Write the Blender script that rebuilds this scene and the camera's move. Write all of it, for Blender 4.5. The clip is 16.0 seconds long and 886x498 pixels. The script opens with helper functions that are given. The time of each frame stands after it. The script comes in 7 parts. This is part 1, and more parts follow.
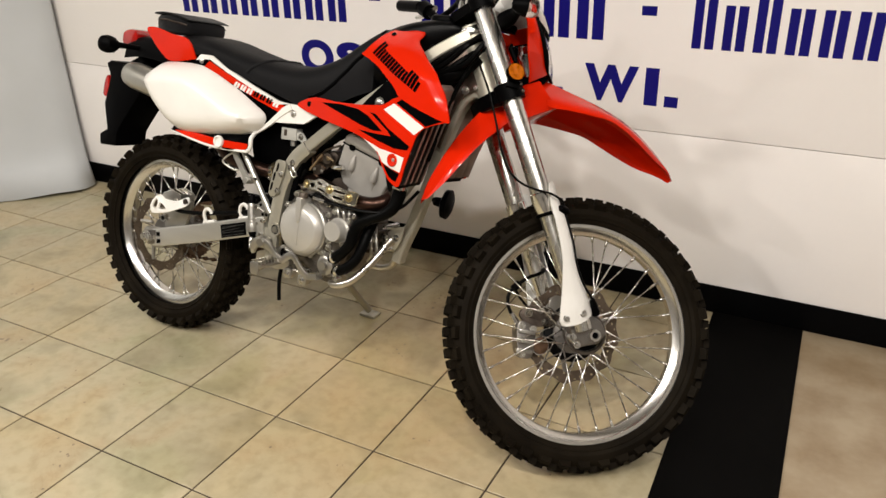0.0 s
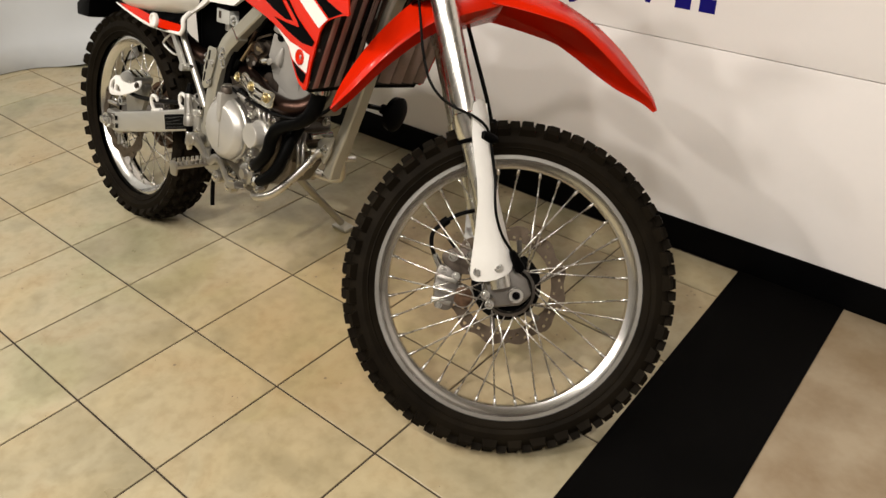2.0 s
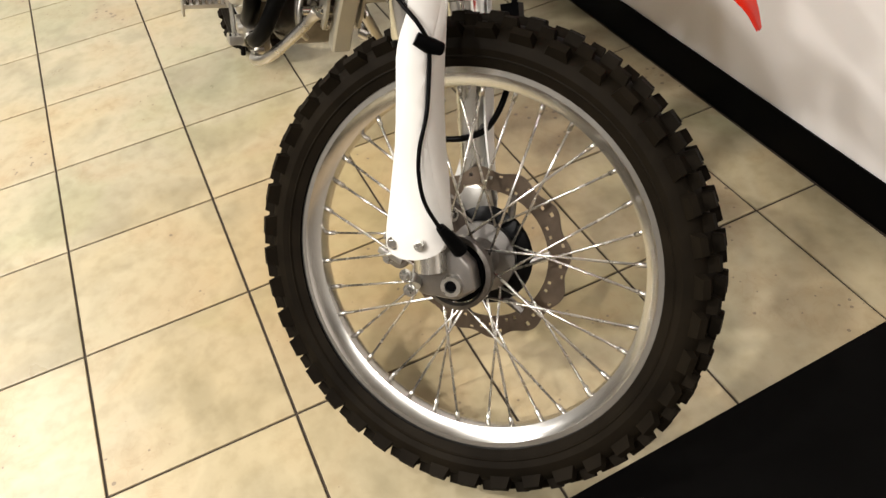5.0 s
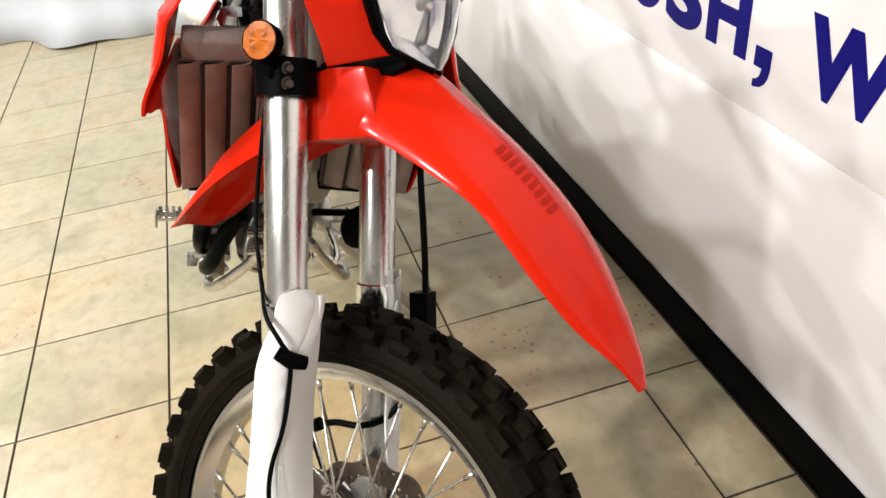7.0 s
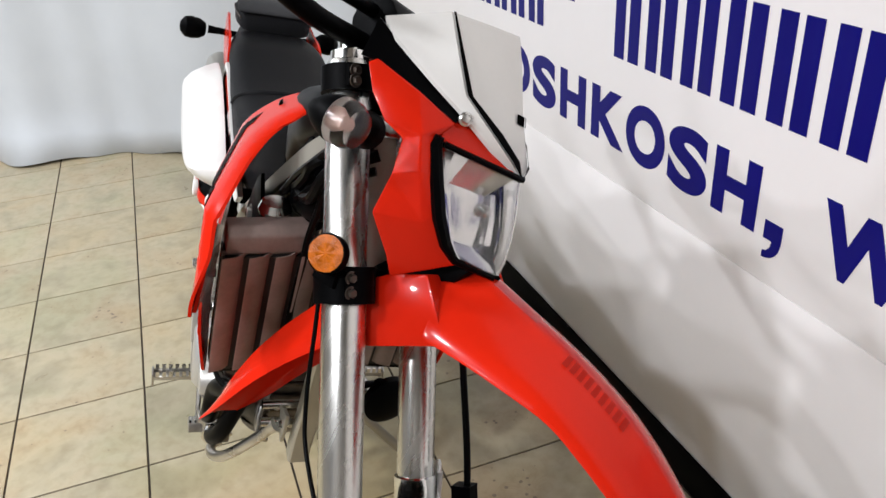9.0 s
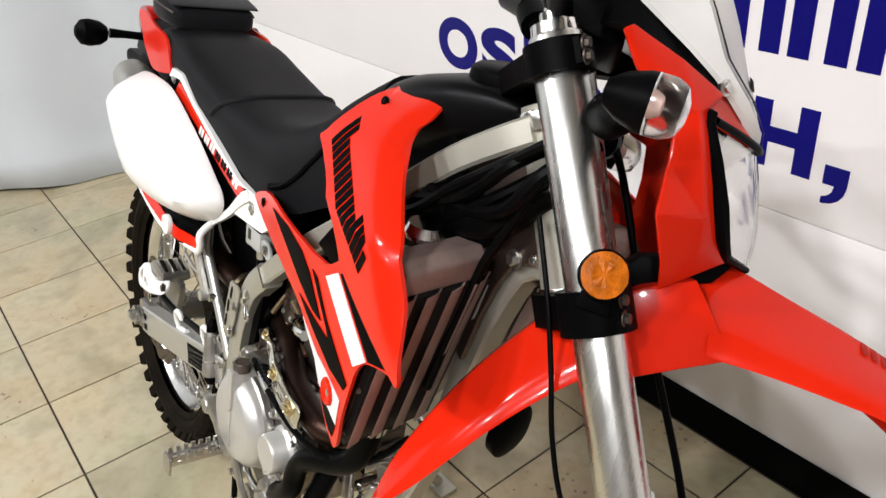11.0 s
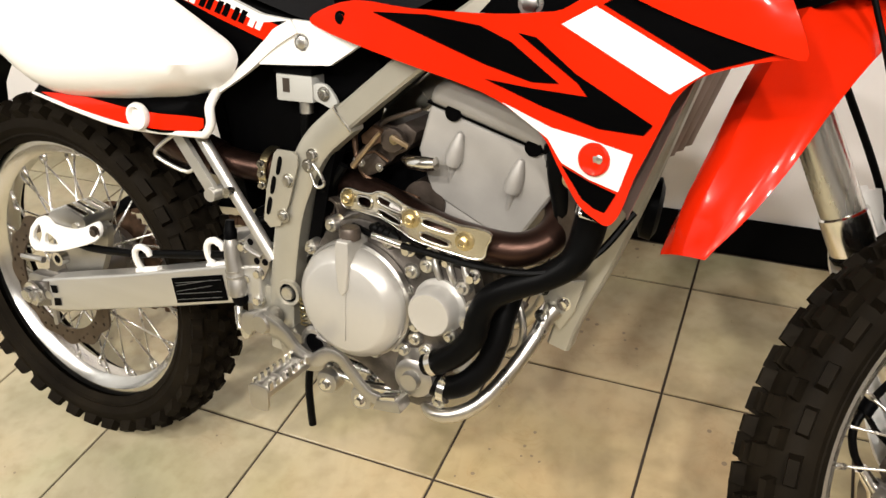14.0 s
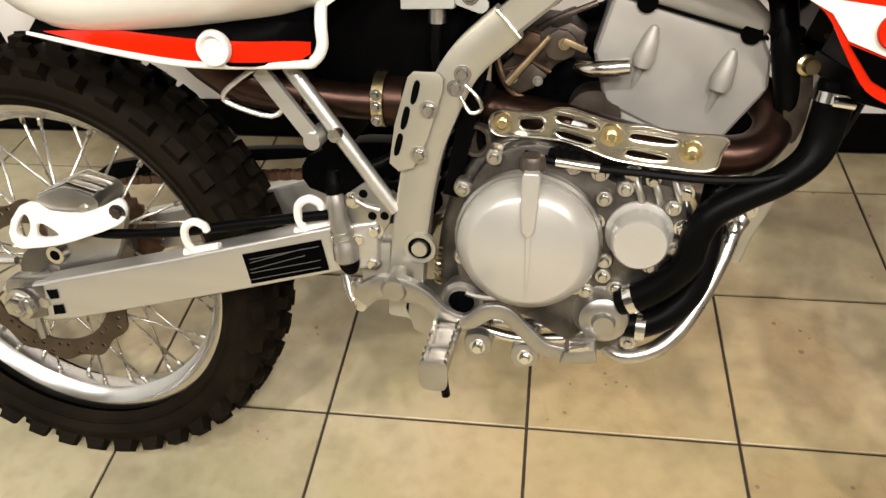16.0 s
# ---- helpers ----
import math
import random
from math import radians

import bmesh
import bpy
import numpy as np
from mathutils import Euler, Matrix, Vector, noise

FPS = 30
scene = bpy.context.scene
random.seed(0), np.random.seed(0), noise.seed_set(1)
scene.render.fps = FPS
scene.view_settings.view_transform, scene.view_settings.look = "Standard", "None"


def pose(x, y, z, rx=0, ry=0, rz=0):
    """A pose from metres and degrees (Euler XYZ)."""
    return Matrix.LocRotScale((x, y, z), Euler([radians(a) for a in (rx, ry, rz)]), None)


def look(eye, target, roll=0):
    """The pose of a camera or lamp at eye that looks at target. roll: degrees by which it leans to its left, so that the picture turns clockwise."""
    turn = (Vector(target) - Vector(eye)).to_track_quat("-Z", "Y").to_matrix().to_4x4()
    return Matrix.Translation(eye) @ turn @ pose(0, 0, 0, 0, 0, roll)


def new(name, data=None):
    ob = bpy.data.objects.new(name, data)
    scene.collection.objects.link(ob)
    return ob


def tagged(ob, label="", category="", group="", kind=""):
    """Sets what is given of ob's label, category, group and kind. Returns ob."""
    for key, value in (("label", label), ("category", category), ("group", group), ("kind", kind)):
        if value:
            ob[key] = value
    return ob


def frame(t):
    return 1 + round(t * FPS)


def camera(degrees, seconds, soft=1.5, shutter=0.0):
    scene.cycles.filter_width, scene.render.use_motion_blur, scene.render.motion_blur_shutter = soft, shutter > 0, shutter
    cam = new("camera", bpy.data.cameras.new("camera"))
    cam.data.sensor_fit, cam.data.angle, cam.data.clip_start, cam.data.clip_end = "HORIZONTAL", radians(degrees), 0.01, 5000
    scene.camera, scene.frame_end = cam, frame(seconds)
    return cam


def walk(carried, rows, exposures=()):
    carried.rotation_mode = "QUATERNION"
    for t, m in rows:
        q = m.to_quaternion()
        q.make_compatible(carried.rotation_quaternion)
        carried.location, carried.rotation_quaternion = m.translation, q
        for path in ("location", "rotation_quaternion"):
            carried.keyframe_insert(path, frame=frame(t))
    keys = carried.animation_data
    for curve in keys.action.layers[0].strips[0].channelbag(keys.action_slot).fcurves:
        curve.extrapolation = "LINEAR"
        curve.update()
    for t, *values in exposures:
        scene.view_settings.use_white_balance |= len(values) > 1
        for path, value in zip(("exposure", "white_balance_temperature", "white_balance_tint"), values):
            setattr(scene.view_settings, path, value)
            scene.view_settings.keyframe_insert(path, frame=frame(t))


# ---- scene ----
cam = camera(59.3, 16.0)
PATH = [
    (0, (1.91, -1.308, 1.336), (1.034, 0.273, 0.478), -1.5),
    (0.5, (1.983, -1.175, 1.342), (1.075, 0.373, 0.459), -0.3),
    (1, (2.027, -1.044, 1.309), (1.09, 0.482, 0.419), -0.6),
    (1.5, (2.064, -0.926, 1.29), (1.049, 0.497, 0.318), -1.5),
    (2, (2.151, -0.753, 1.25), (1.046, 0.505, 0.157), -1.5),
    (2.5, (2.215, -0.635, 1.205), (1.031, 0.487, 0.046), -2.0),
    (3, (2.233, -0.526, 1.164), (0.999, 0.497, -0.033), -3.5),
    (3.2, (2.225, -0.459, 1.155), (0.977, 0.493, -0.083), -3.9),
    (5.3, (2.09, 0.107, 1.096), (0.713, 0.507, -0.299), -9.1),
    (5.5, (2.082, 0.16, 1.103), (0.679, 0.531, -0.274), -9.0),
    (6, (2.049, 0.243, 1.124), (0.587, 0.578, -0.199), -9.4),
    (6.5, (2.023, 0.296, 1.162), (0.485, 0.63, -0.073), -8.3),
    (7, (2.006, 0.335, 1.2), (0.413, 0.707, 0.051), -6.5),
    (7.5, (1.99, 0.361, 1.235), (0.348, 0.725, 0.153), -6.2),
    (8, (1.978, 0.369, 1.27), (0.29, 0.745, 0.264), -5.2),
    (8.5, (1.955, 0.33, 1.299), (0.242, 0.754, 0.357), -4.6),
    (9, (1.898, 0.243, 1.309), (0.235, 0.809, 0.353), -3.6),
    (9.2, (1.864, 0.201, 1.313), (0.218, 0.817, 0.357), -2.8),
    (11.3, (1.497, -0.08, 1.262), (0.141, 0.963, 0.226), -5.8),
    (11.5, (1.463, -0.095, 1.246), (0.139, 0.966, 0.187), -6.6),
    (12, (1.397, -0.151, 1.215), (0.198, 1.021, 0.124), -6.3),
    (12.5, (1.304, -0.242, 1.188), (0.269, 1.047, 0.062), -6.5),
    (13, (1.218, -0.33, 1.166), (0.341, 1.064, 0.031), -6.2),
    (13.5, (1.156, -0.401, 1.124), (0.346, 1.017, -0.03), -7.7),
    (14, (1.088, -0.413, 1.086), (0.34, 1.036, -0.073), -6.3),
    (14.5, (0.962, -0.387, 1.053), (0.348, 1.072, -0.168), -4.6),
    (15, (0.857, -0.378, 1.041), (0.404, 1.096, -0.231), -3.9),
    (15.5, (0.776, -0.388, 1.026), (0.386, 1.066, -0.291), -3.0),
    (16, (0.661, -0.409, 1.025), (0.396, 1.065, -0.301), -4.1),
]
walk(cam, [(t, look(eye, target, roll)) for t, eye, target, roll in PATH],
     exposures=[(0, -0.08, 6600, 10), (2, -0.08, 6700, 10), (3, 0.1, 6500, 10), (5.5, 0.5, 6400, 10), (6.5, 0.55, 6200, 10), (7, 0.6, 6000, 10), (8, 0.42, 5800, 10), (8.5, 0.34, 5750, 10), (9, 0.15, 5700, 10), (11.5, 0.34, 6000, 10), (12.5, 0.57, 6400, 10), (13, 0.57, 6450, 10), (14, 0.43, 6500, 10), (16, 0.32, 6600, 10)])

# ---- light ----
world = bpy.data.worlds.new("world")
scene.world = world
world.use_nodes = True
world.node_tree.nodes["Background"].inputs[0].default_value = (0.9, 0.93, 1.0, 1)
world.node_tree.nodes["Background"].inputs[1].default_value = 0.018
scene.view_settings.exposure = 0.0


def area_lamp(name, x, y, z, size, watts, colour):
    d = bpy.data.lights.new(name, "AREA")
    d.shape, d.size, d.energy, d.color = "DISK", size, watts, colour
    ob = new(name, d)
    ob.matrix_world = pose(x, y, z)
    return ob


CEILING = 3.2
LAMPS = [(3.1, -1.6, 56), (1.6, -1.7, 54), (0.1, -1.7, 45), (-1.6, -1.7, 38), (2.4, -2.7, 46), (0.9, -2.7, 44), (-0.8, -2.7, 38)]
for lx, ly, watts in LAMPS:
    area_lamp("downlight", lx, ly, CEILING - 0.03, 0.17, watts, (1.0, 0.945, 0.88))

# ---- materials ----


def material(name, colour, rough=0.5, metal=0.0, coat=0.0, var=0.12, scale=8.0, fine=160.0, bump=0.05, relief=0.0006,
             rvar=0.1, alt=None, stretch=(1, 1, 1), spec=0.5, sheen=0.0):
    """A surface with two scales of colour and gloss variation and fine relief."""
    m = bpy.data.materials.new(name)
    m.use_nodes = True
    nt = m.node_tree
    b = nt.nodes["Principled BSDF"]
    b.inputs["Metallic"].default_value = metal
    b.inputs["Coat Weight"].default_value = coat
    b.inputs["Coat Roughness"].default_value = 0.06
    b.inputs["Sheen Weight"].default_value = sheen
    b.inputs["Specular IOR Level"].default_value = spec
    tc = nt.nodes.new("ShaderNodeTexCoord")
    mp = nt.nodes.new("ShaderNodeMapping")
    mp.inputs["Scale"].default_value = stretch
    nt.links.new(tc.outputs["Object"], mp.inputs[0])
    big = nt.nodes.new("ShaderNodeTexNoise")
    big.inputs["Scale"].default_value, big.inputs["Detail"].default_value = scale, 4
    small = nt.nodes.new("ShaderNodeTexNoise")
    small.inputs["Scale"].default_value, small.inputs["Detail"].default_value = fine, 3
    for n in (big, small):
        nt.links.new(mp.outputs[0], n.inputs["Vector"])
    mix = nt.nodes.new("ShaderNodeMix")
    mix.data_type = "RGBA"
    dark = alt or tuple(c * (1 - var) for c in colour)
    mix.inputs["A"].default_value = (*dark, 1)
    mix.inputs["B"].default_value = (*[min(1, c * (1 + var * 0.5)) for c in colour], 1)
    add = nt.nodes.new("ShaderNodeMath")
    add.operation = "MULTIPLY_ADD"
    nt.links.new(small.outputs["Fac"], add.inputs[0])
    add.inputs[1].default_value = 0.4
    half = nt.nodes.new("ShaderNodeMapRange")
    half.inputs[1].default_value, half.inputs[2].default_value = 0.3, 0.7
    half.inputs[3].default_value, half.inputs[4].default_value = -0.2, 0.8
    nt.links.new(big.outputs["Fac"], half.inputs[0])
    nt.links.new(half.outputs[0], add.inputs[2])
    add.use_clamp = True
    nt.links.new(add.outputs[0], mix.inputs["Factor"])
    nt.links.new(mix.outputs["Result"], b.inputs["Base Color"])
    rr = nt.nodes.new("ShaderNodeMapRange")
    rr.inputs[3].default_value, rr.inputs[4].default_value = max(0.02, rough - rvar), min(1, rough + rvar)
    nt.links.new(big.outputs["Fac"], rr.inputs[0])
    nt.links.new(rr.outputs[0], b.inputs["Roughness"])
    if bump:
        bp = nt.nodes.new("ShaderNodeBump")
        bp.inputs["Strength"].default_value, bp.inputs["Distance"].default_value = bump, relief
        nt.links.new(small.outputs["Fac"], bp.inputs["Height"])
        nt.links.new(bp.outputs[0], b.inputs["Normal"])
    return m


def glass(name, colour, rough=0.03, ior=1.45):
    m = bpy.data.materials.new(name)
    m.use_nodes = True
    b = m.node_tree.nodes["Principled BSDF"]
    b.inputs["Base Color"].default_value = (*colour, 1)
    b.inputs["Roughness"].default_value = rough
    b.inputs["Transmission Weight"].default_value = 1.0
    b.inputs["IOR"].default_value = ior
    return m


RED = material("red_plastic", (0.57, 0.014, 0.0015), 0.22, coat=0.20, spec=0.09, var=0.06, bump=0.03, rvar=0.06)
WHITE = material("white_plastic", (0.77, 0.755, 0.72), 0.32, coat=0.15, var=0.05, bump=0.03, rvar=0.06)
GUARD_WHITE = material("white_fork_guard", (0.73, 0.72, 0.69), 0.42, var=0.06, bump=0.05)
BLACK = material("black_plastic", (0.0016, 0.0016, 0.0018), 0.40, spec=0.025, var=0.3, bump=0.1)
GLOSSBLACK = material("black_gloss_paint", (0.0014, 0.0014, 0.0017), 0.34, coat=0.0, spec=0.10, var=0.3, bump=0.0)
RUBBER = material("tyre_rubber", (0.0046, 0.0035, 0.0023), 0.62, spec=0.035, var=0.35, scale=14, bump=0.3, relief=0.001, alt=(0.0105, 0.0080, 0.0050))
HOSE = material("hose_rubber", (0.0020, 0.0020, 0.0020), 0.36, spec=0.05, var=0.3, bump=0.1)
SEAT = material("seat_vinyl", (0.0065, 0.0065, 0.0072), 0.5, spec=0.08, var=0.15, fine=700, bump=0.35, relief=0.0006)
SEATDARK = material("seat_side_vinyl", (0.008, 0.008, 0.009), 0.5, spec=0.12, var=0.15, fine=700, bump=0.3)
BAG = material("bag_cordura", (0.004, 0.004, 0.005), 0.85, spec=0.15, var=0.3, fine=900, bump=0.5, relief=0.001, sheen=0.1)
RIM = material("polished_rim", (0.68, 0.67, 0.64), 0.24, metal=1.0, var=0.08, bump=0.02, rvar=0.08)
CHROME = material("fork_tube", (0.64, 0.63, 0.595), 0.27, metal=1.0, var=0.05, fine=300, stretch=(6, 6, 0.3), bump=0.04, relief=0.0003)
STEEL = material("zinc_steel", (0.66, 0.65, 0.62), 0.28, metal=1.0, var=0.2, scale=40, bump=0.05)
SPOKE = material("spoke_steel", (0.70, 0.68, 0.64), 0.26, metal=1.0, var=0.1, scale=30, bump=0.0)
CAST = material("cast_aluminium", (0.45, 0.435, 0.405), 0.34, metal=0.95, var=0.12, scale=25, fine=500, bump=0.25, relief=0.0004)
# darker copy of engine_case, shade between the covers put into its colour
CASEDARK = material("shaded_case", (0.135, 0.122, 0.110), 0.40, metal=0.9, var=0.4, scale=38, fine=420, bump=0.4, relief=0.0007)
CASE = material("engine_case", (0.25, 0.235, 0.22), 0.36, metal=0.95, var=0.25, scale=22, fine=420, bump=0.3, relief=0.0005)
COVER = material("clutch_cover_paint", (0.51, 0.495, 0.46), 0.36, metal=0.5, var=0.06, scale=14, bump=0.06)
GRIME = material("grimy_metal", (0.095, 0.076, 0.062), 0.42, metal=0.7, var=0.4, scale=40, fine=500, bump=0.3, alt=(0.05, 0.038, 0.03))
HEAD = material("cylinder_paint", (0.345, 0.33, 0.305), 0.52, metal=0.35, var=0.1, scale=20, fine=500, bump=0.2, relief=0.0004)
FRAME = material("frame_paint", (0.41, 0.39, 0.325), 0.38, metal=0.55, var=0.07, scale=12, bump=0.03)
SWING = material("swingarm_aluminium", (0.59, 0.58, 0.545), 0.34, metal=0.8, var=0.06, scale=10, fine=300, stretch=(0.3, 4, 4), bump=0.05)
SHINY = material("bright_aluminium", (0.78, 0.77, 0.74), 0.16, metal=1.0, var=0.1, scale=30, bump=0.02)
CRADLE = material("satin_steel_tube", (0.58, 0.56, 0.52), 0.30, metal=1.0, var=0.15, scale=25, bump=0.03)
GOLD = material("gold_zinc", (0.62, 0.52, 0.30), 0.3, metal=1.0, var=0.2, scale=60, bump=0.03)
BRASS = material("dull_brass", (0.36, 0.27, 0.17), 0.4, metal=0.9, var=0.2, scale=60, bump=0.05)
SHIELD = material("heat_shield", (0.74, 0.715, 0.64), 0.2, metal=1.0, var=0.12, scale=30, bump=0.02)
EXHAUST = material("exhaust_pipe", (0.050, 0.026, 0.019), 0.32, metal=0.9, var=0.45, scale=18, bump=0.06, alt=(0.03, 0.018, 0.014))
MUFFLER = material("muffler_steel", (0.52, 0.50, 0.45), 0.35, metal=0.9, var=0.12, scale=14, bump=0.04)
GUSSET = material("head_plate", (0.15, 0.115, 0.098), 0.36, metal=0.95, var=0.1, scale=10, bump=0.04)
DISC = material("brake_disc", (0.125, 0.095, 0.070), 0.46, metal=0.9, var=0.25, scale=30, fine=400, bump=0.06)
RADIATOR = material("radiator_guard", (0.25, 0.178, 0.152), 0.55, var=0.25, scale=20, bump=0.1)
CORE = material("radiator_core", (0.03, 0.027, 0.025), 0.6, metal=0.4, var=0.3, fine=900, bump=0.3)
RUST = material("chain_steel", (0.13, 0.075, 0.045), 0.5, metal=0.7, var=0.5, scale=60, bump=0.2)
ORANGE = material("orange_reflector", (0.50, 0.120, 0.0005), 0.3, coat=0.04, spec=0.15, var=0.45, scale=70, fine=420, bump=0.6, relief=0.0012)
DARKRED = material("dark_red_decal", (0.36, 0.009, 0.002), 0.4, spec=0.1, var=0.1)
REDLENS = material("red_lens", (0.35, 0.008, 0.006), 0.15, coat=0.6, var=0.3, scale=30)
BULB = material("bulb_amber", (0.74, 0.56, 0.49), 0.3, var=0.2)
INK = material("sticker_ink", (0.075, 0.075, 0.072), 0.5)
DECALBLACK = material("black_decal", (0.0009, 0.0009, 0.0010), 0.40, spec=0.015, var=0.2)
DECALWHITE = material("white_decal", (0.74, 0.73, 0.69), 0.3, var=0.04)
RESERVOIR = material("reservoir_plastic", (0.36, 0.36, 0.335), 0.4, var=0.06)
CLEAR = glass("clear_lens", (0.97, 0.97, 0.97))
SIGNALLENS = glass("signal_lens", (0.86, 0.83, 0.81), 0.14, 1.35)
NAVY = material("navy_vinyl", (0.005, 0.004, 0.150), 0.4, spec=0.2, var=0.1, scale=5, bump=0.02)
WALLWHITE = material("wall_panel", (0.89, 0.86, 0.845), 0.45, var=0.03, scale=2.2, fine=60, bump=0.06, relief=0.0008)
BASEBOARD = material("baseboard_vinyl", (0.0016, 0.0016, 0.0018), 0.45, spec=0.04, var=0.3, scale=5, bump=0.06)
STRIP = material("black_runner", (0.0022, 0.002, 0.0019), 0.65, spec=0.03, var=0.35, scale=6, fine=400, bump=0.3)
CLOTH = material("curtain_cloth", (0.56, 0.585, 0.61), 0.9, var=0.06, scale=3, fine=500, bump=0.3, sheen=0.2)
# dark colours for the unseen walls and ceiling, to hold down bounced light
FARWALL = material("far_wall_paint", (0.24, 0.225, 0.205), 0.8, var=0.1, scale=2, bump=0.1)
CEIL = material("ceiling_tile", (0.27, 0.262, 0.25), 0.9, var=0.06, fine=90, bump=0.4)
GROUT = material("grout", (0.040, 0.028, 0.018), 0.9, var=0.3, fine=300, bump=0.4)
CONCRETE = material("sealed_concrete", (0.33, 0.265, 0.180), 0.42, var=0.2, scale=7, fine=60, bump=0.12, alt=(0.235, 0.165, 0.092))


def tile_material():
    """Glazed beige floor tile, mottled in cream, ochre and grey-green, each tile shifted by its own random number."""
    m = bpy.data.materials.new("floor_tile")
    m.use_nodes = True
    nt = m.node_tree
    b = nt.nodes["Principled BSDF"]
    geo = nt.nodes.new("ShaderNodeNewGeometry")
    info = nt.nodes.new("ShaderNodeObjectInfo")
    off = nt.nodes.new("ShaderNodeVectorMath")
    off.operation = "MULTIPLY_ADD"
    nt.links.new(info.outputs["Random"], off.inputs[0])
    off.inputs[1].default_value = (37, 51, 23)
    nt.links.new(geo.outputs["Position"], off.inputs[2])
    n1 = nt.nodes.new("ShaderNodeTexNoise")
    n1.inputs["Scale"].default_value, n1.inputs["Detail"].default_value, n1.inputs["Distortion"].default_value = 6.0, 6, 0.45
    n2 = nt.nodes.new("ShaderNodeTexNoise")
    n2.inputs["Scale"].default_value, n2.inputs["Detail"].default_value = 34, 5
    for n in (n1, n2):
        nt.links.new(off.outputs[0], n.inputs["Vector"])
    r = nt.nodes.new("ShaderNodeValToRGB")
    e = r.color_ramp.elements
    e[0].position, e[0].color = 0.32, (0.320, 0.280, 0.182, 1)
    e[1].position, e[1].color = 0.70, (0.395, 0.322, 0.204, 1)
    mid = e.new(0.5)
    mid.color = (0.418, 0.364, 0.243, 1)
    nt.links.new(n1.outputs["Fac"], r.inputs[0])
    mix = nt.nodes.new("ShaderNodeMix")
    mix.data_type, mix.blend_type = "RGBA", "MULTIPLY"
    mix.inputs["Factor"].default_value = 0.6
    r2 = nt.nodes.new("ShaderNodeValToRGB")
    r2.color_ramp.elements[0].position, r2.color_ramp.elements[0].color = 0.32, (0.80, 0.79, 0.74, 1)
    r2.color_ramp.elements[1].position, r2.color_ramp.elements[1].color = 0.55, (1, 1, 1, 1)
    nt.links.new(n2.outputs["Fac"], r2.inputs[0])
    nt.links.new(r.outputs[0], mix.inputs["A"])
    nt.links.new(r2.outputs[0], mix.inputs["B"])
    # wide greenish and ochre stains that run across the tiles, and scattered dark specks
    n3 = nt.nodes.new("ShaderNodeTexNoise")
    n3.inputs["Scale"].default_value, n3.inputs["Detail"].default_value, n3.inputs["Distortion"].default_value = 2.3, 4, 0.8
    nt.links.new(geo.outputs["Position"], n3.inputs["Vector"])
    r3 = nt.nodes.new("ShaderNodeValToRGB")
    g = r3.color_ramp.elements
    g[0].position, g[0].color = 0.36, (0.88, 0.94, 0.88, 1)
    g[1].position, g[1].color = 0.64, (1.02, 0.965, 0.87, 1)
    g.new(0.5).color = (1.0, 1.0, 1.0, 1)
    nt.links.new(n3.outputs["Fac"], r3.inputs[0])
    stain = nt.nodes.new("ShaderNodeMix")
    stain.data_type, stain.blend_type = "RGBA", "MULTIPLY"
    stain.inputs["Factor"].default_value = 0.85
    nt.links.new(mix.outputs["Result"], stain.inputs["A"])
    nt.links.new(r3.outputs[0], stain.inputs["B"])
    # a wide orange-brown tint, uneven at its rim, under the machine
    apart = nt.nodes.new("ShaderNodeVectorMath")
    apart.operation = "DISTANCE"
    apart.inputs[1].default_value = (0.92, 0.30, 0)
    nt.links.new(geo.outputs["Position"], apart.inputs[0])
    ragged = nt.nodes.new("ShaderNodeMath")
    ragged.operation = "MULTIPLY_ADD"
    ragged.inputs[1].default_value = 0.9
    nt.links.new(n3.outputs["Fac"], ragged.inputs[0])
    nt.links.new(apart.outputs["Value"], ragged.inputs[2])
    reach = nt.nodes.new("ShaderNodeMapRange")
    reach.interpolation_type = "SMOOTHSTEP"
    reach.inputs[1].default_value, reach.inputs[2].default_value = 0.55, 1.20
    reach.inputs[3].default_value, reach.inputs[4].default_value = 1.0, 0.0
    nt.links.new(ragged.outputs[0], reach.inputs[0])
    warm_tint = nt.nodes.new("ShaderNodeMix")
    warm_tint.data_type, warm_tint.blend_type = "RGBA", "MULTIPLY"
    warm_tint.inputs["B"].default_value = (1.0, 0.875, 0.71, 1)
    nt.links.new(reach.outputs[0], warm_tint.inputs["Factor"])
    nt.links.new(stain.outputs["Result"], warm_tint.inputs["A"])
    n4 = nt.nodes.new("ShaderNodeTexNoise")
    n4.inputs["Scale"].default_value, n4.inputs["Detail"].default_value, n4.inputs["Distortion"].default_value = 11.0, 5, 2.2
    nt.links.new(off.outputs[0], n4.inputs["Vector"])
    mid_line = nt.nodes.new("ShaderNodeMath")
    mid_line.operation = "SUBTRACT"
    mid_line.inputs[1].default_value = 0.5
    nt.links.new(n4.outputs["Fac"], mid_line.inputs[0])
    fold = nt.nodes.new("ShaderNodeMath")
    fold.operation = "ABSOLUTE"
    nt.links.new(mid_line.outputs[0], fold.inputs[0])
    thin = nt.nodes.new("ShaderNodeMapRange")
    thin.inputs[1].default_value, thin.inputs[2].default_value = 0.0, 0.030
    thin.inputs[3].default_value, thin.inputs[4].default_value = 0.22, 0.0
    nt.links.new(fold.outputs[0], thin.inputs[0])
    where = nt.nodes.new("ShaderNodeMapRange")
    where.inputs[1].default_value, where.inputs[2].default_value = 0.50, 0.66
    nt.links.new(n1.outputs["Fac"], where.inputs[0])
    vein_at = nt.nodes.new("ShaderNodeMath")
    vein_at.operation = "MULTIPLY"
    nt.links.new(thin.outputs[0], vein_at.inputs[0])
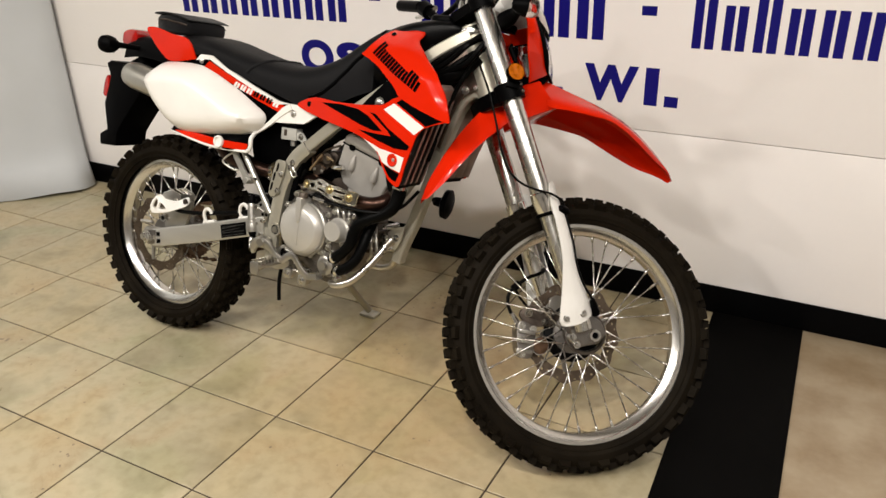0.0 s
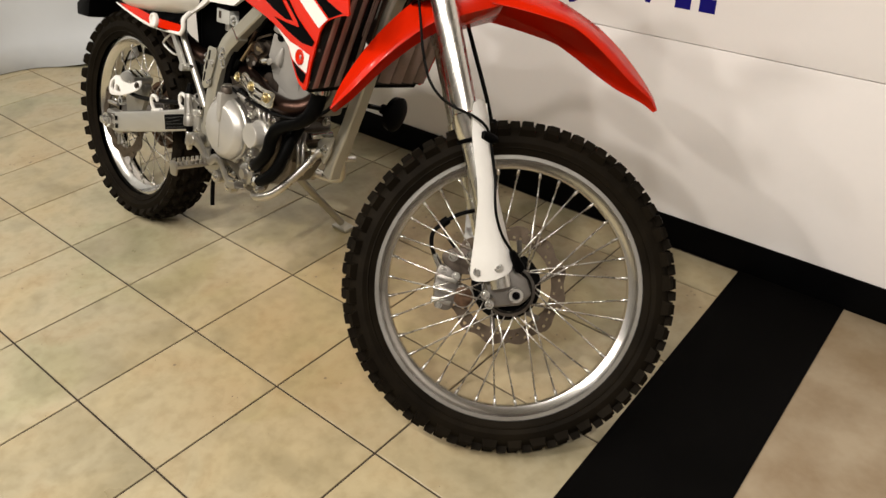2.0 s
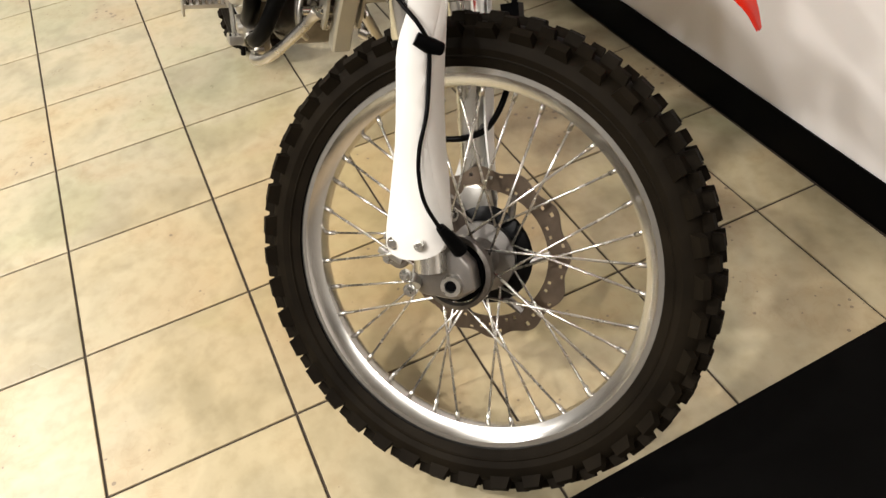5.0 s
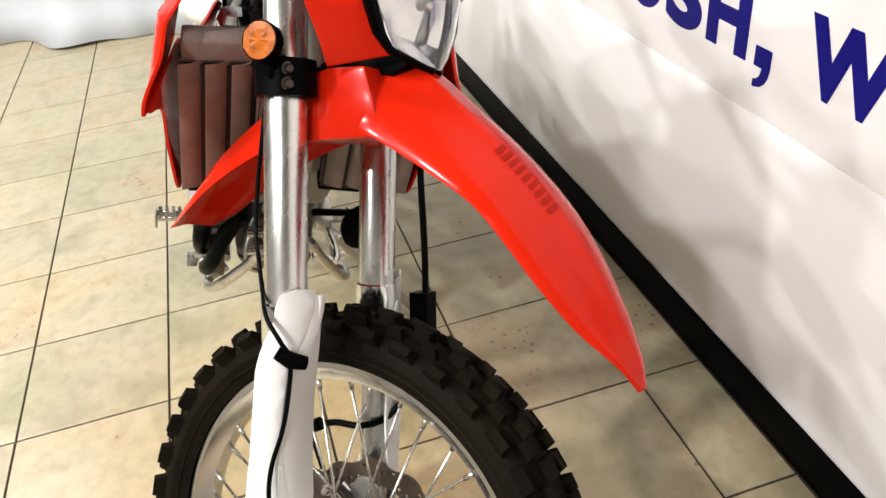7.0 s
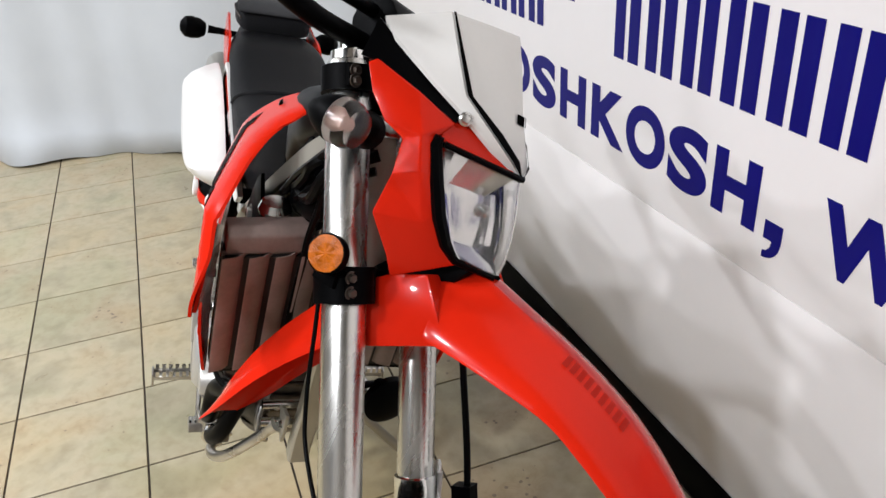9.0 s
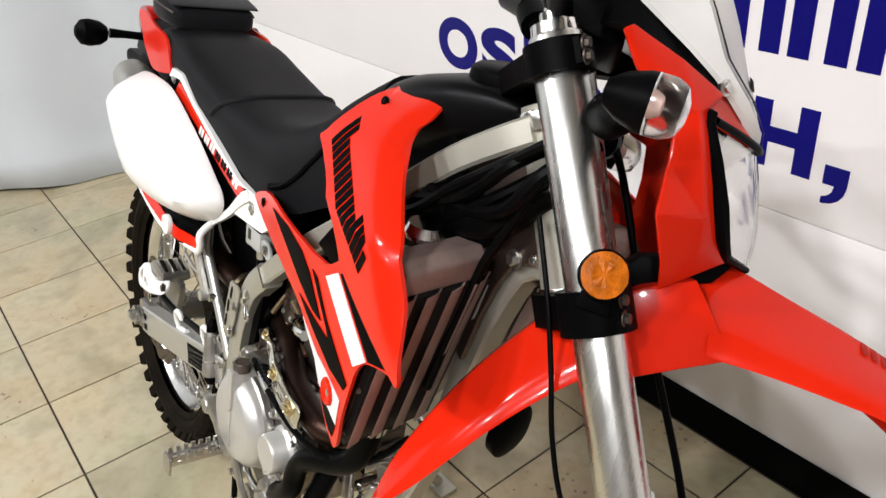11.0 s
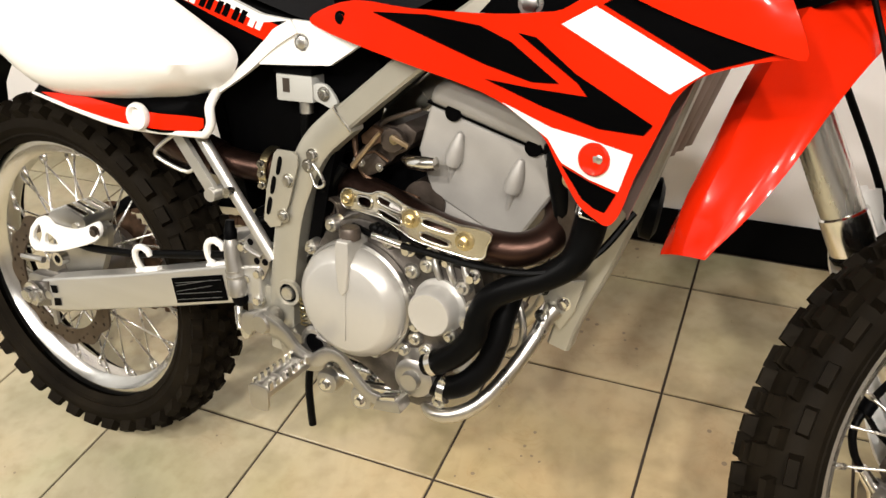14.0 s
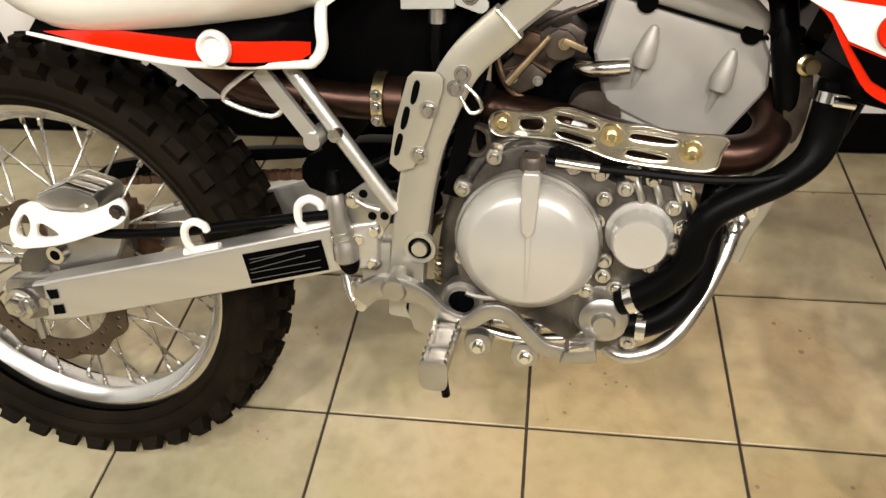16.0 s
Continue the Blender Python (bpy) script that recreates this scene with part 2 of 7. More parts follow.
    nt.links.new(where.outputs[0], vein_at.inputs[1])
    vein = nt.nodes.new("ShaderNodeMix")
    vein.data_type, vein.blend_type = "RGBA", "MULTIPLY"
    vein.inputs["B"].default_value = (0.70, 0.58, 0.42, 1)
    nt.links.new(vein_at.outputs[0], vein.inputs["Factor"])
    nt.links.new(warm_tint.outputs["Result"], vein.inputs["A"])
    vor = nt.nodes.new("ShaderNodeTexVoronoi")
    vor.inputs["Scale"].default_value = 42
    nt.links.new(off.outputs[0], vor.inputs["Vector"])
    pick = nt.nodes.new("ShaderNodeMapRange")
    pick.inputs[1].default_value, pick.inputs[2].default_value = 0.56, 0.70
    pick.inputs[3].default_value, pick.inputs[4].default_value = 0.02, 0.22
    nt.links.new(n1.outputs["Fac"], pick.inputs[0])
    near = nt.nodes.new("ShaderNodeMath")
    near.operation = "LESS_THAN"
    nt.links.new(vor.outputs["Distance"], near.inputs[0])
    nt.links.new(pick.outputs[0], near.inputs[1])
    speck = nt.nodes.new("ShaderNodeMix")
    speck.data_type = "RGBA"
    speck.inputs["B"].default_value = (0.16, 0.12, 0.08, 1)
    dim = nt.nodes.new("ShaderNodeMath")
    dim.operation = "MULTIPLY"
    dim.inputs[1].default_value = 0.75
    nt.links.new(near.outputs[0], dim.inputs[0])
    nt.links.new(dim.outputs[0], speck.inputs["Factor"])
    nt.links.new(vein.outputs["Result"], speck.inputs["A"])
    hue = nt.nodes.new("ShaderNodeHueSaturation")
    mr = nt.nodes.new("ShaderNodeMapRange")
    mr.inputs[3].default_value, mr.inputs[4].default_value = 0.93, 1.05
    nt.links.new(info.outputs["Random"], mr.inputs[0])
    nt.links.new(mr.outputs[0], hue.inputs["Value"])
    nt.links.new(speck.outputs["Result"], hue.inputs["Color"])
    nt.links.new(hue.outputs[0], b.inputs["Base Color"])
    rr = nt.nodes.new("ShaderNodeMapRange")
    rr.inputs[3].default_value, rr.inputs[4].default_value = 0.22, 0.42
    nt.links.new(n1.outputs["Fac"], rr.inputs[0])
    nt.links.new(rr.outputs[0], b.inputs["Roughness"])
    bp = nt.nodes.new("ShaderNodeBump")
    bp.inputs["Strength"].default_value, bp.inputs["Distance"].default_value = 0.12, 0.002
    nt.links.new(n2.outputs["Fac"], bp.inputs["Height"])
    nt.links.new(bp.outputs[0], b.inputs["Normal"])
    return m


TILE = tile_material()


def emitter(name, colour, strength):
    m = bpy.data.materials.new(name)
    m.use_nodes = True
    b = m.node_tree.nodes["Principled BSDF"]
    b.inputs["Emission Color"].default_value = (*colour, 1)
    b.inputs["Emission Strength"].default_value = strength
    return m


GLOW = emitter("lamp_diffuser", (1.0, 0.95, 0.88), 6.0)

# ---- mesh helpers ----


def part(name, bm, mat, parent=None, label="", m=None, angle=38, flat=False):
    """Links a bmesh as one mesh object, under parent if one is given."""
    bmesh.ops.recalc_face_normals(bm, faces=bm.faces)
    me = bpy.data.meshes.new(name)
    bm.to_mesh(me)
    bm.free()
    for one in (mat if isinstance(mat, (list, tuple)) else [mat]):
        me.materials.append(one)
    if not flat:
        me.shade_smooth()
        me.set_sharp_from_angle(angle=radians(angle))
    ob = new(name, me)
    if parent:
        ob.parent = parent
    if m is not None:
        ob.matrix_basis = m
    if label:
        ob["label"] = label
    return ob


def shared(name, me, parent, m):
    """Another object on a mesh that is already there."""
    ob = new(name, me)
    ob.parent, ob.matrix_basis = parent, m
    return ob


def catmull(points, n=6, closed=False):
    """A smooth curve through the points."""
    p = [Vector(q) for q in points]
    out, count = [], len(p)
    for i in range(count if closed else count - 1):
        if closed:
            a, b, c, d = p[i - 1], p[i], p[(i + 1) % count], p[(i + 2) % count]
        else:
            b, c = p[i], p[i + 1]
            a = p[i - 1] if i else b * 2 - c
            d = p[i + 2] if i + 2 < count else c * 2 - b
        for k in range(n):
            t = k / n
            out.append(0.5 * ((2 * b) + (c - a) * t + (2 * a - 5 * b + 4 * c - d) * t * t + (3 * b - 3 * c + d - a) * t ** 3))
    if not closed:
        out.append(p[-1])
    return out


def sweep(bm, path, radius, n=12, profile=None, up=(0, 1, 0), caps=True):
    """A tube along a path, round or with a profile of its own; radius may be a list."""
    path = [Vector(q) for q in path]
    rings, side = [], Vector(up)
    if isinstance(radius, (list, tuple)) and len(radius) != len(path):
        radius = list(np.interp(np.linspace(0, 1, len(path)), np.linspace(0, 1, len(radius)), radius))
    for i, p in enumerate(path):
        d = (path[min(i + 1, len(path) - 1)] - path[max(i - 1, 0)]).normalized()
        side = (side - d * side.dot(d))
        side = side.normalized() if side.length > 1e-6 else d.orthogonal().normalized()
        other = d.cross(side)
        r = radius[i] if isinstance(radius, (list, tuple)) else radius
        shape = profile or [(math.cos(2 * math.pi * k / n), math.sin(2 * math.pi * k / n)) for k in range(n)]
        rings.append([bm.verts.new(p + side * (a * r) + other * (b * r)) for a, b in shape])
    for a, b in zip(rings, rings[1:]):
        for k in range(len(a)):
            bm.faces.new((a[k - 1], a[k], b[k], b[k - 1]))
    if caps:
        bm.faces.new(rings[0][::-1])
        bm.faces.new(rings[-1])
    return bm


def tube(path, radius, n=12, smooth=0, **kw):
    return sweep(bmesh.new(), catmull(path, smooth) if smooth else path, radius, n, **kw)


def lathe(bm, profile, origin=(0, 0, 0), axis=(0, 1, 0), n=32, closed=False):
    """Turns a profile of (radius, distance along the axis) round an axis."""
    axis, origin = Vector(axis).normalized(), Vector(origin)
    u = axis.orthogonal().normalized()
    v = axis.cross(u)
    rings = []
    for r, a in profile:
        if r < 1e-6:
            rings.append([bm.verts.new(origin + axis * a)])
        else:
            rings.append([bm.verts.new(origin + axis * a + (u * math.cos(2 * math.pi * k / n) + v * math.sin(2 * math.pi * k / n)) * r) for k in range(n)])
    pairs = list(zip(rings, rings[1:])) + ([(rings[-1], rings[0])] if closed else [])
    for a, b in pairs:
        for k in range(n):
            if len(a) == 1 and len(b) == 1:
                continue
            if len(a) == 1:
                bm.faces.new((a[0], b[k], b[k - 1]))
            elif len(b) == 1:
                bm.faces.new((a[k - 1], a[k], b[0]))
            else:
                bm.faces.new((a[k - 1], a[k], b[k], b[k - 1]))
    return bm


def turned(profile, origin=(0, 0, 0), axis=(0, 1, 0), n=32, closed=False):
    return lathe(bmesh.new(), profile, origin, axis, n, closed)


def prism(bm, outline, y0, y1):
    """An outline in x and z, drawn out from y0 to y1."""
    a = [bm.verts.new((x, y0, z)) for x, z in outline]
    b = [bm.verts.new((x, y1, z)) for x, z in outline]
    bm.faces.new(a)
    bm.faces.new(b[::-1])
    for k in range(len(a)):
        bm.faces.new((a[k - 1], a[k], b[k], b[k - 1]))
    return bm


def bevelled(bm, width, segments=2, angle=35):
    bmesh.ops.recalc_face_normals(bm, faces=bm.faces)
    edges = [e for e in bm.edges if len(e.link_faces) == 2 and e.calc_face_angle(0) > radians(angle)]
    bmesh.ops.bevel(bm, geom=edges, offset=width, segments=segments, profile=0.6, affect="EDGES", clamp_overlap=True)
    return bm


def plate(outline, y0, y1, bevel=0.002, segments=2):
    return bevelled(prism(bmesh.new(), outline, y0, y1), bevel, segments) if bevel else prism(bmesh.new(), outline, y0, y1)


def block(x0, x1, y0, y1, z0, z1, bevel=0.002):
    return plate([(x0, z0), (x1, z0), (x1, z1), (x0, z1)], y0, y1, bevel)


def bolt(bm, p, axis, r=0.006, h=0.005):
    """A hexagon bolt head with its washer."""
    lathe(bm, [(0, 0), (r * 1.5, 0), (r * 1.5, h * 0.25), (r, h * 0.25)], p, axis, 16)
    lathe(bm, [(r, h * 0.25), (r, h * 0.85), (r * 0.85, h), (0, h)], p, axis, 6)
    return bm


def rounded(outline, n=5):
    """The outline with its corners smoothed."""
    return [(p.x, p.y) for p in catmull([(x, z, 0) for x, z in outline], n, True)]


def shell(outline, depth, thick=0.003, step=0.02, smooth=4, side=-1, bevel=0.0):
    """A bent panel: an outline in x and z, laid at y = side * depth(x, z), with a thickness."""
    pts = rounded(outline, smooth) if smooth else outline
    bm = bmesh.new()
    bm.faces.new([bm.verts.new((x, 0, z)) for x, z in pts])
    xs, zs = [p[0] for p in pts], [p[1] for p in pts]
    x = min(xs) + step
    while x < max(xs):
        bmesh.ops.bisect_plane(bm, geom=bm.verts[:] + bm.edges[:] + bm.faces[:], plane_co=(x, 0, 0), plane_no=(1, 0, 0))
        x += step
    z = min(zs) + step
    while z < max(zs):
        bmesh.ops.bisect_plane(bm, geom=bm.verts[:] + bm.edges[:] + bm.faces[:], plane_co=(0, 0, z), plane_no=(0, 0, 1))
        z += step
    bmesh.ops.remove_doubles(bm, verts=bm.verts, dist=1e-5)
    outer = list(bm.faces)
    ext = bmesh.ops.extrude_face_region(bm, geom=outer)
    back = {v for v in ext["geom"] if isinstance(v, bmesh.types.BMVert)}
    for v in bm.verts:
        d = depth(v.co.x, v.co.z)
        v.co.y = side * (d - thick if v in back else d)
    return bm


def slotted(outline, holes, depth, thick=0.003, side=-1, soft=4):
    """A sheet with real openings: an outline and its holes in x and z, laid at y = side * depth(x, z)."""
    bm = bmesh.new()
    for loop in [rounded(outline, soft)] + [rounded(h, 4) for h in holes]:
        v = [bm.verts.new((x, 0, z)) for x, z in loop]
        for k in range(len(v)):
            bm.edges.new((v[k - 1], v[k]))
    bmesh.ops.triangle_fill(bm, use_beauty=True, use_dissolve=False, edges=bm.edges[:])
    ext = bmesh.ops.extrude_face_region(bm, geom=bm.faces[:])
    back = {v for v in ext["geom"] if isinstance(v, bmesh.types.BMVert)}
    for v in bm.verts:
        d = depth(v.co.x, v.co.z)
        v.co.y = side * (d - thick if v in back else d)
    return bm


def edge_distance(outline, x, z):
    """How far a place lies inside an outline."""
    best, p = 9.0, Vector((x, z))
    for i in range(len(outline)):
        a, b = Vector(outline[i - 1]), Vector(outline[i])
        d = b - a
        t = min(1, max(0, (p - a).dot(d) / max(1e-9, d.dot(d))))
        best = min(best, (p - a - d * t).length)
    return best


def thing(name, m=None, **tags):
    ob = new(name)
    ob.empty_display_size = 0.1
    if m is not None:
        ob.matrix_world = m
    return tagged(ob, **tags)


def smoothstep(a, b, x):
    t = min(1, max(0, (x - a) / (b - a)))
    return t * t * (3 - 2 * t)

# ---- the showroom ----
T = 0.321
WALL_Y, X_TILES = 1.118, 5 * T


def setting(name, bm, mat, label, category, angle=38):
    return tagged(part(name, bm, mat, angle=angle), label=label, category=category, kind="structure")


wall_north = setting("wall_north", block(-2.6, 4.6, WALL_Y + 0.012, WALL_Y + 0.14, 0.0, CEILING, 0), WALLWHITE, "plain board wall behind the white display panels", "wall")
part("lower_panel", block(-2.55, 4.55, WALL_Y + 0.001, WALL_Y + 0.011, 0.0, 0.592, 0.0015), WALLWHITE, wall_north, "glossy off-white lower wall panel")
part("upper_panel", block(-2.55, 4.55, WALL_Y, WALL_Y + 0.011, 0.5945, 3.0, 0.0015), WALLWHITE, wall_north, "glossy off-white upper wall panel")
bm = bmesh.new()
prism(bm, [(-2.55, 0.0), (4.55, 0.0), (4.55, 0.097), (-2.55, 0.097)], WALL_Y - 0.006, WALL_Y)
bevelled(bm, 0.003)
setting("baseboard", bm, BASEBOARD, "black vinyl baseboard along the foot of the wall", "baseboard")
# unseen far walls and ceiling, added to close the room and limit fill light
setting("wall_south", block(-4.6, 4.6, -5.6, -5.45, 0, CEILING, 0), FARWALL, "plain warm grey wall, unseen, closing the room", "wall")
setting("wall_east", block(4.6, 4.75, -5.6, 1.3, 0, CEILING, 0), FARWALL, "plain warm grey wall, unseen, closing the room", "wall")
setting("wall_west", block(-4.75, -4.6, -5.6, 1.3, 0, CEILING, 0), FARWALL, "plain warm grey wall, unseen, closing the room", "wall")
setting("wall_back", block(-4.6, -2.6, WALL_Y + 0.012, WALL_Y + 0.14, 0, CEILING, 0), WALLWHITE, "plain off-white wall", "wall")
setting("ceiling", block(-4.75, 4.75, -5.6, 1.3, CEILING, CEILING + 0.1, 0), CEIL, "dull grey ceiling, unseen, closing the room", "ceiling")

# floor: grout bed with tiles, a black runner, and bare floor past it
floor = setting("floor", block(-4.6, 4.6, -5.45, WALL_Y + 0.012, -0.08, -0.0035, 0), GROUT, "dark grouted bed of the beige tiled floor", "floor")
part("bare_floor", block(X_TILES + 0.27, 4.6, -5.45, WALL_Y, -0.0032, 0.0, 0.001), CONCRETE, floor, "smooth beige sealed concrete past the black runner")
# the runner lies slightly askew to the tiles
bm = bmesh.new()
RUN = [(1.603, WALL_Y - 0.008), (1.881, WALL_Y - 0.008), (2.120, -5.4), (1.842, -5.4)]
lo, hi = [bm.verts.new((x, y, 0.0006)) for x, y in RUN], [bm.verts.new((x, y, 0.0036)) for x, y in RUN]
bm.faces.new(hi)
for k in range(4):
    bm.faces.new((lo[k - 1], lo[k], hi[k], hi[k - 1]))
setting("floor_runner", bm, STRIP, "matt black runner strip laid over the floor edge", "floor runner")


def tile_mesh(w, d):
    g, h = 0.0025, 0.0035
    bm = bmesh.new()
    a = [bm.verts.new((x, y, -h)) for x, y in ((g, g), (w - g, g), (w - g, d - g), (g, d - g))]
    b = [bm.verts.new((x, y, -0.0008)) for x, y in ((g, g), (w - g, g), (w - g, d - g), (g, d - g))]
    e = g + 0.0012
    c = [bm.verts.new((x, y, 0.0)) for x, y in ((e, e), (w - e, e), (w - e, d - e), (e, d - e))]
    for lo, hi in ((a, b), (b, c)):
        for k in range(4):
            bm.faces.new((lo[k - 1], lo[k], hi[k], hi[k - 1]))
    bm.faces.new(c)
    bmesh.ops.recalc_face_normals(bm, faces=bm.faces)
    me = bpy.data.meshes.new("tile")
    bm.to_mesh(me)
    bm.free()
    me.materials.append(TILE)
    return me


# ---- wall lettering ----


def letter_mesh(text, height, bold, condense):
    cu = bpy.data.curves.new("letter", "FONT")
    cu.body, cu.size, cu.offset, cu.extrude = text, 1.0, bold, 0.0
    ob = bpy.data.objects.new("letter", cu)
    scene.collection.objects.link(ob)
    me = bpy.data.meshes.new_from_object(ob.evaluated_get(bpy.context.evaluated_depsgraph_get()))
    bpy.data.objects.remove(ob)
    bm = bmesh.new()
    bm.from_mesh(me)
    xs, ys = [v.co.x for v in bm.verts], [v.co.y for v in bm.verts]
    return bm, min(xs), max(xs), min(ys), max(ys)


sign = thing("wall_lettering", pose(0, WALL_Y - 0.0006, 0), label="navy blue vinyl letters of a town name on the wall", category="sign")
# town name: character, left, right, foot, head
for ch, x0, x1, z0, z1 in [("O", -0.040, 0.112, 0.668, 0.796), ("S", 0.128, 0.254, 0.668, 0.796), ("H", 0.276, 0.398, 0.672, 0.792), ("K", 0.424, 0.560, 0.672, 0.792),
                           ("O", 0.566, 0.704, 0.668, 0.796), ("S", 0.716, 0.836, 0.668, 0.796), ("H", 0.853, 0.970, 0.672, 0.792), 
                           ("W", 1.106, 1.282, 0.676, 0.794), ("I", 1.304, 1.346, 0.676, 0.794)]:
    bm, a, b, c, d = letter_mesh(ch, 1, 0.048, 1)
    for v in bm.verts:
        v.co = Vector((x0 + (v.co.x - a) / (b - a) * (x1 - x0), 0, z0 + (v.co.y - c) / (d - c) * (z1 - z0)))
    part("letter", bm, NAVY, sign, flat=True)


bm = bmesh.new()
bm.faces.new([bm.verts.new((x, 0, z)) for x, z in ((0.992, 0.708), (1.034, 0.708), (1.034, 0.676), (1.031, 0.662), (1.024, 0.651), (1.013, 0.643), (1.000, 0.639), (0.994, 0.639), (0.994, 0.651), (1.004, 0.655), (1.010, 0.662), (1.013, 0.674), (0.992, 0.674))])
part("comma", bm, NAVY, sign, flat=True)
bm = bmesh.new()
bm.faces.new([bm.verts.new((x, 0, z)) for x, z in ((1.368, 0.676), (1.410, 0.676), (1.410, 0.710), (1.368, 0.710))])
part("full_stop", bm, NAVY, sign, flat=True)


def name_bars(label, letters, z0, tall, low):
    """A firm's name as plain upright bars, two to a letter."""
    ob = thing("wall_name", pose(0, WALL_Y - 0.0006, 0), label=label, category="sign")
    for x0, x1, cap in letters:
        w = x1 - x0
        for k in (0, 1):
            bm = bmesh.new()
            a = x0 + k * w * 0.55
            top = z0 + (tall if cap else low)
            bm.faces.new([bm.verts.new(p) for p in ((a, 0, z0), (a + w * 0.40, 0, z0), (a + w * 0.40, 0, top), (a, 0, top))])
            part("bar", bm, NAVY, ob, flat=True)
    return ob


def spread(x0, x1, pattern, gap=0.02):
    unit = (x1 - x0 + gap) / len(pattern)
    return [(x0 + i * unit, x0 + (i + 1) * unit - gap, c == "T") for i, c in enumerate(pattern)]


name_bars("navy blue bars of a firm's name above the town name", spread(-0.63, 0.19, "TxxxxxTT"), 0.868, 0.172, 0.125)
name_bars("navy blue tall bars of a second firm's name on the wall", spread(0.505, 1.165, "TTTTTT"), 0.868, 0.174, 0.174)
name_bars("navy blue bars of a third firm's name on the wall", spread(1.432, 2.02, "TxTxxxx"), 0.862, 0.174, 0.128)
for x in (0.29, 1.276):
    bm = bmesh.new()
    bm.faces.new([bm.verts.new(p) for p in ((x, 0, 0.950), (x + 0.046, 0, 0.950), (x + 0.046, 0, 0.978), (x, 0, 0.978))])
    tagged(part("dash", bm, NAVY, m=pose(0, WALL_Y - 0.0006, 0), flat=True), label="navy blue vinyl dash between the wall names", category="sign")

# ---- white drape closing the end of the bay ----
bm = bmesh.new()
A, B = Vector((-1.45, 1.10, 0)), Vector((-2.75, -1.75, 0))
along = (B - A).normalized()
across = Vector((-along.y, along.x, 0))
rows = []
COLS = 220
for r in range(26):
    v = r / 25
    z = 0.004 + 2.9 * v
    row = []
    for c in range(COLS + 1):
        s = c / COLS * (B - A).length
        fold = 0.026 * math.sin(s * 9 + 0.9 * math.sin(s * 3.1)) + 0.006 * math.sin(s * 19 + 2 * v + 1.5 * math.sin(s * 5))
        flare = 1 + 0.9 * math.exp(-v * 9)
        pool = 0.09 * math.exp(-v * 38) * (0.6 + 0.5 * math.sin(s * 4.3 + 0.7))
        sag = 0.012 * math.exp(-v * 30) * math.sin(s * 9)
        p = A + along * s + across * (fold * flare * (0.5 + 0.5 * math.exp(-v)) + pool)
        row.append(bm.verts.new((p.x, min(p.y, WALL_Y - 0.012), max(0.003, z + sag))))
    rows.append(row)
for a, b in zip(rows, rows[1:]):
    for k in range(COLS):
        bm.faces.new((a[k], a[k + 1], b[k + 1], b[k]))
curtain = part("curtain", bm, CLOTH, angle=180)
tagged(curtain, label="white cloth drape hanging in soft folds to the floor", category="curtain")
mod = curtain.modifiers.new("thickness", "SOLIDIFY")
mod.thickness = 0.003

# ---- ceiling lamps ----
for lx, ly, watts in LAMPS:
    lamp = thing("ceiling_light", pose(lx, ly, CEILING), label="round white recessed ceiling downlight", category="ceiling light", group="ceiling lights")
    part("trim_ring", turned([(0.085, -0.022), (0.090, -0.024), (0.112, -0.012), (0.115, -0.001), (0.085, -0.001)], axis=(0, 0, 1), closed=True), CEIL, lamp)
    part("diffuser", turned([(0, -0.012), (0.084, -0.012), (0.084, -0.004), (0, -0.004)], axis=(0, 0, 1)), GLOW, lamp)

# ---- the motorcycle: x forward, y to its left, z up, leaning on its side stand ----
LEAN_ANGLE, HEADING, STEER, RAKE = 14.7, -2.92, 45.5, 26.5
bike = thing("motorcycle", Matrix.Translation((-0.006, 0.252, 0)) @ pose(0, 0, 0, 0, 0, HEADING) @ pose(0, 0, 0, -LEAN_ANGLE),
             label="red and white dual-sport motorcycle leaning on its side stand", category="motorcycle")
AXIS = Vector((-math.sin(radians(RAKE)), 0, math.cos(radians(RAKE))))
FOOT = Vector((1.535, 0, 0))
TURNED = Matrix.Translation(FOOT) @ Matrix.Rotation(radians(STEER), 4, AXIS) @ Matrix.Translation(-FOOT)
FORKS = TURNED @ Matrix.Translation((0, 0.014, 0))


def knob(bm, m, sx, sy, sz, taper=0.8):
    lo = [bm.verts.new(m @ Vector((x * sx, y * sy, 0))) for x, y in ((-1, -1), (1, -1), (1, 1), (-1, 1))]
    hi = [bm.verts.new(m @ Vector((x * sx * taper, y * sy * taper, sz))) for x, y in ((-1, -1), (1, -1), (1, 1), (-1, 1))]
    for k in range(4):
        bm.faces.new((lo[k - 1], lo[k], hi[k], hi[k - 1]))
    bm.faces.new(hi)


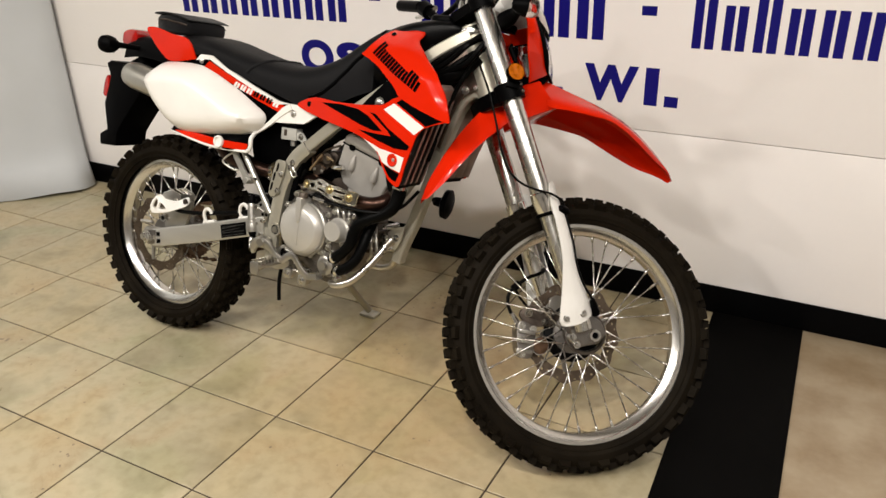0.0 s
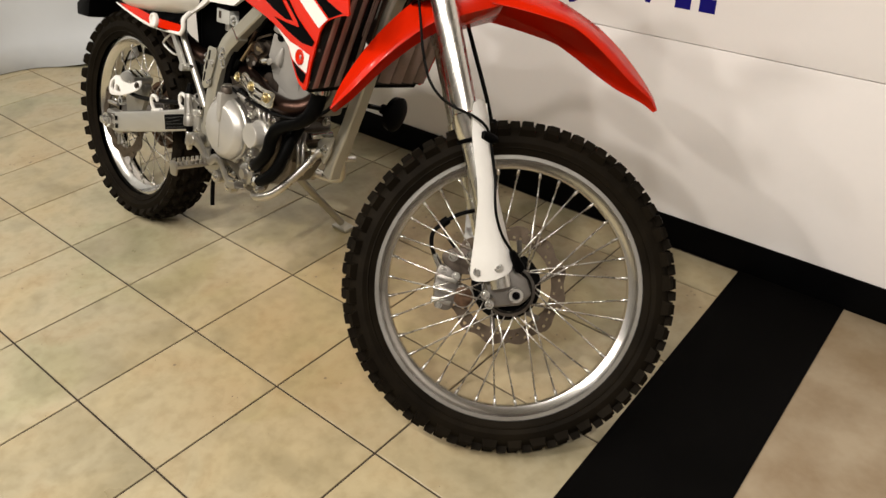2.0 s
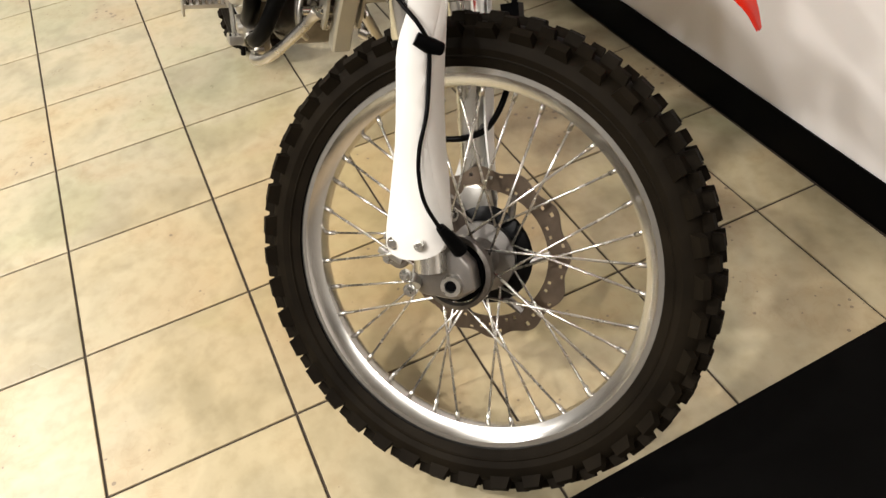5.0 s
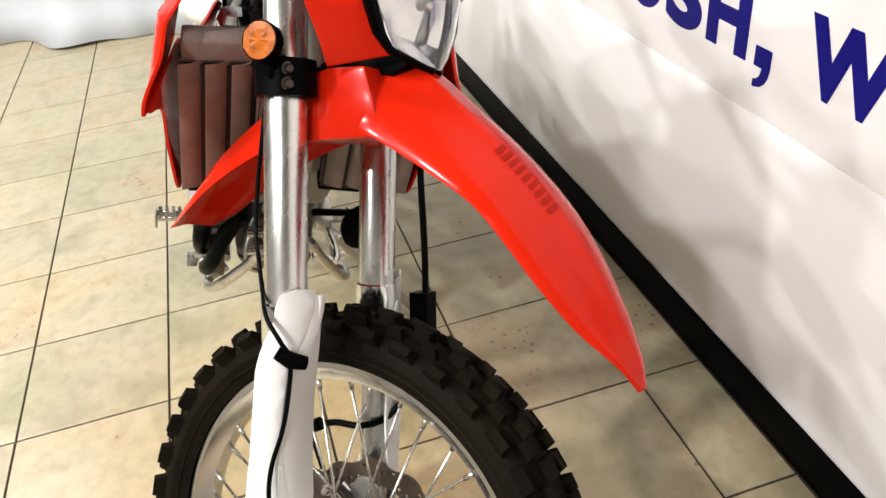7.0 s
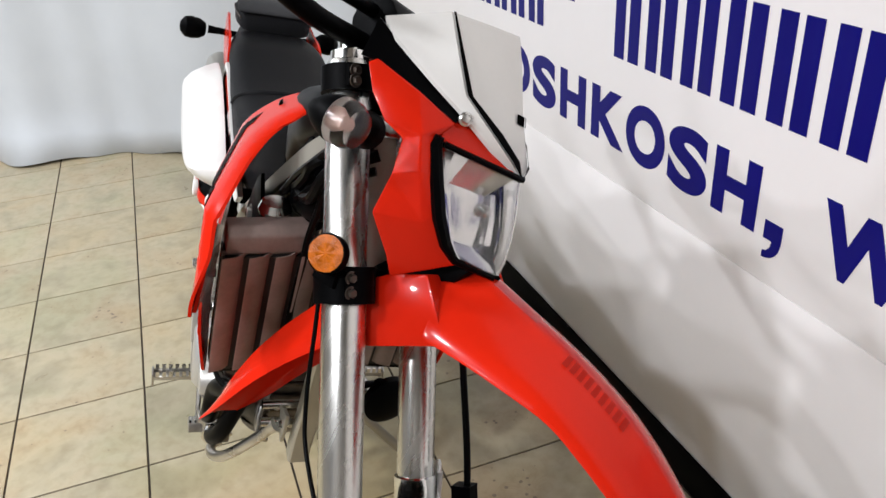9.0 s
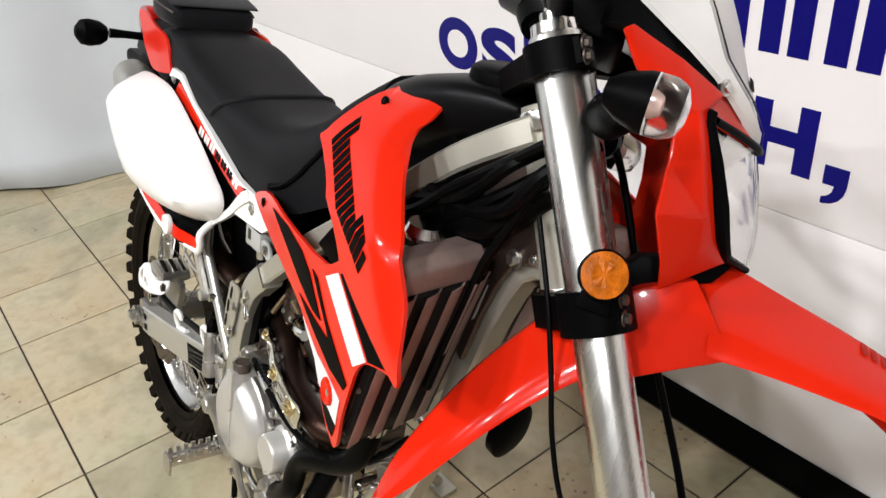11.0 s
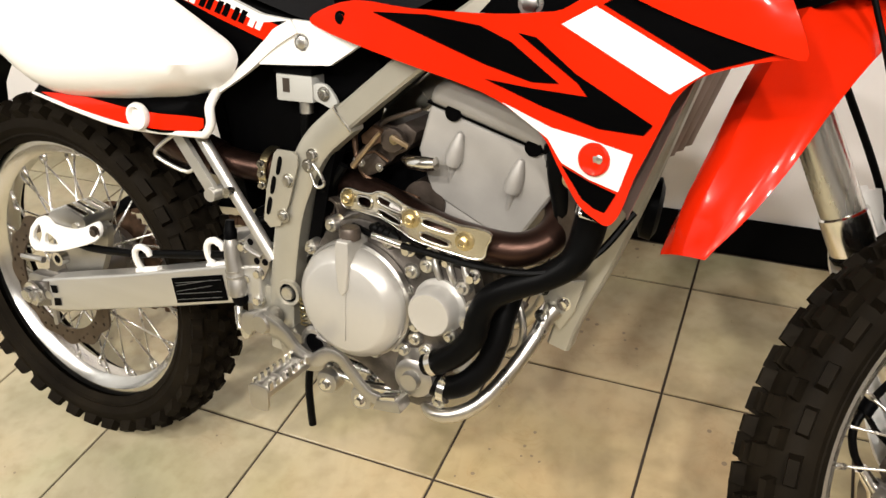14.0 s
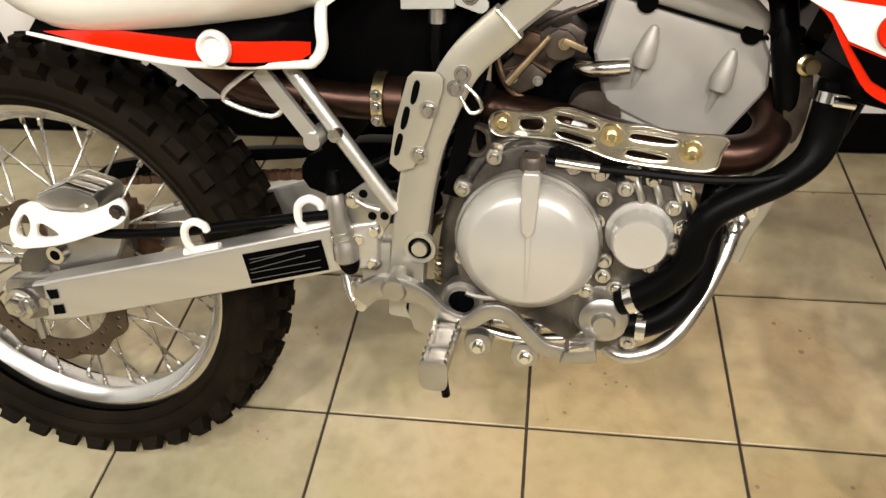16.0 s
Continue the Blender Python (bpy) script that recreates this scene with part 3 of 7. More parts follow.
def tyre(radius, width, bead, pitch):
    """A knobbly tyre: a round carcass with rows of tread blocks."""
    bm = bmesh.new()
    half, depth = width / 2, 0.0135
    crown = radius - depth
    prof = []
    for k in range(17):
        a = -1 + k / 8
        y = half * 0.97 * math.sin(a * math.pi * 0.56) / math.sin(math.pi * 0.56)
        r = bead + (crown - bead) * (math.cos(a * math.pi / 2)) ** 0.55 if abs(a) < 1 else bead
        prof.append((r, y * (1 if abs(a) < 0.99 else 0.72)))
    lathe(bm, prof, n=96)
    for s in (-1, 1):
        lathe(bm, [(bead + 0.010, s * half * 0.80), (bead + 0.013, s * half * 0.90), (bead + 0.018, s * half * 0.86)], n=96)

    def surf(y):
        # carcass radius and slope at y
        q = min(0.999, abs(y) / (half * 0.97) * math.sin(math.pi * 0.56))
        a = math.asin(q) / (math.pi * 0.56)
        r = bead + (crown - bead) * math.cos(a * math.pi / 2) ** 0.55
        return r

    rng = random.Random(pitch)
    for i in range(pitch):
        for y, sx, sy, shift in ((0.17, 0.29, 0.135, 0.0), (-0.17, 0.29, 0.135, 0.06), (0.50, 0.27, 0.125, 0.5), (-0.50, 0.27, 0.125, 0.5), (0.82, 0.36, 0.165, 0.0), (-0.82, 0.36, 0.165, 0.0)):
            sx, sy, shift = sx * rng.uniform(0.92, 1.06), sy * rng.uniform(0.94, 1.05), shift + rng.uniform(-0.02, 0.02)
            yy = y * half
            t = 2 * math.pi * (i + shift) / pitch
            r0, r1 = surf(yy - 0.002), surf(yy + 0.002)
            tilt = math.atan2(r0 - r1, 0.004)
            m = Matrix.Rotation(t, 4, "Y") @ Matrix.Translation((0, yy, surf(yy) - 0.004)) @ Matrix.Rotation(-tilt, 4, "X")
            knob(bm, m, sx * 2 * math.pi * radius / pitch * 0.84, sy * half * 0.98, depth + 0.004, 0.76)
    return bm


def rim(outer, width, bm=None):
    w = width / 2
    prof = [(outer, -w), (outer, -w + 0.004), (outer - 0.010, -w + 0.006), (outer - 0.014, -w * 0.45), (outer - 0.024, -w * 0.3), (outer - 0.025, 0),
            (outer - 0.024, w * 0.3), (outer - 0.014, w * 0.45), (outer - 0.010, w - 0.006), (outer, w - 0.004), (outer, w),
            (outer - 0.012, w - 0.001), (outer - 0.019, w * 0.6), (outer - 0.029, w * 0.4), (outer - 0.031, 0), (outer - 0.029, -w * 0.4), (outer - 0.019, -w * 0.6), (outer - 0.012, -w + 0.001)]
    return turned(prof, n=96, closed=True)


def petal_disc(outer, inner, thick, holes, waves, y):
    """A drilled brake disc with a scalloped edge."""
    bm = bmesh.new()
    n, rings = holes * 10, 6
    radii = [inner + (outer - inner) * k / rings for k in range(rings + 1)]
    grid = {}
    for s in (0, 1):
        for i in range(n):
            for j, r in enumerate(radii):
                a = 2 * math.pi * i / n
                rr = r + (0.004 * math.cos(waves * a) * (1 if j == rings else 0.4 if j == rings - 1 else 0))
                grid[s, i, j] = bm.verts.new((rr * math.cos(a), y + s * thick, rr * math.sin(a)))
    gone = set()
    for h in range(holes):
        j, other = ((1, 4), (3, 2), (4, 1))[h % 3]
        for di in (0, 1):
            gone.add((h * 10 + 3 + di, j))
            gone.add((h * 10 + 8 + di, other))
    for i in range(n):
        k = (i + 1) % n
        for j in range(rings):
            if (i, j) in gone:
                for a, b, near in (((i, j), (k, j), (i, j - 1)), ((k, j), (k, j + 1), (k, j)), ((k, j + 1), (i, j + 1), (i, j + 1)), ((i, j + 1), (i, j), ((i - 1) % n, j))):
                    if near in gone:
                        continue
                    bm.faces.new((grid[0, a[0], a[1]], grid[0, b[0], b[1]], grid[1, b[0], b[1]], grid[1, a[0], a[1]]))
                continue
            for s in (0, 1):
                bm.faces.new([grid[s, *q] for q in ((i, j), (k, j), (k, j + 1), (i, j + 1))])
        for j in (0, rings):
            bm.faces.new((grid[0, i, j], grid[0, k, j], grid[1, k, j], grid[1, i, j]))
    return bm


def spoke_mesh(flange_r, flange_y, rim_r, lean):
    """One spoke with its nipple, from the hub's flange to the rim."""
    bm = bmesh.new()
    a = Vector((flange_r * math.sin(lean), flange_y, flange_r * math.cos(lean)))
    b = Vector((0, flange_y * 0.12, rim_r))
    sweep(bm, [a, a.lerp(b, 0.93)], 0.0019, 6)
    sweep(bm, [a.lerp(b, 0.925), a.lerp(b, 1.0)], 0.0036, 6)
    me = bpy.data.meshes.new("spoke")
    bmesh.ops.recalc_face_normals(bm, faces=bm.faces)
    bm.to_mesh(me)
    bm.free()
    me.materials.append(SPOKE)
    me.shade_smooth()
    return me


def wheel(name, m, radius, width, rim_r, rim_w, pitch, hub, label):
    w = part(name, turned(hub, n=40), CASE, bike, label, m)
    part("tyre", tyre(radius, width, rim_r - 0.004, pitch), RUBBER, w, "black knobbly tyre with moulding whiskers", angle=30)
    part("rim", rim(rim_r, rim_w), RIM, w, "polished aluminium rim")
    fy = max(a for r, a in hub) * 0.62
    for kind, (s, lean) in enumerate(((-1, 0.95), (-1, -0.95), (1, 0.95), (1, -0.95))):
        me = spoke_mesh(0.036, s * fy, rim_r - 0.026, lean)
        for k in range(9):
            shared("spoke", me, w, Matrix.Rotation(2 * math.pi * (k + (0, 0.5, 0.25, 0.75)[kind]) / 9, 4, "Y"))
    return w


FRONT = Vector((1.418, 0, 0.335))
REAR = Vector((0, 0, 0.316))
front_hub = [(0, -0.062), (0.014, -0.062), (0.014, -0.045), (0.040, -0.043), (0.042, -0.036), (0.030, -0.033), (0.024, -0.012), (0.024, 0.012), (0.030, 0.030), (0.052, 0.034), (0.052, 0.042), (0.014, 0.046), (0.014, 0.062), (0, 0.062)]
rear_hub = [(0, -0.075), (0.018, -0.075), (0.018, -0.055), (0.050, -0.052), (0.050, -0.044), (0.032, -0.038), (0.030, 0.0), (0.036, 0.040), (0.060, 0.046), (0.062, 0.058), (0.020, 0.062), (0.020, 0.075), (0, 0.075)]
front_wheel = wheel("front_wheel", FORKS @ Matrix.Translation(FRONT + Vector((0, 0.003, 0.003))) @ Matrix.Rotation(radians(-4.0), 4, "Z"), 0.342, 0.084, 0.275, 0.052, 40, front_hub, "laced front wheel with cast aluminium hub")
rear_wheel = wheel("rear_wheel", Matrix.Translation(REAR), 0.318, 0.118, 0.242, 0.062, 38, rear_hub, "laced rear wheel with cast aluminium hub")
part("brake_disc", petal_disc(0.126, 0.096, 0.0035, 24, 12, 0.052), DISC, front_wheel, "drilled wavy front brake disc")
for k in range(6):
    m = Matrix.Rotation(k * math.pi / 3, 4, "Y")
    part("disc_arm", tube([m @ Vector((0.020, 0.053, 0.045)), m @ Vector((0, 0.053, 0.100))], 0.006, 6), CASE, front_wheel)
part("brake_disc", petal_disc(0.119, 0.090, 0.004, 24, 12, -0.072), DISC, rear_wheel, "drilled wavy rear brake disc")
for k in range(4):
    m = Matrix.Rotation(k * math.pi / 2 + 0.3, 4, "Y")
    part("disc_arm", tube([m @ Vector((0.018, -0.068, 0.045)), m @ Vector((0, -0.070, 0.094))], 0.006, 6), CAST, rear_wheel)
part("disc_carrier", turned([(0.026, 0.047), (0.070, 0.047), (0.074, 0.050), (0.070, 0.055), (0.040, 0.058), (0.026, 0.060)], n=40), GLOSSBLACK, front_wheel, "dark disc carrier")
# rear sprocket and chain run
bm = bmesh.new()
teeth = 42
prism(bm, [((0.098 if k % 2 else 0.092) * math.cos(math.pi * k / teeth), (0.098 if k % 2 else 0.092) * math.sin(math.pi * k / teeth)) for k in range(2 * teeth)], 0.064, 0.069)
part("sprocket", bm, RUST, rear_wheel, "worn rear sprocket")
axle = part("axle", turned([(0, -0.125), (0.012, -0.125), (0.012, 0.118), (0, 0.118)], n=16), STEEL, rear_wheel)
part("axle_nut", bolt(bmesh.new(), (0, -0.122, 0), (0, -1, 0), 0.013, 0.016), STEEL, axle, "zinc axle nut")
part("axle_nut", bolt(bmesh.new(), (0, 0.115, 0), (0, 1, 0), 0.013, 0.014), STEEL, axle, "zinc axle nut")
part("axle", turned([(0, -0.060), (0.009, -0.060), (0.009, 0.070), (0, 0.070)], n=20), STEEL, front_wheel)
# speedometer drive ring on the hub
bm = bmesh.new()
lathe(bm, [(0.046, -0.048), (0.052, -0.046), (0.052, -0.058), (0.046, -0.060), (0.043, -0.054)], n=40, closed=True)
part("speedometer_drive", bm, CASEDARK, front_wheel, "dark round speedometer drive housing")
bm = bmesh.new()
lathe(bm, [(0, -0.057), (0.041, -0.057), (0.043, -0.050), (0.043, -0.04)], n=32)
part("drive_seal", bm, BLACK, front_wheel)

# ---- bodywork ----


def lower_depth(x, z):
    return 0.107 + 0.17 * max(0, x - 0.58) + 0.006 * math.sin(max(0, min(1, (z - 0.64) / 0.2)) * math.pi)


def wing_depth(x, z):
    # the front edge rolls inward
    edge = float(np.interp(z, [0.812, 0.859, 0.890, 0.914, 0.931, 0.946, 0.967, 0.987], [1.103, 1.080, 1.058, 1.038, 1.014, 0.993, 0.965, 0.935]))
    return -0.015 * smoothstep(0.82, 0.88, z) * max(0, 1 - max(0, edge - x) / 0.034) ** 1.4 + 0.110 + 0.17 * max(0, x - 0.58) - 0.55 * max(0, z - 0.905) - 10.0 * max(0, z - 0.950) ** 2


LOWER = [(0.575, 0.793), (0.590, 0.806), (0.642, 0.821), (0.720, 0.818), (0.820, 0.821), (0.866, 0.826), (0.893, 0.831), (0.934, 0.852), (1.000, 0.842), (1.050, 0.828), (1.099, 0.814),
         (1.062, 0.802), (1.025, 0.787), (1.007, 0.767), (0.999, 0.745), (0.988, 0.715), (0.978, 0.688), (0.968, 0.652), (0.957, 0.637), (0.943, 0.641), (0.927, 0.650), (0.913, 0.668), (0.899, 0.690), (0.884, 0.712), (0.857, 0.728), (0.810, 0.746), (0.702, 0.764), (0.637, 0.776), (0.600, 0.784)]
WING = [(0.786, 0.945), (0.794, 0.953), (0.808, 0.980), (0.820, 1.002), (0.845, 1.018), (0.875, 1.028), (0.905, 1.024), (0.926, 1.013), (0.934, 1.000), (0.935, 0.987), (0.965, 0.967), (0.993, 0.946), (1.014, 0.931), (1.038, 0.914), (1.058, 0.890), (1.080, 0.859), (1.103, 0.815), (1.085, 0.811), (1.010, 0.829), (0.948, 0.850), (0.937, 0.857), (0.916, 0.879), (0.866, 0.914), (0.812, 0.936)]
DECALS = [
    ("black_flash", DECALBLACK, [(0.668, 0.811), (0.740, 0.814), (0.805, 0.809), (0.842, 0.797), (0.896, 0.765), (0.867, 0.763), (0.815, 0.773), (0.735, 0.794)]),
    ("black_flash", DECALBLACK, [(0.849, 0.806), (0.868, 0.804), (0.912, 0.776), (0.990, 0.741), (0.983, 0.731), (0.940, 0.730), (0.880, 0.742), (0.816, 0.759), (0.870, 0.757), (0.926, 0.757), (0.915, 0.768), (0.880, 0.788)]),
    ("white_stripe", DECALWHITE, [(0.893, 0.818), (0.924, 0.836), (1.028, 0.791), (1.001, 0.770)]),
    ("black_wedge", DECALBLACK, [(0.931, 0.838), (0.948, 0.848), (1.084, 0.813), (1.033, 0.794)]),
    ("white_flash", DECALWHITE, [(0.837, 0.739), (0.892, 0.723), (0.930, 0.719), (0.975, 0.712), (0.965, 0.674), (0.935, 0.680), (0.905, 0.691), (0.889, 0.712)]),
    ("black_corner", DECALBLACK, [(0.906, 0.688), (0.935, 0.678), (0.963, 0.671), (0.953, 0.650), (0.942, 0.652), (0.929, 0.659)]),
]
for side in (-1, 1):
    shroud = part("radiator_shroud", shell(LOWER, lower_depth, 0.004, 0.012, 3, side), RED, bike, "glossy red radiator shroud with black and white decals")
    for name, mat, outline in DECALS:
        part(name, shell(outline, lambda x, z: lower_depth(x, z) + 0.0014, 0.0010, 0.012, 0, side), mat, shroud)
    deep = lower_depth(0.939, 0.701)
    part("inlet", turned([(0.0160, 0.0), (0.0157, 0.0030), (0.0140, 0.0044), (0.0115, 0.0032), (0.0070, 0.0014), (0.0, 0.0012)], (0.939, side * (deep + 0.0010), 0.701), (-0.17, side, 0)), RED, shroud)
    part("inlet_screw", bolt(bmesh.new(), (0.944, side * (deep + 0.0024), 0.702), (-0.17, side, 0), 0.0045, 0.003), STEEL, shroud)
    part("screw", bolt(bmesh.new(), (0.622, side * lower_depth(0.622, 0.801), 0.801), (0, side, 0), 0.005, 0.003), BLACK, shroud)
    wing = part("shroud_wing", shell(WING, lambda x, z: wing_depth(x, z) + 0.004, 0.004, 0.012, 3, side), RED, bike, "glossy red upper shroud wing with black name bars")
    part("screw", bolt(bmesh.new(), (0.850, side * (wing_depth(0.850, 0.998) + 0.003), 0.998), (0, side, 0.2), 0.005, 0.003), BLACK, wing)
    # firm's name as plain slanted bars, two to a letter
    for i in range(8):
        big = i == 0 or i in (6, 7)
        for k in (0, 1):
            s = i / 8 + k * 0.065
            x0, z0 = 0.822 + 0.172 * s, 0.950 - 0.082 * s
            hx, hz = (0.019, 0.031) if big and not (i == 7 and k) else (0.014, 0.022)
            w, wz = 0.0082, -0.0042
            o = [(x0, z0), (x0 + w, z0 + wz), (x0 + w + hx, z0 + wz + hz), (x0 + hx, z0 + hz)]
            if side > 0:
                o = o[::-1]
            part("name_bar", shell(o, lambda x, z: wing_depth(x, z) + 0.0052, 0.0008, 0.008, 0, side), DECALBLACK, wing)

# side covers
def cover_depth(x, z):
    d = min(1, edge_distance(COVER_EDGE, x, z) / 0.062)
    return 0.120 + 0.070 * (1 - (1 - d) ** 2.4)


COVER_LINE = [(-0.002, 0.815), (0.030, 0.842), (0.072, 0.863), (0.190, 0.867), (0.248, 0.855), (0.305, 0.834), (0.362, 0.810), (0.425, 0.778), (0.462, 0.757), (0.467, 0.734), (0.438, 0.703), (0.380, 0.681), (0.270, 0.664), (0.150, 0.665), (0.048, 0.734)]

COVER_EDGE = rounded(COVER_LINE, 4)


def strip_depth(x, z):
    return 0.106 + 0.034 * smoothstep(0.712, 0.682, z) * smoothstep(0.56, 0.46, x) + 0.016 * smoothstep(0.70, 0.66, z) * smoothstep(0.42, 0.36, x)


def raised(h):
    return lambda x, z: strip_depth(x, z) + h


for side in (-1, 1):
    cover = part("side_cover", shell(COVER_LINE, cover_depth, 0.005, 0.016, 4, side), WHITE, bike, "plain white side cover over the silencer", angle=60)
    tail = part("tail_cover", shell([(0.177, 0.878), (0.197, 0.893), (0.242, 0.892), (0.303, 0.862), (0.412, 0.822), (0.502, 0.792), (0.540, 0.786), (0.500, 0.760), (0.425, 0.700), (0.440, 0.676), (0.432, 0.650), (0.308, 0.644), (0.215, 0.656), (0.132, 0.669), (0.152, 0.704), (0.107, 0.754), (0.112, 0.834)],
                                     strip_depth, 0.004, 0.014, 2, side), DECALBLACK, bike, "black tail panel with white edging and red bands")
    arm = [(0.553, 0.786), (0.520, 0.766), (0.475, 0.730), (0.436, 0.700)]
    part("white_tab", shell([(0.520, 0.780), (0.545, 0.793), (0.592, 0.792), (0.642, 0.772), (0.600, 0.745), (0.552, 0.741), (0.497, 0.737), (0.485, 0.745)], raised(0.003), 0.009, 0.014, 0, side), WHITE, tail, "white plastic tab with a bolt")
    part("white_arm", tube([(x, side * (strip_depth(x, z) + 0.001), z) for x, z in arm], [0.012, 0.011, 0.0085, 0.0065], smooth=5, profile=[(-0.5, -0.7), (0.5, -0.7), (0.7, -0.4), (0.7, 0.4), (0.5, 0.7), (-0.5, 0.7)]), WHITE, tail)
    hook = [(0.4345, 0.701), (0.441, 0.684), (0.441, 0.664), (0.432, 0.650), (0.415, 0.6455), (0.308, 0.6455), (0.215, 0.6565), (0.132, 0.6695)]
    part("white_hook", tube([(x, side * (strip_depth(x, z) + 0.001), z) for x, z in hook], [0.0062, 0.0062, 0.0060, 0.0055, 0.0045, 0.0038, 0.0034, 0.0020], smooth=6, n=10), WHITE, tail)
    part("white_edge", shell([(0.177, 0.878), (0.197, 0.896), (0.242, 0.896), (0.303, 0.866), (0.412, 0.826), (0.502, 0.796), (0.548, 0.792), (0.500, 0.786), (0.410, 0.816), (0.300, 0.856), (0.235, 0.884), (0.200, 0.882)], raised(0.003), 0.008, 0.014, 0, side), WHITE, tail)
    part("red_band", shell([(0.207, 0.858), (0.232, 0.880), (0.296, 0.855), (0.410, 0.815), (0.537, 0.782), (0.512, 0.764), (0.432, 0.788), (0.322, 0.826)], raised(0.0022), 0.0010, 0.014, 0, side), RED, tail, "red band with white and dark bars")
    part("red_band", shell([(0.150, 0.672), (0.220, 0.676), (0.307, 0.670), (0.430, 0.668), (0.429, 0.6565), (0.416, 0.649), (0.308, 0.649), (0.215, 0.659)], raised(0.0022), 0.0010, 0.014, 0, side), RED, tail)
    # model name as plain bars
    for i in range(7):
        for k in (0, 1):
            s = (i + 0.42 * k) / 7
            x0, z0 = 0.332 + 0.175 * s, 0.8185 - 0.0430 * s
            o = [(x0, z0), (x0 + 0.0075, z0 - 0.0025), (x0 + 0.017, z0 + 0.012), (x0 + 0.0095, z0 + 0.0145)]
            part("name_bar", shell(o if side < 0 else o[::-1], raised(0.0032), 0.0008, 0.01, 0, side), DECALBLACK if 2 < i < 6 else DECALWHITE, tail)
    part("grommet", turned([(0.010, 0), (0.0165, 0), (0.018, 0.004), (0.0165, 0.009), (0.013, 0.010), (0.0115, 0.007), (0.011, 0.0045), (0, 0.0045)], (0.338, side * (strip_depth(0.338, 0.663) + 0.001), 0.663), (0, side, 0)), WHITE, tail)
    part("screw", bolt(bmesh.new(), (0.561, side * (strip_depth(0.561, 0.768) + 0.002), 0.768), (0, side, 0), 0.007, 0.004), STEEL, tail)
    part("screw", bolt(bmesh.new(), (0.200, side * (strip_depth(0.200, 0.878) + 0.001), 0.878), (0, side, 0), 0.006, 0.004), STEEL, tail)

# seat
bm = bmesh.new()
rows = []
SEATLINE = [(0.000, 0.936, 0.080), (0.09, 0.948, 0.094), (0.19, 0.948, 0.102), (0.29, 0.926, 0.105), (0.38, 0.908, 0.106), (0.46, 0.898, 0.107), (0.53, 0.895, 0.106), (0.60, 0.906, 0.104), (0.67, 0.936, 0.096), (0.73, 0.980, 0.082), (0.78, 1.014, 0.060)]
for p in catmull(SEATLINE, 4):
    x, top, w = p
    floor_z = 0.893 - 0.275 * max(0, min(0.36, x - 0.20)) + 0.06 * smoothstep(0.64, 0.80, x)
    row = []
    for k in range(21):
        a = math.pi * k / 20
        c = math.cos(a)
        y = w * (abs(c) ** 0.55) * (1 if c > 0 else -1)
        z = floor_z + (top - floor_z) * (math.sin(a) ** 0.62)
        row.append(bm.verts.new((x, y, z)))
    rows.append(row)
for a, b in zip(rows, rows[1:]):
    for k in range(20):
        bm.faces.new((a[k], a[k + 1], b[k + 1], b[k]))
bm.faces.new(rows[0])
bm.faces.new(rows[-1][::-1])
seat = part("seat", bm, SEAT, bike, "dark grey vinyl seat with raised seams", angle=60)


def seat_top(x, a):
    s = [p for p in catmull(SEATLINE, 8)]
    p = min(s, key=lambda q: abs(q.x - x))
    floor_z = 0.893 - 0.275 * max(0, min(0.36, x - 0.20)) + 0.06 * smoothstep(0.64, 0.80, x)
    c = math.cos(a)
    return Vector((x, p.z * (abs(c) ** 0.55) * (1 if c > 0 else -1), floor_z + (p.y - floor_z) * (math.sin(a) ** 0.62)))


# seams of the seat: across behind the rider, and along each side
path = [seat_top(0.36 + 0.05 * math.sin(math.pi * k / 24) + 0.02, math.pi * (0.04 + 0.92 * k / 24)) * 1.0 for k in range(25)]
part("seam", tube(path, 0.0048, 8), SEATDARK, seat)
for sgn in (0, 1):
    pts = []
    for k in range(17):
        s = k / 16
        a = 0.08 + 0.64 * s ** 1.5
        pts.append(seat_top(0.606 + 0.170 * s, math.pi - a if sgn else a))
    part("seam", tube(pts, 0.0048, 8), BLACK, seat)

# fuel tank
bm = bmesh.new()
rows = []
for p in catmull([(0.76, 0.990, 0.056), (0.81, 1.018, 0.066), (0.86, 1.034, 0.070), (0.92, 1.046, 0.066), (0.965, 1.048, 0.056), (0.995, 1.044, 0.046), (1.012, 1.036, 0.034)], 4):
    x, top, w = p
    bot = 0.86 + 0.085 * smoothstep(0.78, 0.90, x) + 0.080 * max(0, min(1, (x - 0.90) / 0.125))
    row = []
    for k in range(25):
        a = 2 * math.pi * k / 24
        c, s = math.cos(a), math.sin(a)
        mid = (top + bot) / 2
        row.append(bm.verts.new((x, w * math.copysign(abs(c) ** 0.55, c), mid + (top - bot) / 2 * math.copysign(abs(s) ** 0.6, s))))
    rows.append(row[:-1])
for a, b in zip(rows, rows[1:]):
    for k in range(24):
        bm.faces.new((a[k - 1], a[k], b[k], b[k - 1]))
bm.faces.new(rows[0])
bm.faces.new(rows[-1][::-1])
tank = part("fuel_tank", bm, GLOSSBLACK, bike, "black plastic fuel tank", angle=60)
part("filler_cap", turned([(0, 0.012), (0.034, 0.012), (0.040, 0.008), (0.042, 0.0), (0.042, -0.01)], (0.950, 0, 1.048), (0.02, 0, 1)), BLACK, tank)

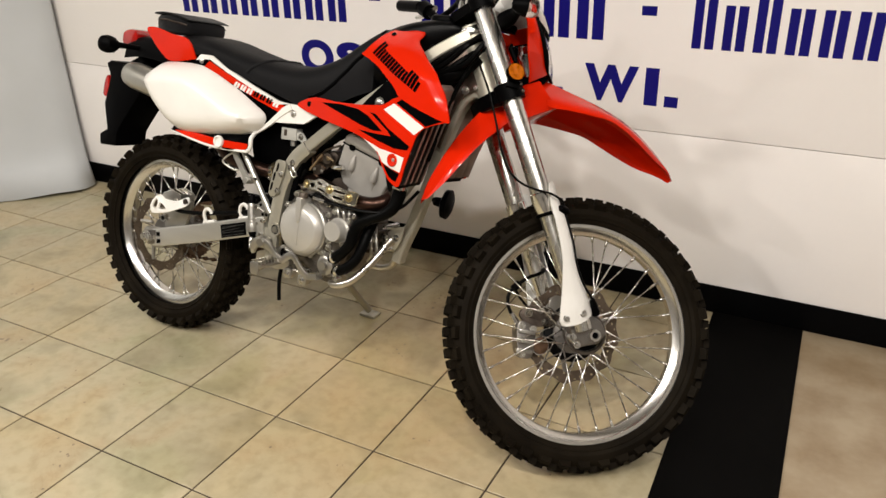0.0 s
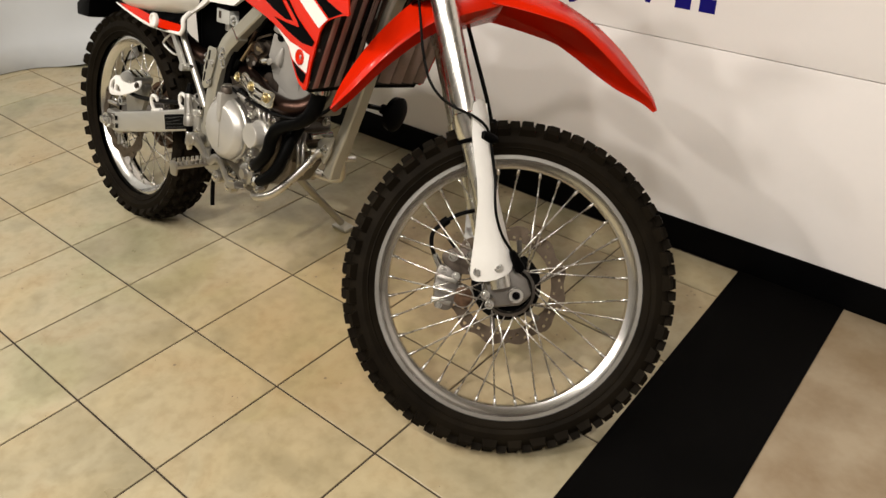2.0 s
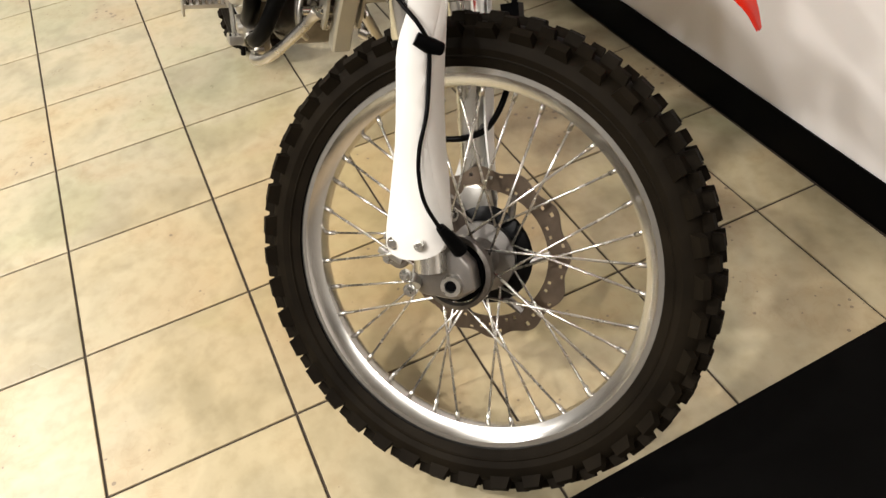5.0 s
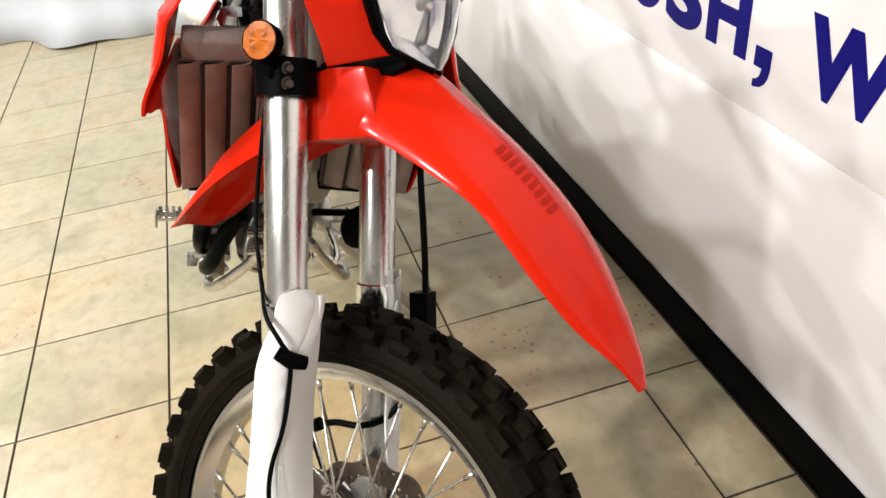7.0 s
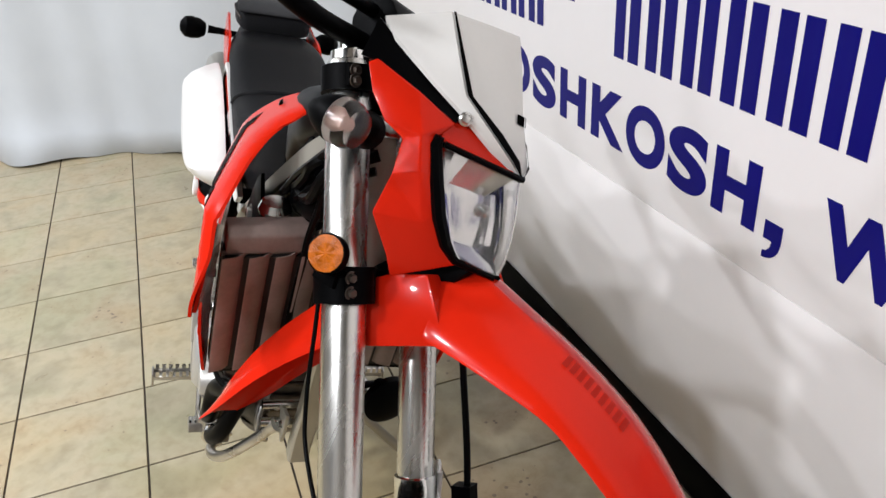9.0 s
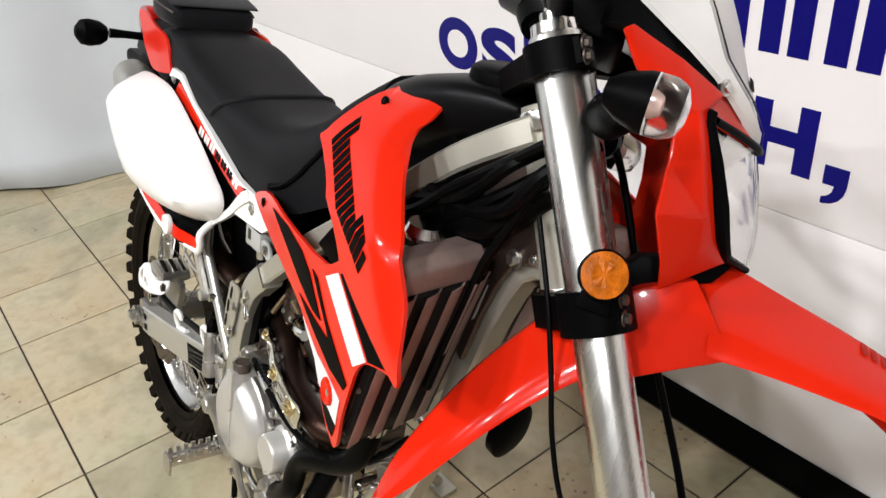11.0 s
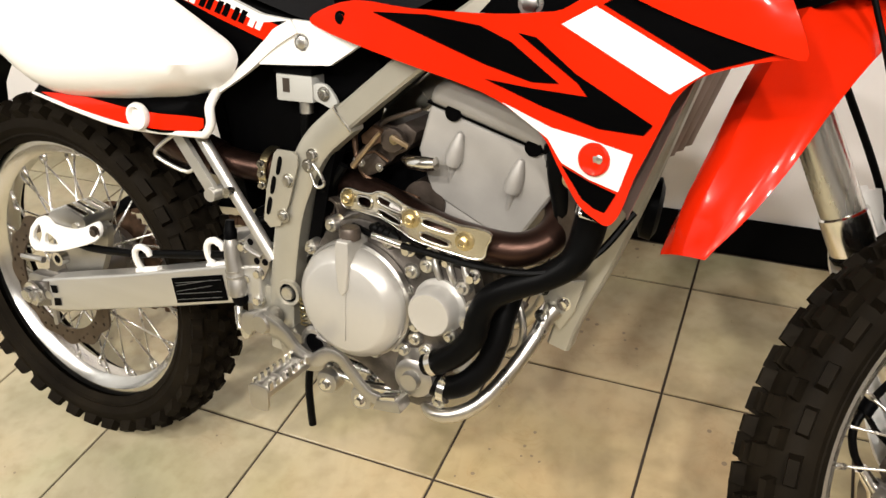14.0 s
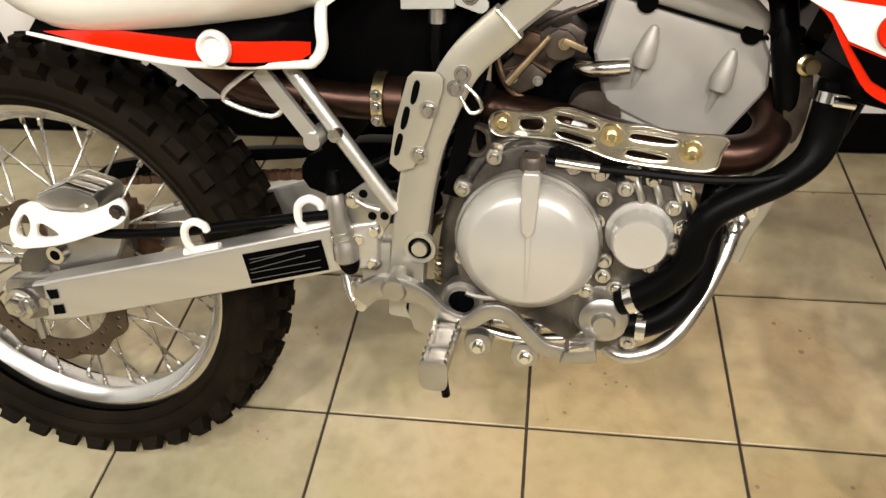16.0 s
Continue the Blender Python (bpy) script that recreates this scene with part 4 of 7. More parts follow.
for side in (-1, 1):
    inner = part("tank_panel", plate([(0.770, 0.800), (0.800, 0.832), (0.850, 0.880), (0.900, 0.915), (0.930, 0.880), (0.930, 0.825), (0.880, 0.800), (0.820, 0.785)], side * 0.104, side * 0.110, 0.002), BLACK, bike, "black inner tank panel")
    part("panel_bolt", bolt(bmesh.new(), (0.842, side * 0.110, 0.830), (0, side, 0), 0.009, 0.006), STEEL, inner)
# added block, keeps the space under the tank dark
part("dark_filler", plate(rounded([(0.800, 0.855), (0.820, 0.940), (0.900, 0.985), (0.955, 0.985), (0.968, 0.940), (0.955, 0.870), (0.880, 0.835)], 3), -0.058, 0.058, 0.008), BLACK, bike, "black filler block under the fuel tank")
# tail: fender, red tail sides, bag, lamps, plate holder
bm = bmesh.new()
rows = []
for p in catmull([(0.30, 0.862, 0.090), (0.15, 0.885, 0.092), (0.02, 0.905, 0.086), (-0.10, 0.914, 0.074), (-0.205, 0.905, 0.058)], 5):
    x, top, w = p
    row = []
    for k in range(13):
        s = -1 + k / 6
        row.append(bm.verts.new((x, w * s, top + 0.020 * (1 - s * s) - 0.045 * smoothstep(0.75, 1.0, abs(s)))))
    rows.append(row)
for a, b in zip(rows, rows[1:]):
    for k in range(12):
        bm.faces.new((a[k], a[k + 1], b[k + 1], b[k]))
ext = bmesh.ops.extrude_face_region(bm, geom=bm.faces[:])
bmesh.ops.translate(bm, verts=[v for v in ext["geom"] if isinstance(v, bmesh.types.BMVert)], vec=(0, 0, -0.004))
rear_fender = part("rear_fender", bm, BLACK, bike, "black plastic rear fender")
for side in (-1, 1):
    part("tail_side", shell([(-0.055, 0.953), (-0.015, 0.960), (0.055, 0.946), (0.130, 0.934), (0.168, 0.888), (0.158, 0.878), (0.065, 0.866), (0.018, 0.888), (-0.020, 0.918)], lambda x, z: 0.104 - 0.10 * max(0, z - 0.90) - 0.03 * max(0, 0.1 - x), 0.005, 0.02, 4, side), RED, bike, "glossy red tail side panel")
# bag
bm = bmesh.new()
rows = []
for k, (x, z0, z1, w) in enumerate([(-0.036, 0.955, 0.990, 0.060), (-0.028, 0.946, 1.003, 0.076), (0.010, 0.944, 1.005, 0.082), (0.055, 0.944, 0.999, 0.082), (0.098, 0.945, 0.990, 0.076), (0.106, 0.950, 0.982, 0.062)]):
    row = []
    for i in range(24):
        a = 2 * math.pi * i / 24
        c, s = math.cos(a), math.sin(a)
        row.append(bm.verts.new((x, w * math.copysign(abs(c) ** 0.45, c), (z0 + z1) / 2 + (z1 - z0) / 2 * math.copysign(abs(s) ** 0.5, s))))
    rows.append(row)
for a, b in zip(rows, rows[1:]):
    for k in range(24):
        bm.faces.new((a[k - 1], a[k], b[k], b[k - 1]))
bm.faces.new(rows[0])
bm.faces.new(rows[-1][::-1])
bag = part("tool_bag", bm, BAG, bike, "black zipped tool bag strapped on the tail", angle=60)
part("lid", plate(rounded([(-0.034, 0.999), (0.010, 1.003), (0.055, 0.998), (0.102, 0.988), (0.104, 0.992), (0.055, 1.003), (0.010, 1.008), (-0.034, 1.005)], 3), -0.081, 0.081, 0.003), BAG, bag)
for side in (-1, 1):
    part("zip", tube([(-0.026, side * 0.0775, 0.984), (0.01, side * 0.0830, 0.986), (0.06, side * 0.0828, 0.981), (0.098, side * 0.0768, 0.975)], 0.0022, 6, smooth=4), GRIME, bag)
part("tail_light", plate(rounded([(-0.225, 0.935), (-0.185, 0.948), (-0.160, 0.935), (-0.168, 0.890), (-0.205, 0.882), (-0.228, 0.900)], 3), -0.048, 0.048, 0.006), REDLENS, bike, "red tail light lens")
holder = part("plate_bracket", plate([(-0.290, 0.832), (-0.27, 0.842), (-0.185, 0.842), (-0.120, 0.872), (-0.10, 0.84), (-0.125, 0.752), (-0.215, 0.640), (-0.235, 0.612), (-0.240, 0.566), (-0.320, 0.562), (-0.322, 0.598), (-0.285, 0.618), (-0.300, 0.70), (-0.27, 0.79)], -0.060, 0.060, 0.006), BLACK, bike, "black plastic number plate bracket")
part("rear_reflector", plate(rounded([(-0.322, 0.73), (-0.308, 0.785), (-0.292, 0.79), (-0.288, 0.735), (-0.30, 0.722)], 2), -0.05, 0.05, 0.004), REDLENS, holder, "round red rear reflector")
for side in (-1, 1):
    sig = part("rear_signal", tube([(-0.13, side * 0.05, 0.890), (-0.14, side * 0.10, 0.893), (-0.142, side * 0.13, 0.894)], [0.008, 0.008, 0.010], 10), BLACK, bike, "black rear turn signal stalk")
    part("lamp_body", turned([(0, -0.03), (0.016, -0.028), (0.024, -0.015), (0.027, 0.005), (0.024, 0.02), (0.012, 0.03), (0, 0.032)], (-0.140, side * 0.165, 0.894), (0.15, side, 0.05), 24), BLACK, sig)
    part("lens", turned([(0, 0.03), (0.018, 0.026), (0.023, 0.012)], (-0.142, side * 0.165, 0.894), (-1, 0, 0), 20), BULB, sig)

# ---- frame, swingarm and running gear ----


def boxed(path, w, h, smooth=0):
    """A square-section tube with rounded corners along a path; w is across the bike, h in its plane."""
    c = 0.22
    prof = [(-1, -1 + c), (-1, 1 - c), (-1 + c, 1), (1 - c, 1), (1, 1 - c), (1, -1 + c), (1 - c, -1), (-1 + c, -1)]
    k = h / w
    prof = [(a, b * k) for a, b in prof]
    return tube(path, w / 2, smooth=smooth, profile=prof)


frame_main = part("main_frame", tube([(1.114, 0, 0.845), (1.018, 0, 1.036)], 0.033, 28), FRAME, bike, "silver painted perimeter frame")
for side in (-1, 1):
    y = lambda a: side * a
    part("frame_spar", boxed([(0.506, y(0.096), 0.345), (0.514, y(0.099), 0.440), (0.530, y(0.100), 0.538), (0.548, y(0.100), 0.592), (0.575, y(0.100), 0.645), (0.618, y(0.099), 0.686)], 0.030, 0.039, 5), FRAME, frame_main)
    part("frame_spar", boxed([(0.600, y(0.0985), 0.671), (0.622, y(0.099), 0.690), (0.722, y(0.096), 0.772), (0.840, y(0.084), 0.860), (0.900, y(0.063), 0.920), (0.955, y(0.049), 0.965), (1.004, y(0.038), 0.997), (1.034, y(0.026), 1.016)], 0.0285, 0.030, 4), FRAME, frame_main)
    bm = bmesh.new()
    sweep(bm, [(0.630, y(0.1145), 0.673), (0.607, y(0.1145), 0.698)], 0.0022, 8)
    part("weld_bead", bm, SHINY, frame_main)
    # heel guard plate, slotted, on the spar
    guard = bmesh.new()
    outline = [(0.498, 0.540), (0.505, 0.582), (0.520, 0.632), (0.526, 0.638), (0.550, 0.638), (0.556, 0.632), (0.556, 0.622), (0.540, 0.570), (0.524, 0.536), (0.508, 0.531)]
    prism(guard, outline, y(0.118), y(0.121))
    part("heel_guard", bevelled(guard, 0.0008), FRAME, frame_main)
    for x, z in ((0.508, 0.561), (0.516, 0.590), (0.527, 0.617)):
        sl = bmesh.new()
        prism(sl, rounded([(x - 0.0045, z - 0.010), (x + 0.001, z - 0.010), (x + 0.006, z + 0.009), (x + 0.0005, z + 0.011)], 3), y(0.1205), y(0.1216))
        part("slot", sl, BLACK, frame_main)
    for x, z in ((0.541, 0.600), (0.530, 0.551)):
        part("bolt", bolt(bmesh.new(), (x, y(0.121), z), (0, side, 0), 0.006, 0.006), STEEL, frame_main)
    # pivot and engine mount bosses
    for x, z in ((0.528, 0.440), (0.524, 0.362)):
        bm = bmesh.new()
        lathe(bm, [(0, 0.009), (0.0085, 0.009), (0.0095, 0.007), (0.0095, 0.0)], (x, y(0.112), z), (0, side, 0), 6 if z < 0.4 else 24)
        part("pivot_bolt", bm, STEEL, frame_main)
        part("pivot_gap", lathe(bmesh.new(), [(0.0095, 0.0035), (0.0138, 0.0035)], (x, y(0.112), z), (0, side, 0), 24), BLACK, frame_main)
        bm = bmesh.new()
        lathe(bm, [(0.0135, 0.0), (0.0135, 0.006), (0.018, 0.006), (0.019, 0.0)], (x, y(0.112), z), (0, side, 0), 24)
        part("pivot_boss", bm, FRAME, frame_main)
    part("bolt", bolt(bmesh.new(), (0.575, y(0.115), 0.636), (0, side, 0), 0.006, 0.006), SHINY, frame_main)
    part("bolt", bolt(bmesh.new(), (0.568, y(0.115), 0.622), (0, side, 0), 0.006, 0.006), SHINY, frame_main)
    part("cable_clip", tube([(0.578, y(0.118), 0.626), (0.590, y(0.121), 0.616), (0.595, y(0.121), 0.604), (0.584, y(0.121), 0.599), (0.573, y(0.118), 0.614)], 0.002, 8, smooth=4), STEEL, frame_main)
    # subframe tubes
    part("subframe_tube", tube([(0.500, y(0.108), 0.480), (0.394, y(0.112), 0.634), (0.37, y(0.10), 0.69)], 0.0085, 14), SWING, frame_main, "bright subframe strut")
    part("subframe_tube", tube([(0.66, y(0.075), 0.775), (0.50, y(0.070), 0.790), (0.30, y(0.066), 0.835), (0.02, y(0.062), 0.885)], 0.011, 12, smooth=4), BLACK, frame_main)
    bm = bmesh.new()
    lathe(bm, [(0, 0.010), (0.007, 0.010), (0.008, 0.0)], (0.440, y(0.114), 0.567), (0, side, 0), 16)
    part("strut_bolt", bm, STEEL, frame_main)
    # cradle tube and skid rail
    tuck = 0.03 if side > 0 else 0
    rail = catmull([(0.872, y(0.040), 0.470), (0.865, y(0.050), 0.458), (0.860, y(0.060), 0.441), (0.850, y(0.075), 0.419), (0.834, y(0.095), 0.389), (0.812, y(0.115), 0.359), (0.787, y(0.128), 0.342), (0.760, y(0.130), 0.334), (0.741, y(0.119), 0.336), (0.728, y(0.095), 0.345)], 5)
    rail = [p - Vector((tuck, 0, 0)) for p in rail]
    cradle = part("cradle_tube", sweep(bmesh.new(), rail, [0.0125, 0.0105, 0.0095, 0.0095, 0.0095, 0.0095, 0.0095, 0.0092, 0.0090, 0.0088], 14), CRADLE, frame_main, "bright tubular cradle rail under the engine")
    part("bolt", bolt(bmesh.new(), (0.871, y(0.044), 0.462), (0, side, 0), 0.005, 0.006), SHINY, cradle)
    part("linkage_rod", tube([(0.716, y(0.112), 0.344), (0.690, y(0.120), 0.343), (0.640, y(0.122), 0.338), (0.572, y(0.112), 0.346)], 0.0062, 10, smooth=4), SHINY, cradle)
    for x, z in ((0.597, 0.330), (0.651, 0.322)):
        part("cradle_lug", plate(rounded([(x - 0.012, z - 0.014), (x - 0.014, z + 0.012), (x + 0.012, z + 0.014), (x + 0.013, z - 0.010)], 3), y(0.112), y(0.134), 0.003), CAST, cradle)
        part("bolt", bolt(bmesh.new(), (x, y(0.134), z), (0, side, 0), 0.006, 0.009), SHINY, cradle)
    # pillion bracket loop behind the side cover
    part("pillion_hook", tube([(0.392, y(0.118), 0.600), (0.372, y(0.120), 0.584), (0.330, y(0.124), 0.596), (0.324, y(0.126), 0.608), (0.352, y(0.124), 0.630), (0.364, y(0.120), 0.634)], 0.0028, 8, smooth=4), SWING, frame_main)
    part("pillion_bracket", tube([(0.365, y(0.122), 0.634), (0.420, y(0.122), 0.560)], 0.008, 8, profile=[(-0.5, -1), (0.5, -1), (0.5, 1), (-0.5, 1)]), SWING, frame_main)
    part("hook_pivot", turned([(0, 0.018), (0.009, 0.018), (0.010, 0.0), (0.010, -0.02)], (0.418, y(0.114), 0.562), (0, side, 0), 18), SWING, frame_main)
part("down_tube", boxed([(1.084, 0, 0.886), (1.052, 0, 0.880), (1.030, 0, 0.864), (1.012, 0, 0.832), (0.991, 0, 0.780), (0.970, 0, 0.706), (0.953, 0, 0.645), (0.938, 0, 0.596), (0.917, 0, 0.532), (0.892, 0, 0.470), (0.880, 0, 0.436), (0.873, 0, 0.405)], 0.034, 0.030), FRAME, frame_main, "silver frame down tube")
for y0 in (-0.034, 0.028):
    part("engine_hanger", plate([(0.852, 0.486), (0.866, 0.500), (0.905, 0.512), (0.896, 0.470), (0.880, 0.440), (0.862, 0.456)], y0, y0 + 0.006, 0.001), FRAME, frame_main)
part("bolt", bolt(bmesh.new(), (0.882, -0.034, 0.477), (0, -1, 0), 0.006, 0.007), SHINY, frame_main)
for z in (0.470, 0.505):
    part("hanger_spacer", turned([(0.008, -0.03), (0.008, 0.03)], (0.864, -0.036, z), (0, 1, 0), 14), SHINY, frame_main)
for z in (0.868, 1.022):
    a = Vector((1.535 - 0.4986 * z, 0, z))
    part("head_collar", turned([(0.032, -0.010), (0.0365, -0.010), (0.0375, -0.008), (0.0375, 0.008), (0.0365, 0.010), (0.032, 0.010)], a, (-0.4462, 0, 0.8949), 32, True), SHINY, frame_main, "bright bearing collar")
# gusset at the steering head
for side in (-1, 1):
    part("head_gusset", plate([(0.900, 0.890), (0.955, 0.950), (1.030, 1.000), (1.056, 0.950), (1.082, 0.896), (1.060, 0.886), (1.036, 0.872), (1.020, 0.846), (1.002, 0.800), (0.982, 0.730), (0.966, 0.740), (0.968, 0.800), (0.945, 0.850)], side * 0.022, side * 0.030, 0.003), GUSSET, frame_main)
    part("bolt", bolt(bmesh.new(), (1.040, side * 0.030, 0.884), (0, side, 0), 0.007, 0.008), STEEL, frame_main)
    part("bolt", bolt(bmesh.new(), (1.067, side * 0.030, 0.893), (0, side, 0), 0.004, 0.005), STEEL, frame_main)
    mount = part("shroud_mount", plate([(0.880, 0.848), (0.880, 0.880), (0.985, 0.890), (1.000, 0.880), (0.995, 0.862), (0.960, 0.856)], side * 0.034, side * 0.050, 0.003), SWING, frame_main, "bright shroud mounting bracket")
    part("bolt", bolt(bmesh.new(), (0.993, side * 0.048, 0.880), (0.5, side, 0.1), 0.010, 0.014), STEEL, mount)
    part("washer", turned([(0.010, 0.0), (0.016, 0.0), (0.016, 0.004), (0.010, 0.004)], (0.993, side * 0.046, 0.880), (0.5, side, 0.1), 24, True), SHINY, mount)
part("frame_label", plate([(0.974, 0.850), (0.988, 0.848), (1.008, 0.838), (0.995, 0.792), (0.980, 0.782), (0.970, 0.792)], -0.0312, -0.0303, 0), RESERVOIR, frame_main, "pale frame label with illegible text")

# swingarm
swing = part("swingarm", boxed([(0.520, 0, 0.440), (0.470, 0, 0.432)], 0.19, 0.055), SWING, bike, "silver aluminium swingarm")
for side in (-1, 1):
    part("swing_leg", plate([(0.014, 0.340), (0.060, 0.353), (0.219, 0.396), (0.422, 0.456), (0.480, 0.468), (0.480, 0.410), (0.432, 0.400), (0.286, 0.356), (0.066, 0.294), (0.020, 0.286)], side * 0.080, side * 0.115, 0.005, 3), SWING, swing)
    part("axle_block", plate(rounded([(-0.030, 0.300), (-0.030, 0.336), (0.0, 0.342), (0.058, 0.340), (0.058, 0.286), (0.0, 0.284)], 3), side * 0.084, side * 0.106, 0.003), CAST, swing)
    part("chain_adjuster", bolt(bmesh.new(), (-0.030, side * 0.095, 0.318), (-1, 0, 0), 0.007, 0.012), STEEL, swing)
    part("chain_adjuster", bolt(bmesh.new(), (0.030, side * 0.106, 0.316), (0, side, 0), 0.009, 0.012), STEEL, swing)
    part("chain_adjuster", bolt(bmesh.new(), (0.048, side * 0.106, 0.303), (0, side, 0), 0.006, 0.008), STEEL, swing)
for hole in ([(0.037, 0.335), (0.053, 0.338), (0.053, 0.325), (0.040, 0.322)], [(0.041, 0.313), (0.056, 0.316), (0.057, 0.303), (0.040, 0.299)]):
    part("adjuster_slot", plate(hole, -0.1164, -0.1156, 0), BLACK, swing)
part("adjuster_plate", plate([(-0.020, 0.318), (-0.012, 0.332), (0.034, 0.341), (0.030, 0.296), (0.003, 0.289), (-0.012, 0.296)], -0.1170, -0.1140, 0.001), CASE, swing)
part("axle_nut", turned([(0, 0.016), (0.008, 0.016), (0.010, 0.013), (0.016, 0.011), (0.016, 0.0)], (0.004, -0.117, 0.310), (0, -1, 0), 6), STEEL, swing)
label = part("swingarm_label", plate([(0.314, 0.412), (0.413, 0.440), (0.420, 0.402), (0.321, 0.373)], -0.1160, -0.1154, 0), DECALBLACK, swing, "black label with rows of illegible grey text")
for k in range(7):
    z = 0.4065 - 0.0045 * k
    if k % 3 == 2:
        continue
    part("text_bar", plate([(0.322, z), (0.410 - 0.018 * (k % 2), z + 0.0255), (0.410 - 0.018 * (k % 2), z + 0.0247), (0.322, z - 0.0008)], -0.1166, -0.1161, 0), INK, label)
# rear brake: hose on the swingarm, white clips, caliper with guard
part("brake_hose", tube([(0.430, -0.108, 0.470), (0.340, -0.106, 0.452), (0.230, -0.106, 0.430), (0.130, -0.104, 0.418), (0.095, -0.100, 0.425), (0.085, -0.095, 0.445)], 0.0062, 10, smooth=5), HOSE, swing, "black rear brake hose")
for x, z in ((0.258, 0.417), (0.402, 0.457)):
    clip = part("hose_clip", tube([(x - 0.010, -0.108, z - 0.010), (x - 0.015, -0.112, z + 0.006), (x - 0.012, -0.115, z + 0.024), (x + 0.001, -0.116, z + 0.033), (x + 0.012, -0.114, z + 0.028), (x + 0.014, -0.112, z + 0.021)], 0.0050, 8, smooth=4), WHITE, swing, "white plastic hose clip")
    part("clip_foot", tube([(x - 0.022, -0.106, z - 0.014), (x + 0.024, -0.106, z - 0.002)], 0.0055, 8), WHITE, clip)
cal = part("rear_caliper", plate(rounded([(0.040, 0.436), (0.050, 0.460), (0.070, 0.470), (0.092, 0.476), (0.129, 0.466), (0.126, 0.446), (0.082, 0.430)], 3), -0.106, -0.048, 0.006), CAST, bike, "bright rear brake caliper")
for k in range(3):
    part("rib", plate([(0.046, 0.457), (0.050, 0.464), (0.090, 0.481), (0.128, 0.470), (0.126, 0.464), (0.090, 0.474)], -0.102 + 0.019 * k, -0.091 + 0.019 * k, 0.0015), SHINY, cal)
part("pad_pin", turned([(0, 0.004), (0.006, 0.004), (0.006, -0.05)], (0.112, -0.106, 0.450), (0, -1, 0), 14), STEEL, cal)
GUARD = [(0.028, 0.450), (0.008, 0.415), (0.014, 0.396), (0.030, 0.395), (0.076, 0.404), (0.120, 0.420), (0.158, 0.436), (0.170, 0.447), (0.168, 0.460), (0.158, 0.466), (0.140, 0.457), (0.112, 0.447), (0.066, 0.446), (0.050, 0.454)]
part("caliper_guard", bevelled(slotted(GUARD, [[(0.034, 0.441), (0.019, 0.417), (0.030, 0.409), (0.042, 0.430)], [(0.055, 0.432), (0.048, 0.412), (0.078, 0.418)]], lambda x, z: 0.119 - 0.4 * max(0, z - 0.435), 0.008, -1, 2), 0.0015, 1, 50), WHITE, cal, "white plastic brake caliper guard")
part("guard_screw", bolt(bmesh.new(), (0.160, -0.112, 0.452), (0, -1, 0), 0.007, 0.006), GRIME, cal)
part("hose_banjo", turned([(0.007, -0.008), (0.007, 0.006), (0.012, 0.006), (0.012, -0.008)], (0.058, -0.104, 0.384), (0, -1, 0), 20, True), SHINY, cal)
part("banjo_seal", turned([(0, 0.0), (0.0075, 0.0), (0.0075, 0.005), (0, 0.005)], (0.058, -0.104, 0.384), (0, -1, 0), 16), BLACK, cal)
bm = bmesh.new()
prism(bm, rounded([(0.030, 0.340), (0.040, 0.440), (0.130, 0.450), (0.140, 0.420), (0.100, 0.345)], 3), -0.075, -0.062)
part("caliper_bracket", bevelled(bm, 0.002), CAST, cal)
# chain, guard and slider
loop = []
for k in range(15):
    a = math.radians(90 + 180 * k / 14)
    loop.append(Vector((0.096 * math.cos(a), 0.066, 0.316 + 0.096 * math.sin(a))))
loop += [Vector((0.1 + 0.40 * k / 12, 0.066, 0.222 + 0.175 * k / 12)) for k in range(1, 12)]
for k in range(9):
    a = math.radians(-80 + 170 * k / 8)
    loop.append(Vector((0.545 + 0.035 * math.cos(a), 0.066, 0.430 + 0.035 * math.sin(a))))
loop += [Vector((0.54 - 0.53 * k / 14, 0.066, 0.464 - 0.052 * k / 14)) for k in range(1, 14)]
line = catmull(loop, 4, True)
chain = part("chain", tube(line + line[:1], 0.0032, 6), RUST, bike, "worn brown drive chain")
links = []
for wide in (0.0050, 0.0075):
    bm = bmesh.new()
    knob(bm, Matrix.Translation((0, 0, -0.006)), 0.0052, wide, 0.012, 1.0)
    me = bpy.data.meshes.new("link")
    bm.to_mesh(me)
    bm.free()
    me.materials.append(RUST)
    links.append(me)
for i, p in enumerate(line):
    d = (line[(i + 1) % len(line)] - line[i - 1]).normalized()
    shared("link", links[i % 2], chain, Matrix.Translation(p) @ Vector((1, 0, 0)).rotation_difference(d).to_matrix().to_4x4())
part("chain_guard", plate(rounded([(0.020, 0.428), (0.060, 0.446), (0.200, 0.470), (0.330, 0.482), (0.340, 0.470), (0.200, 0.452), (0.070, 0.424), (0.010, 0.400), (-0.02, 0.37), (-0.03, 0.39)], 4), 0.058, 0.076, 0.002), BLACK, bike, "black chain guard")
part("chain_slider", plate(rounded([(0.34, 0.43), (0.34, 0.475), (0.42, 0.500), (0.50, 0.490), (0.50, 0.440), (0.42, 0.42)], 3), 0.048, 0.084, 0.004), BLACK, bike)
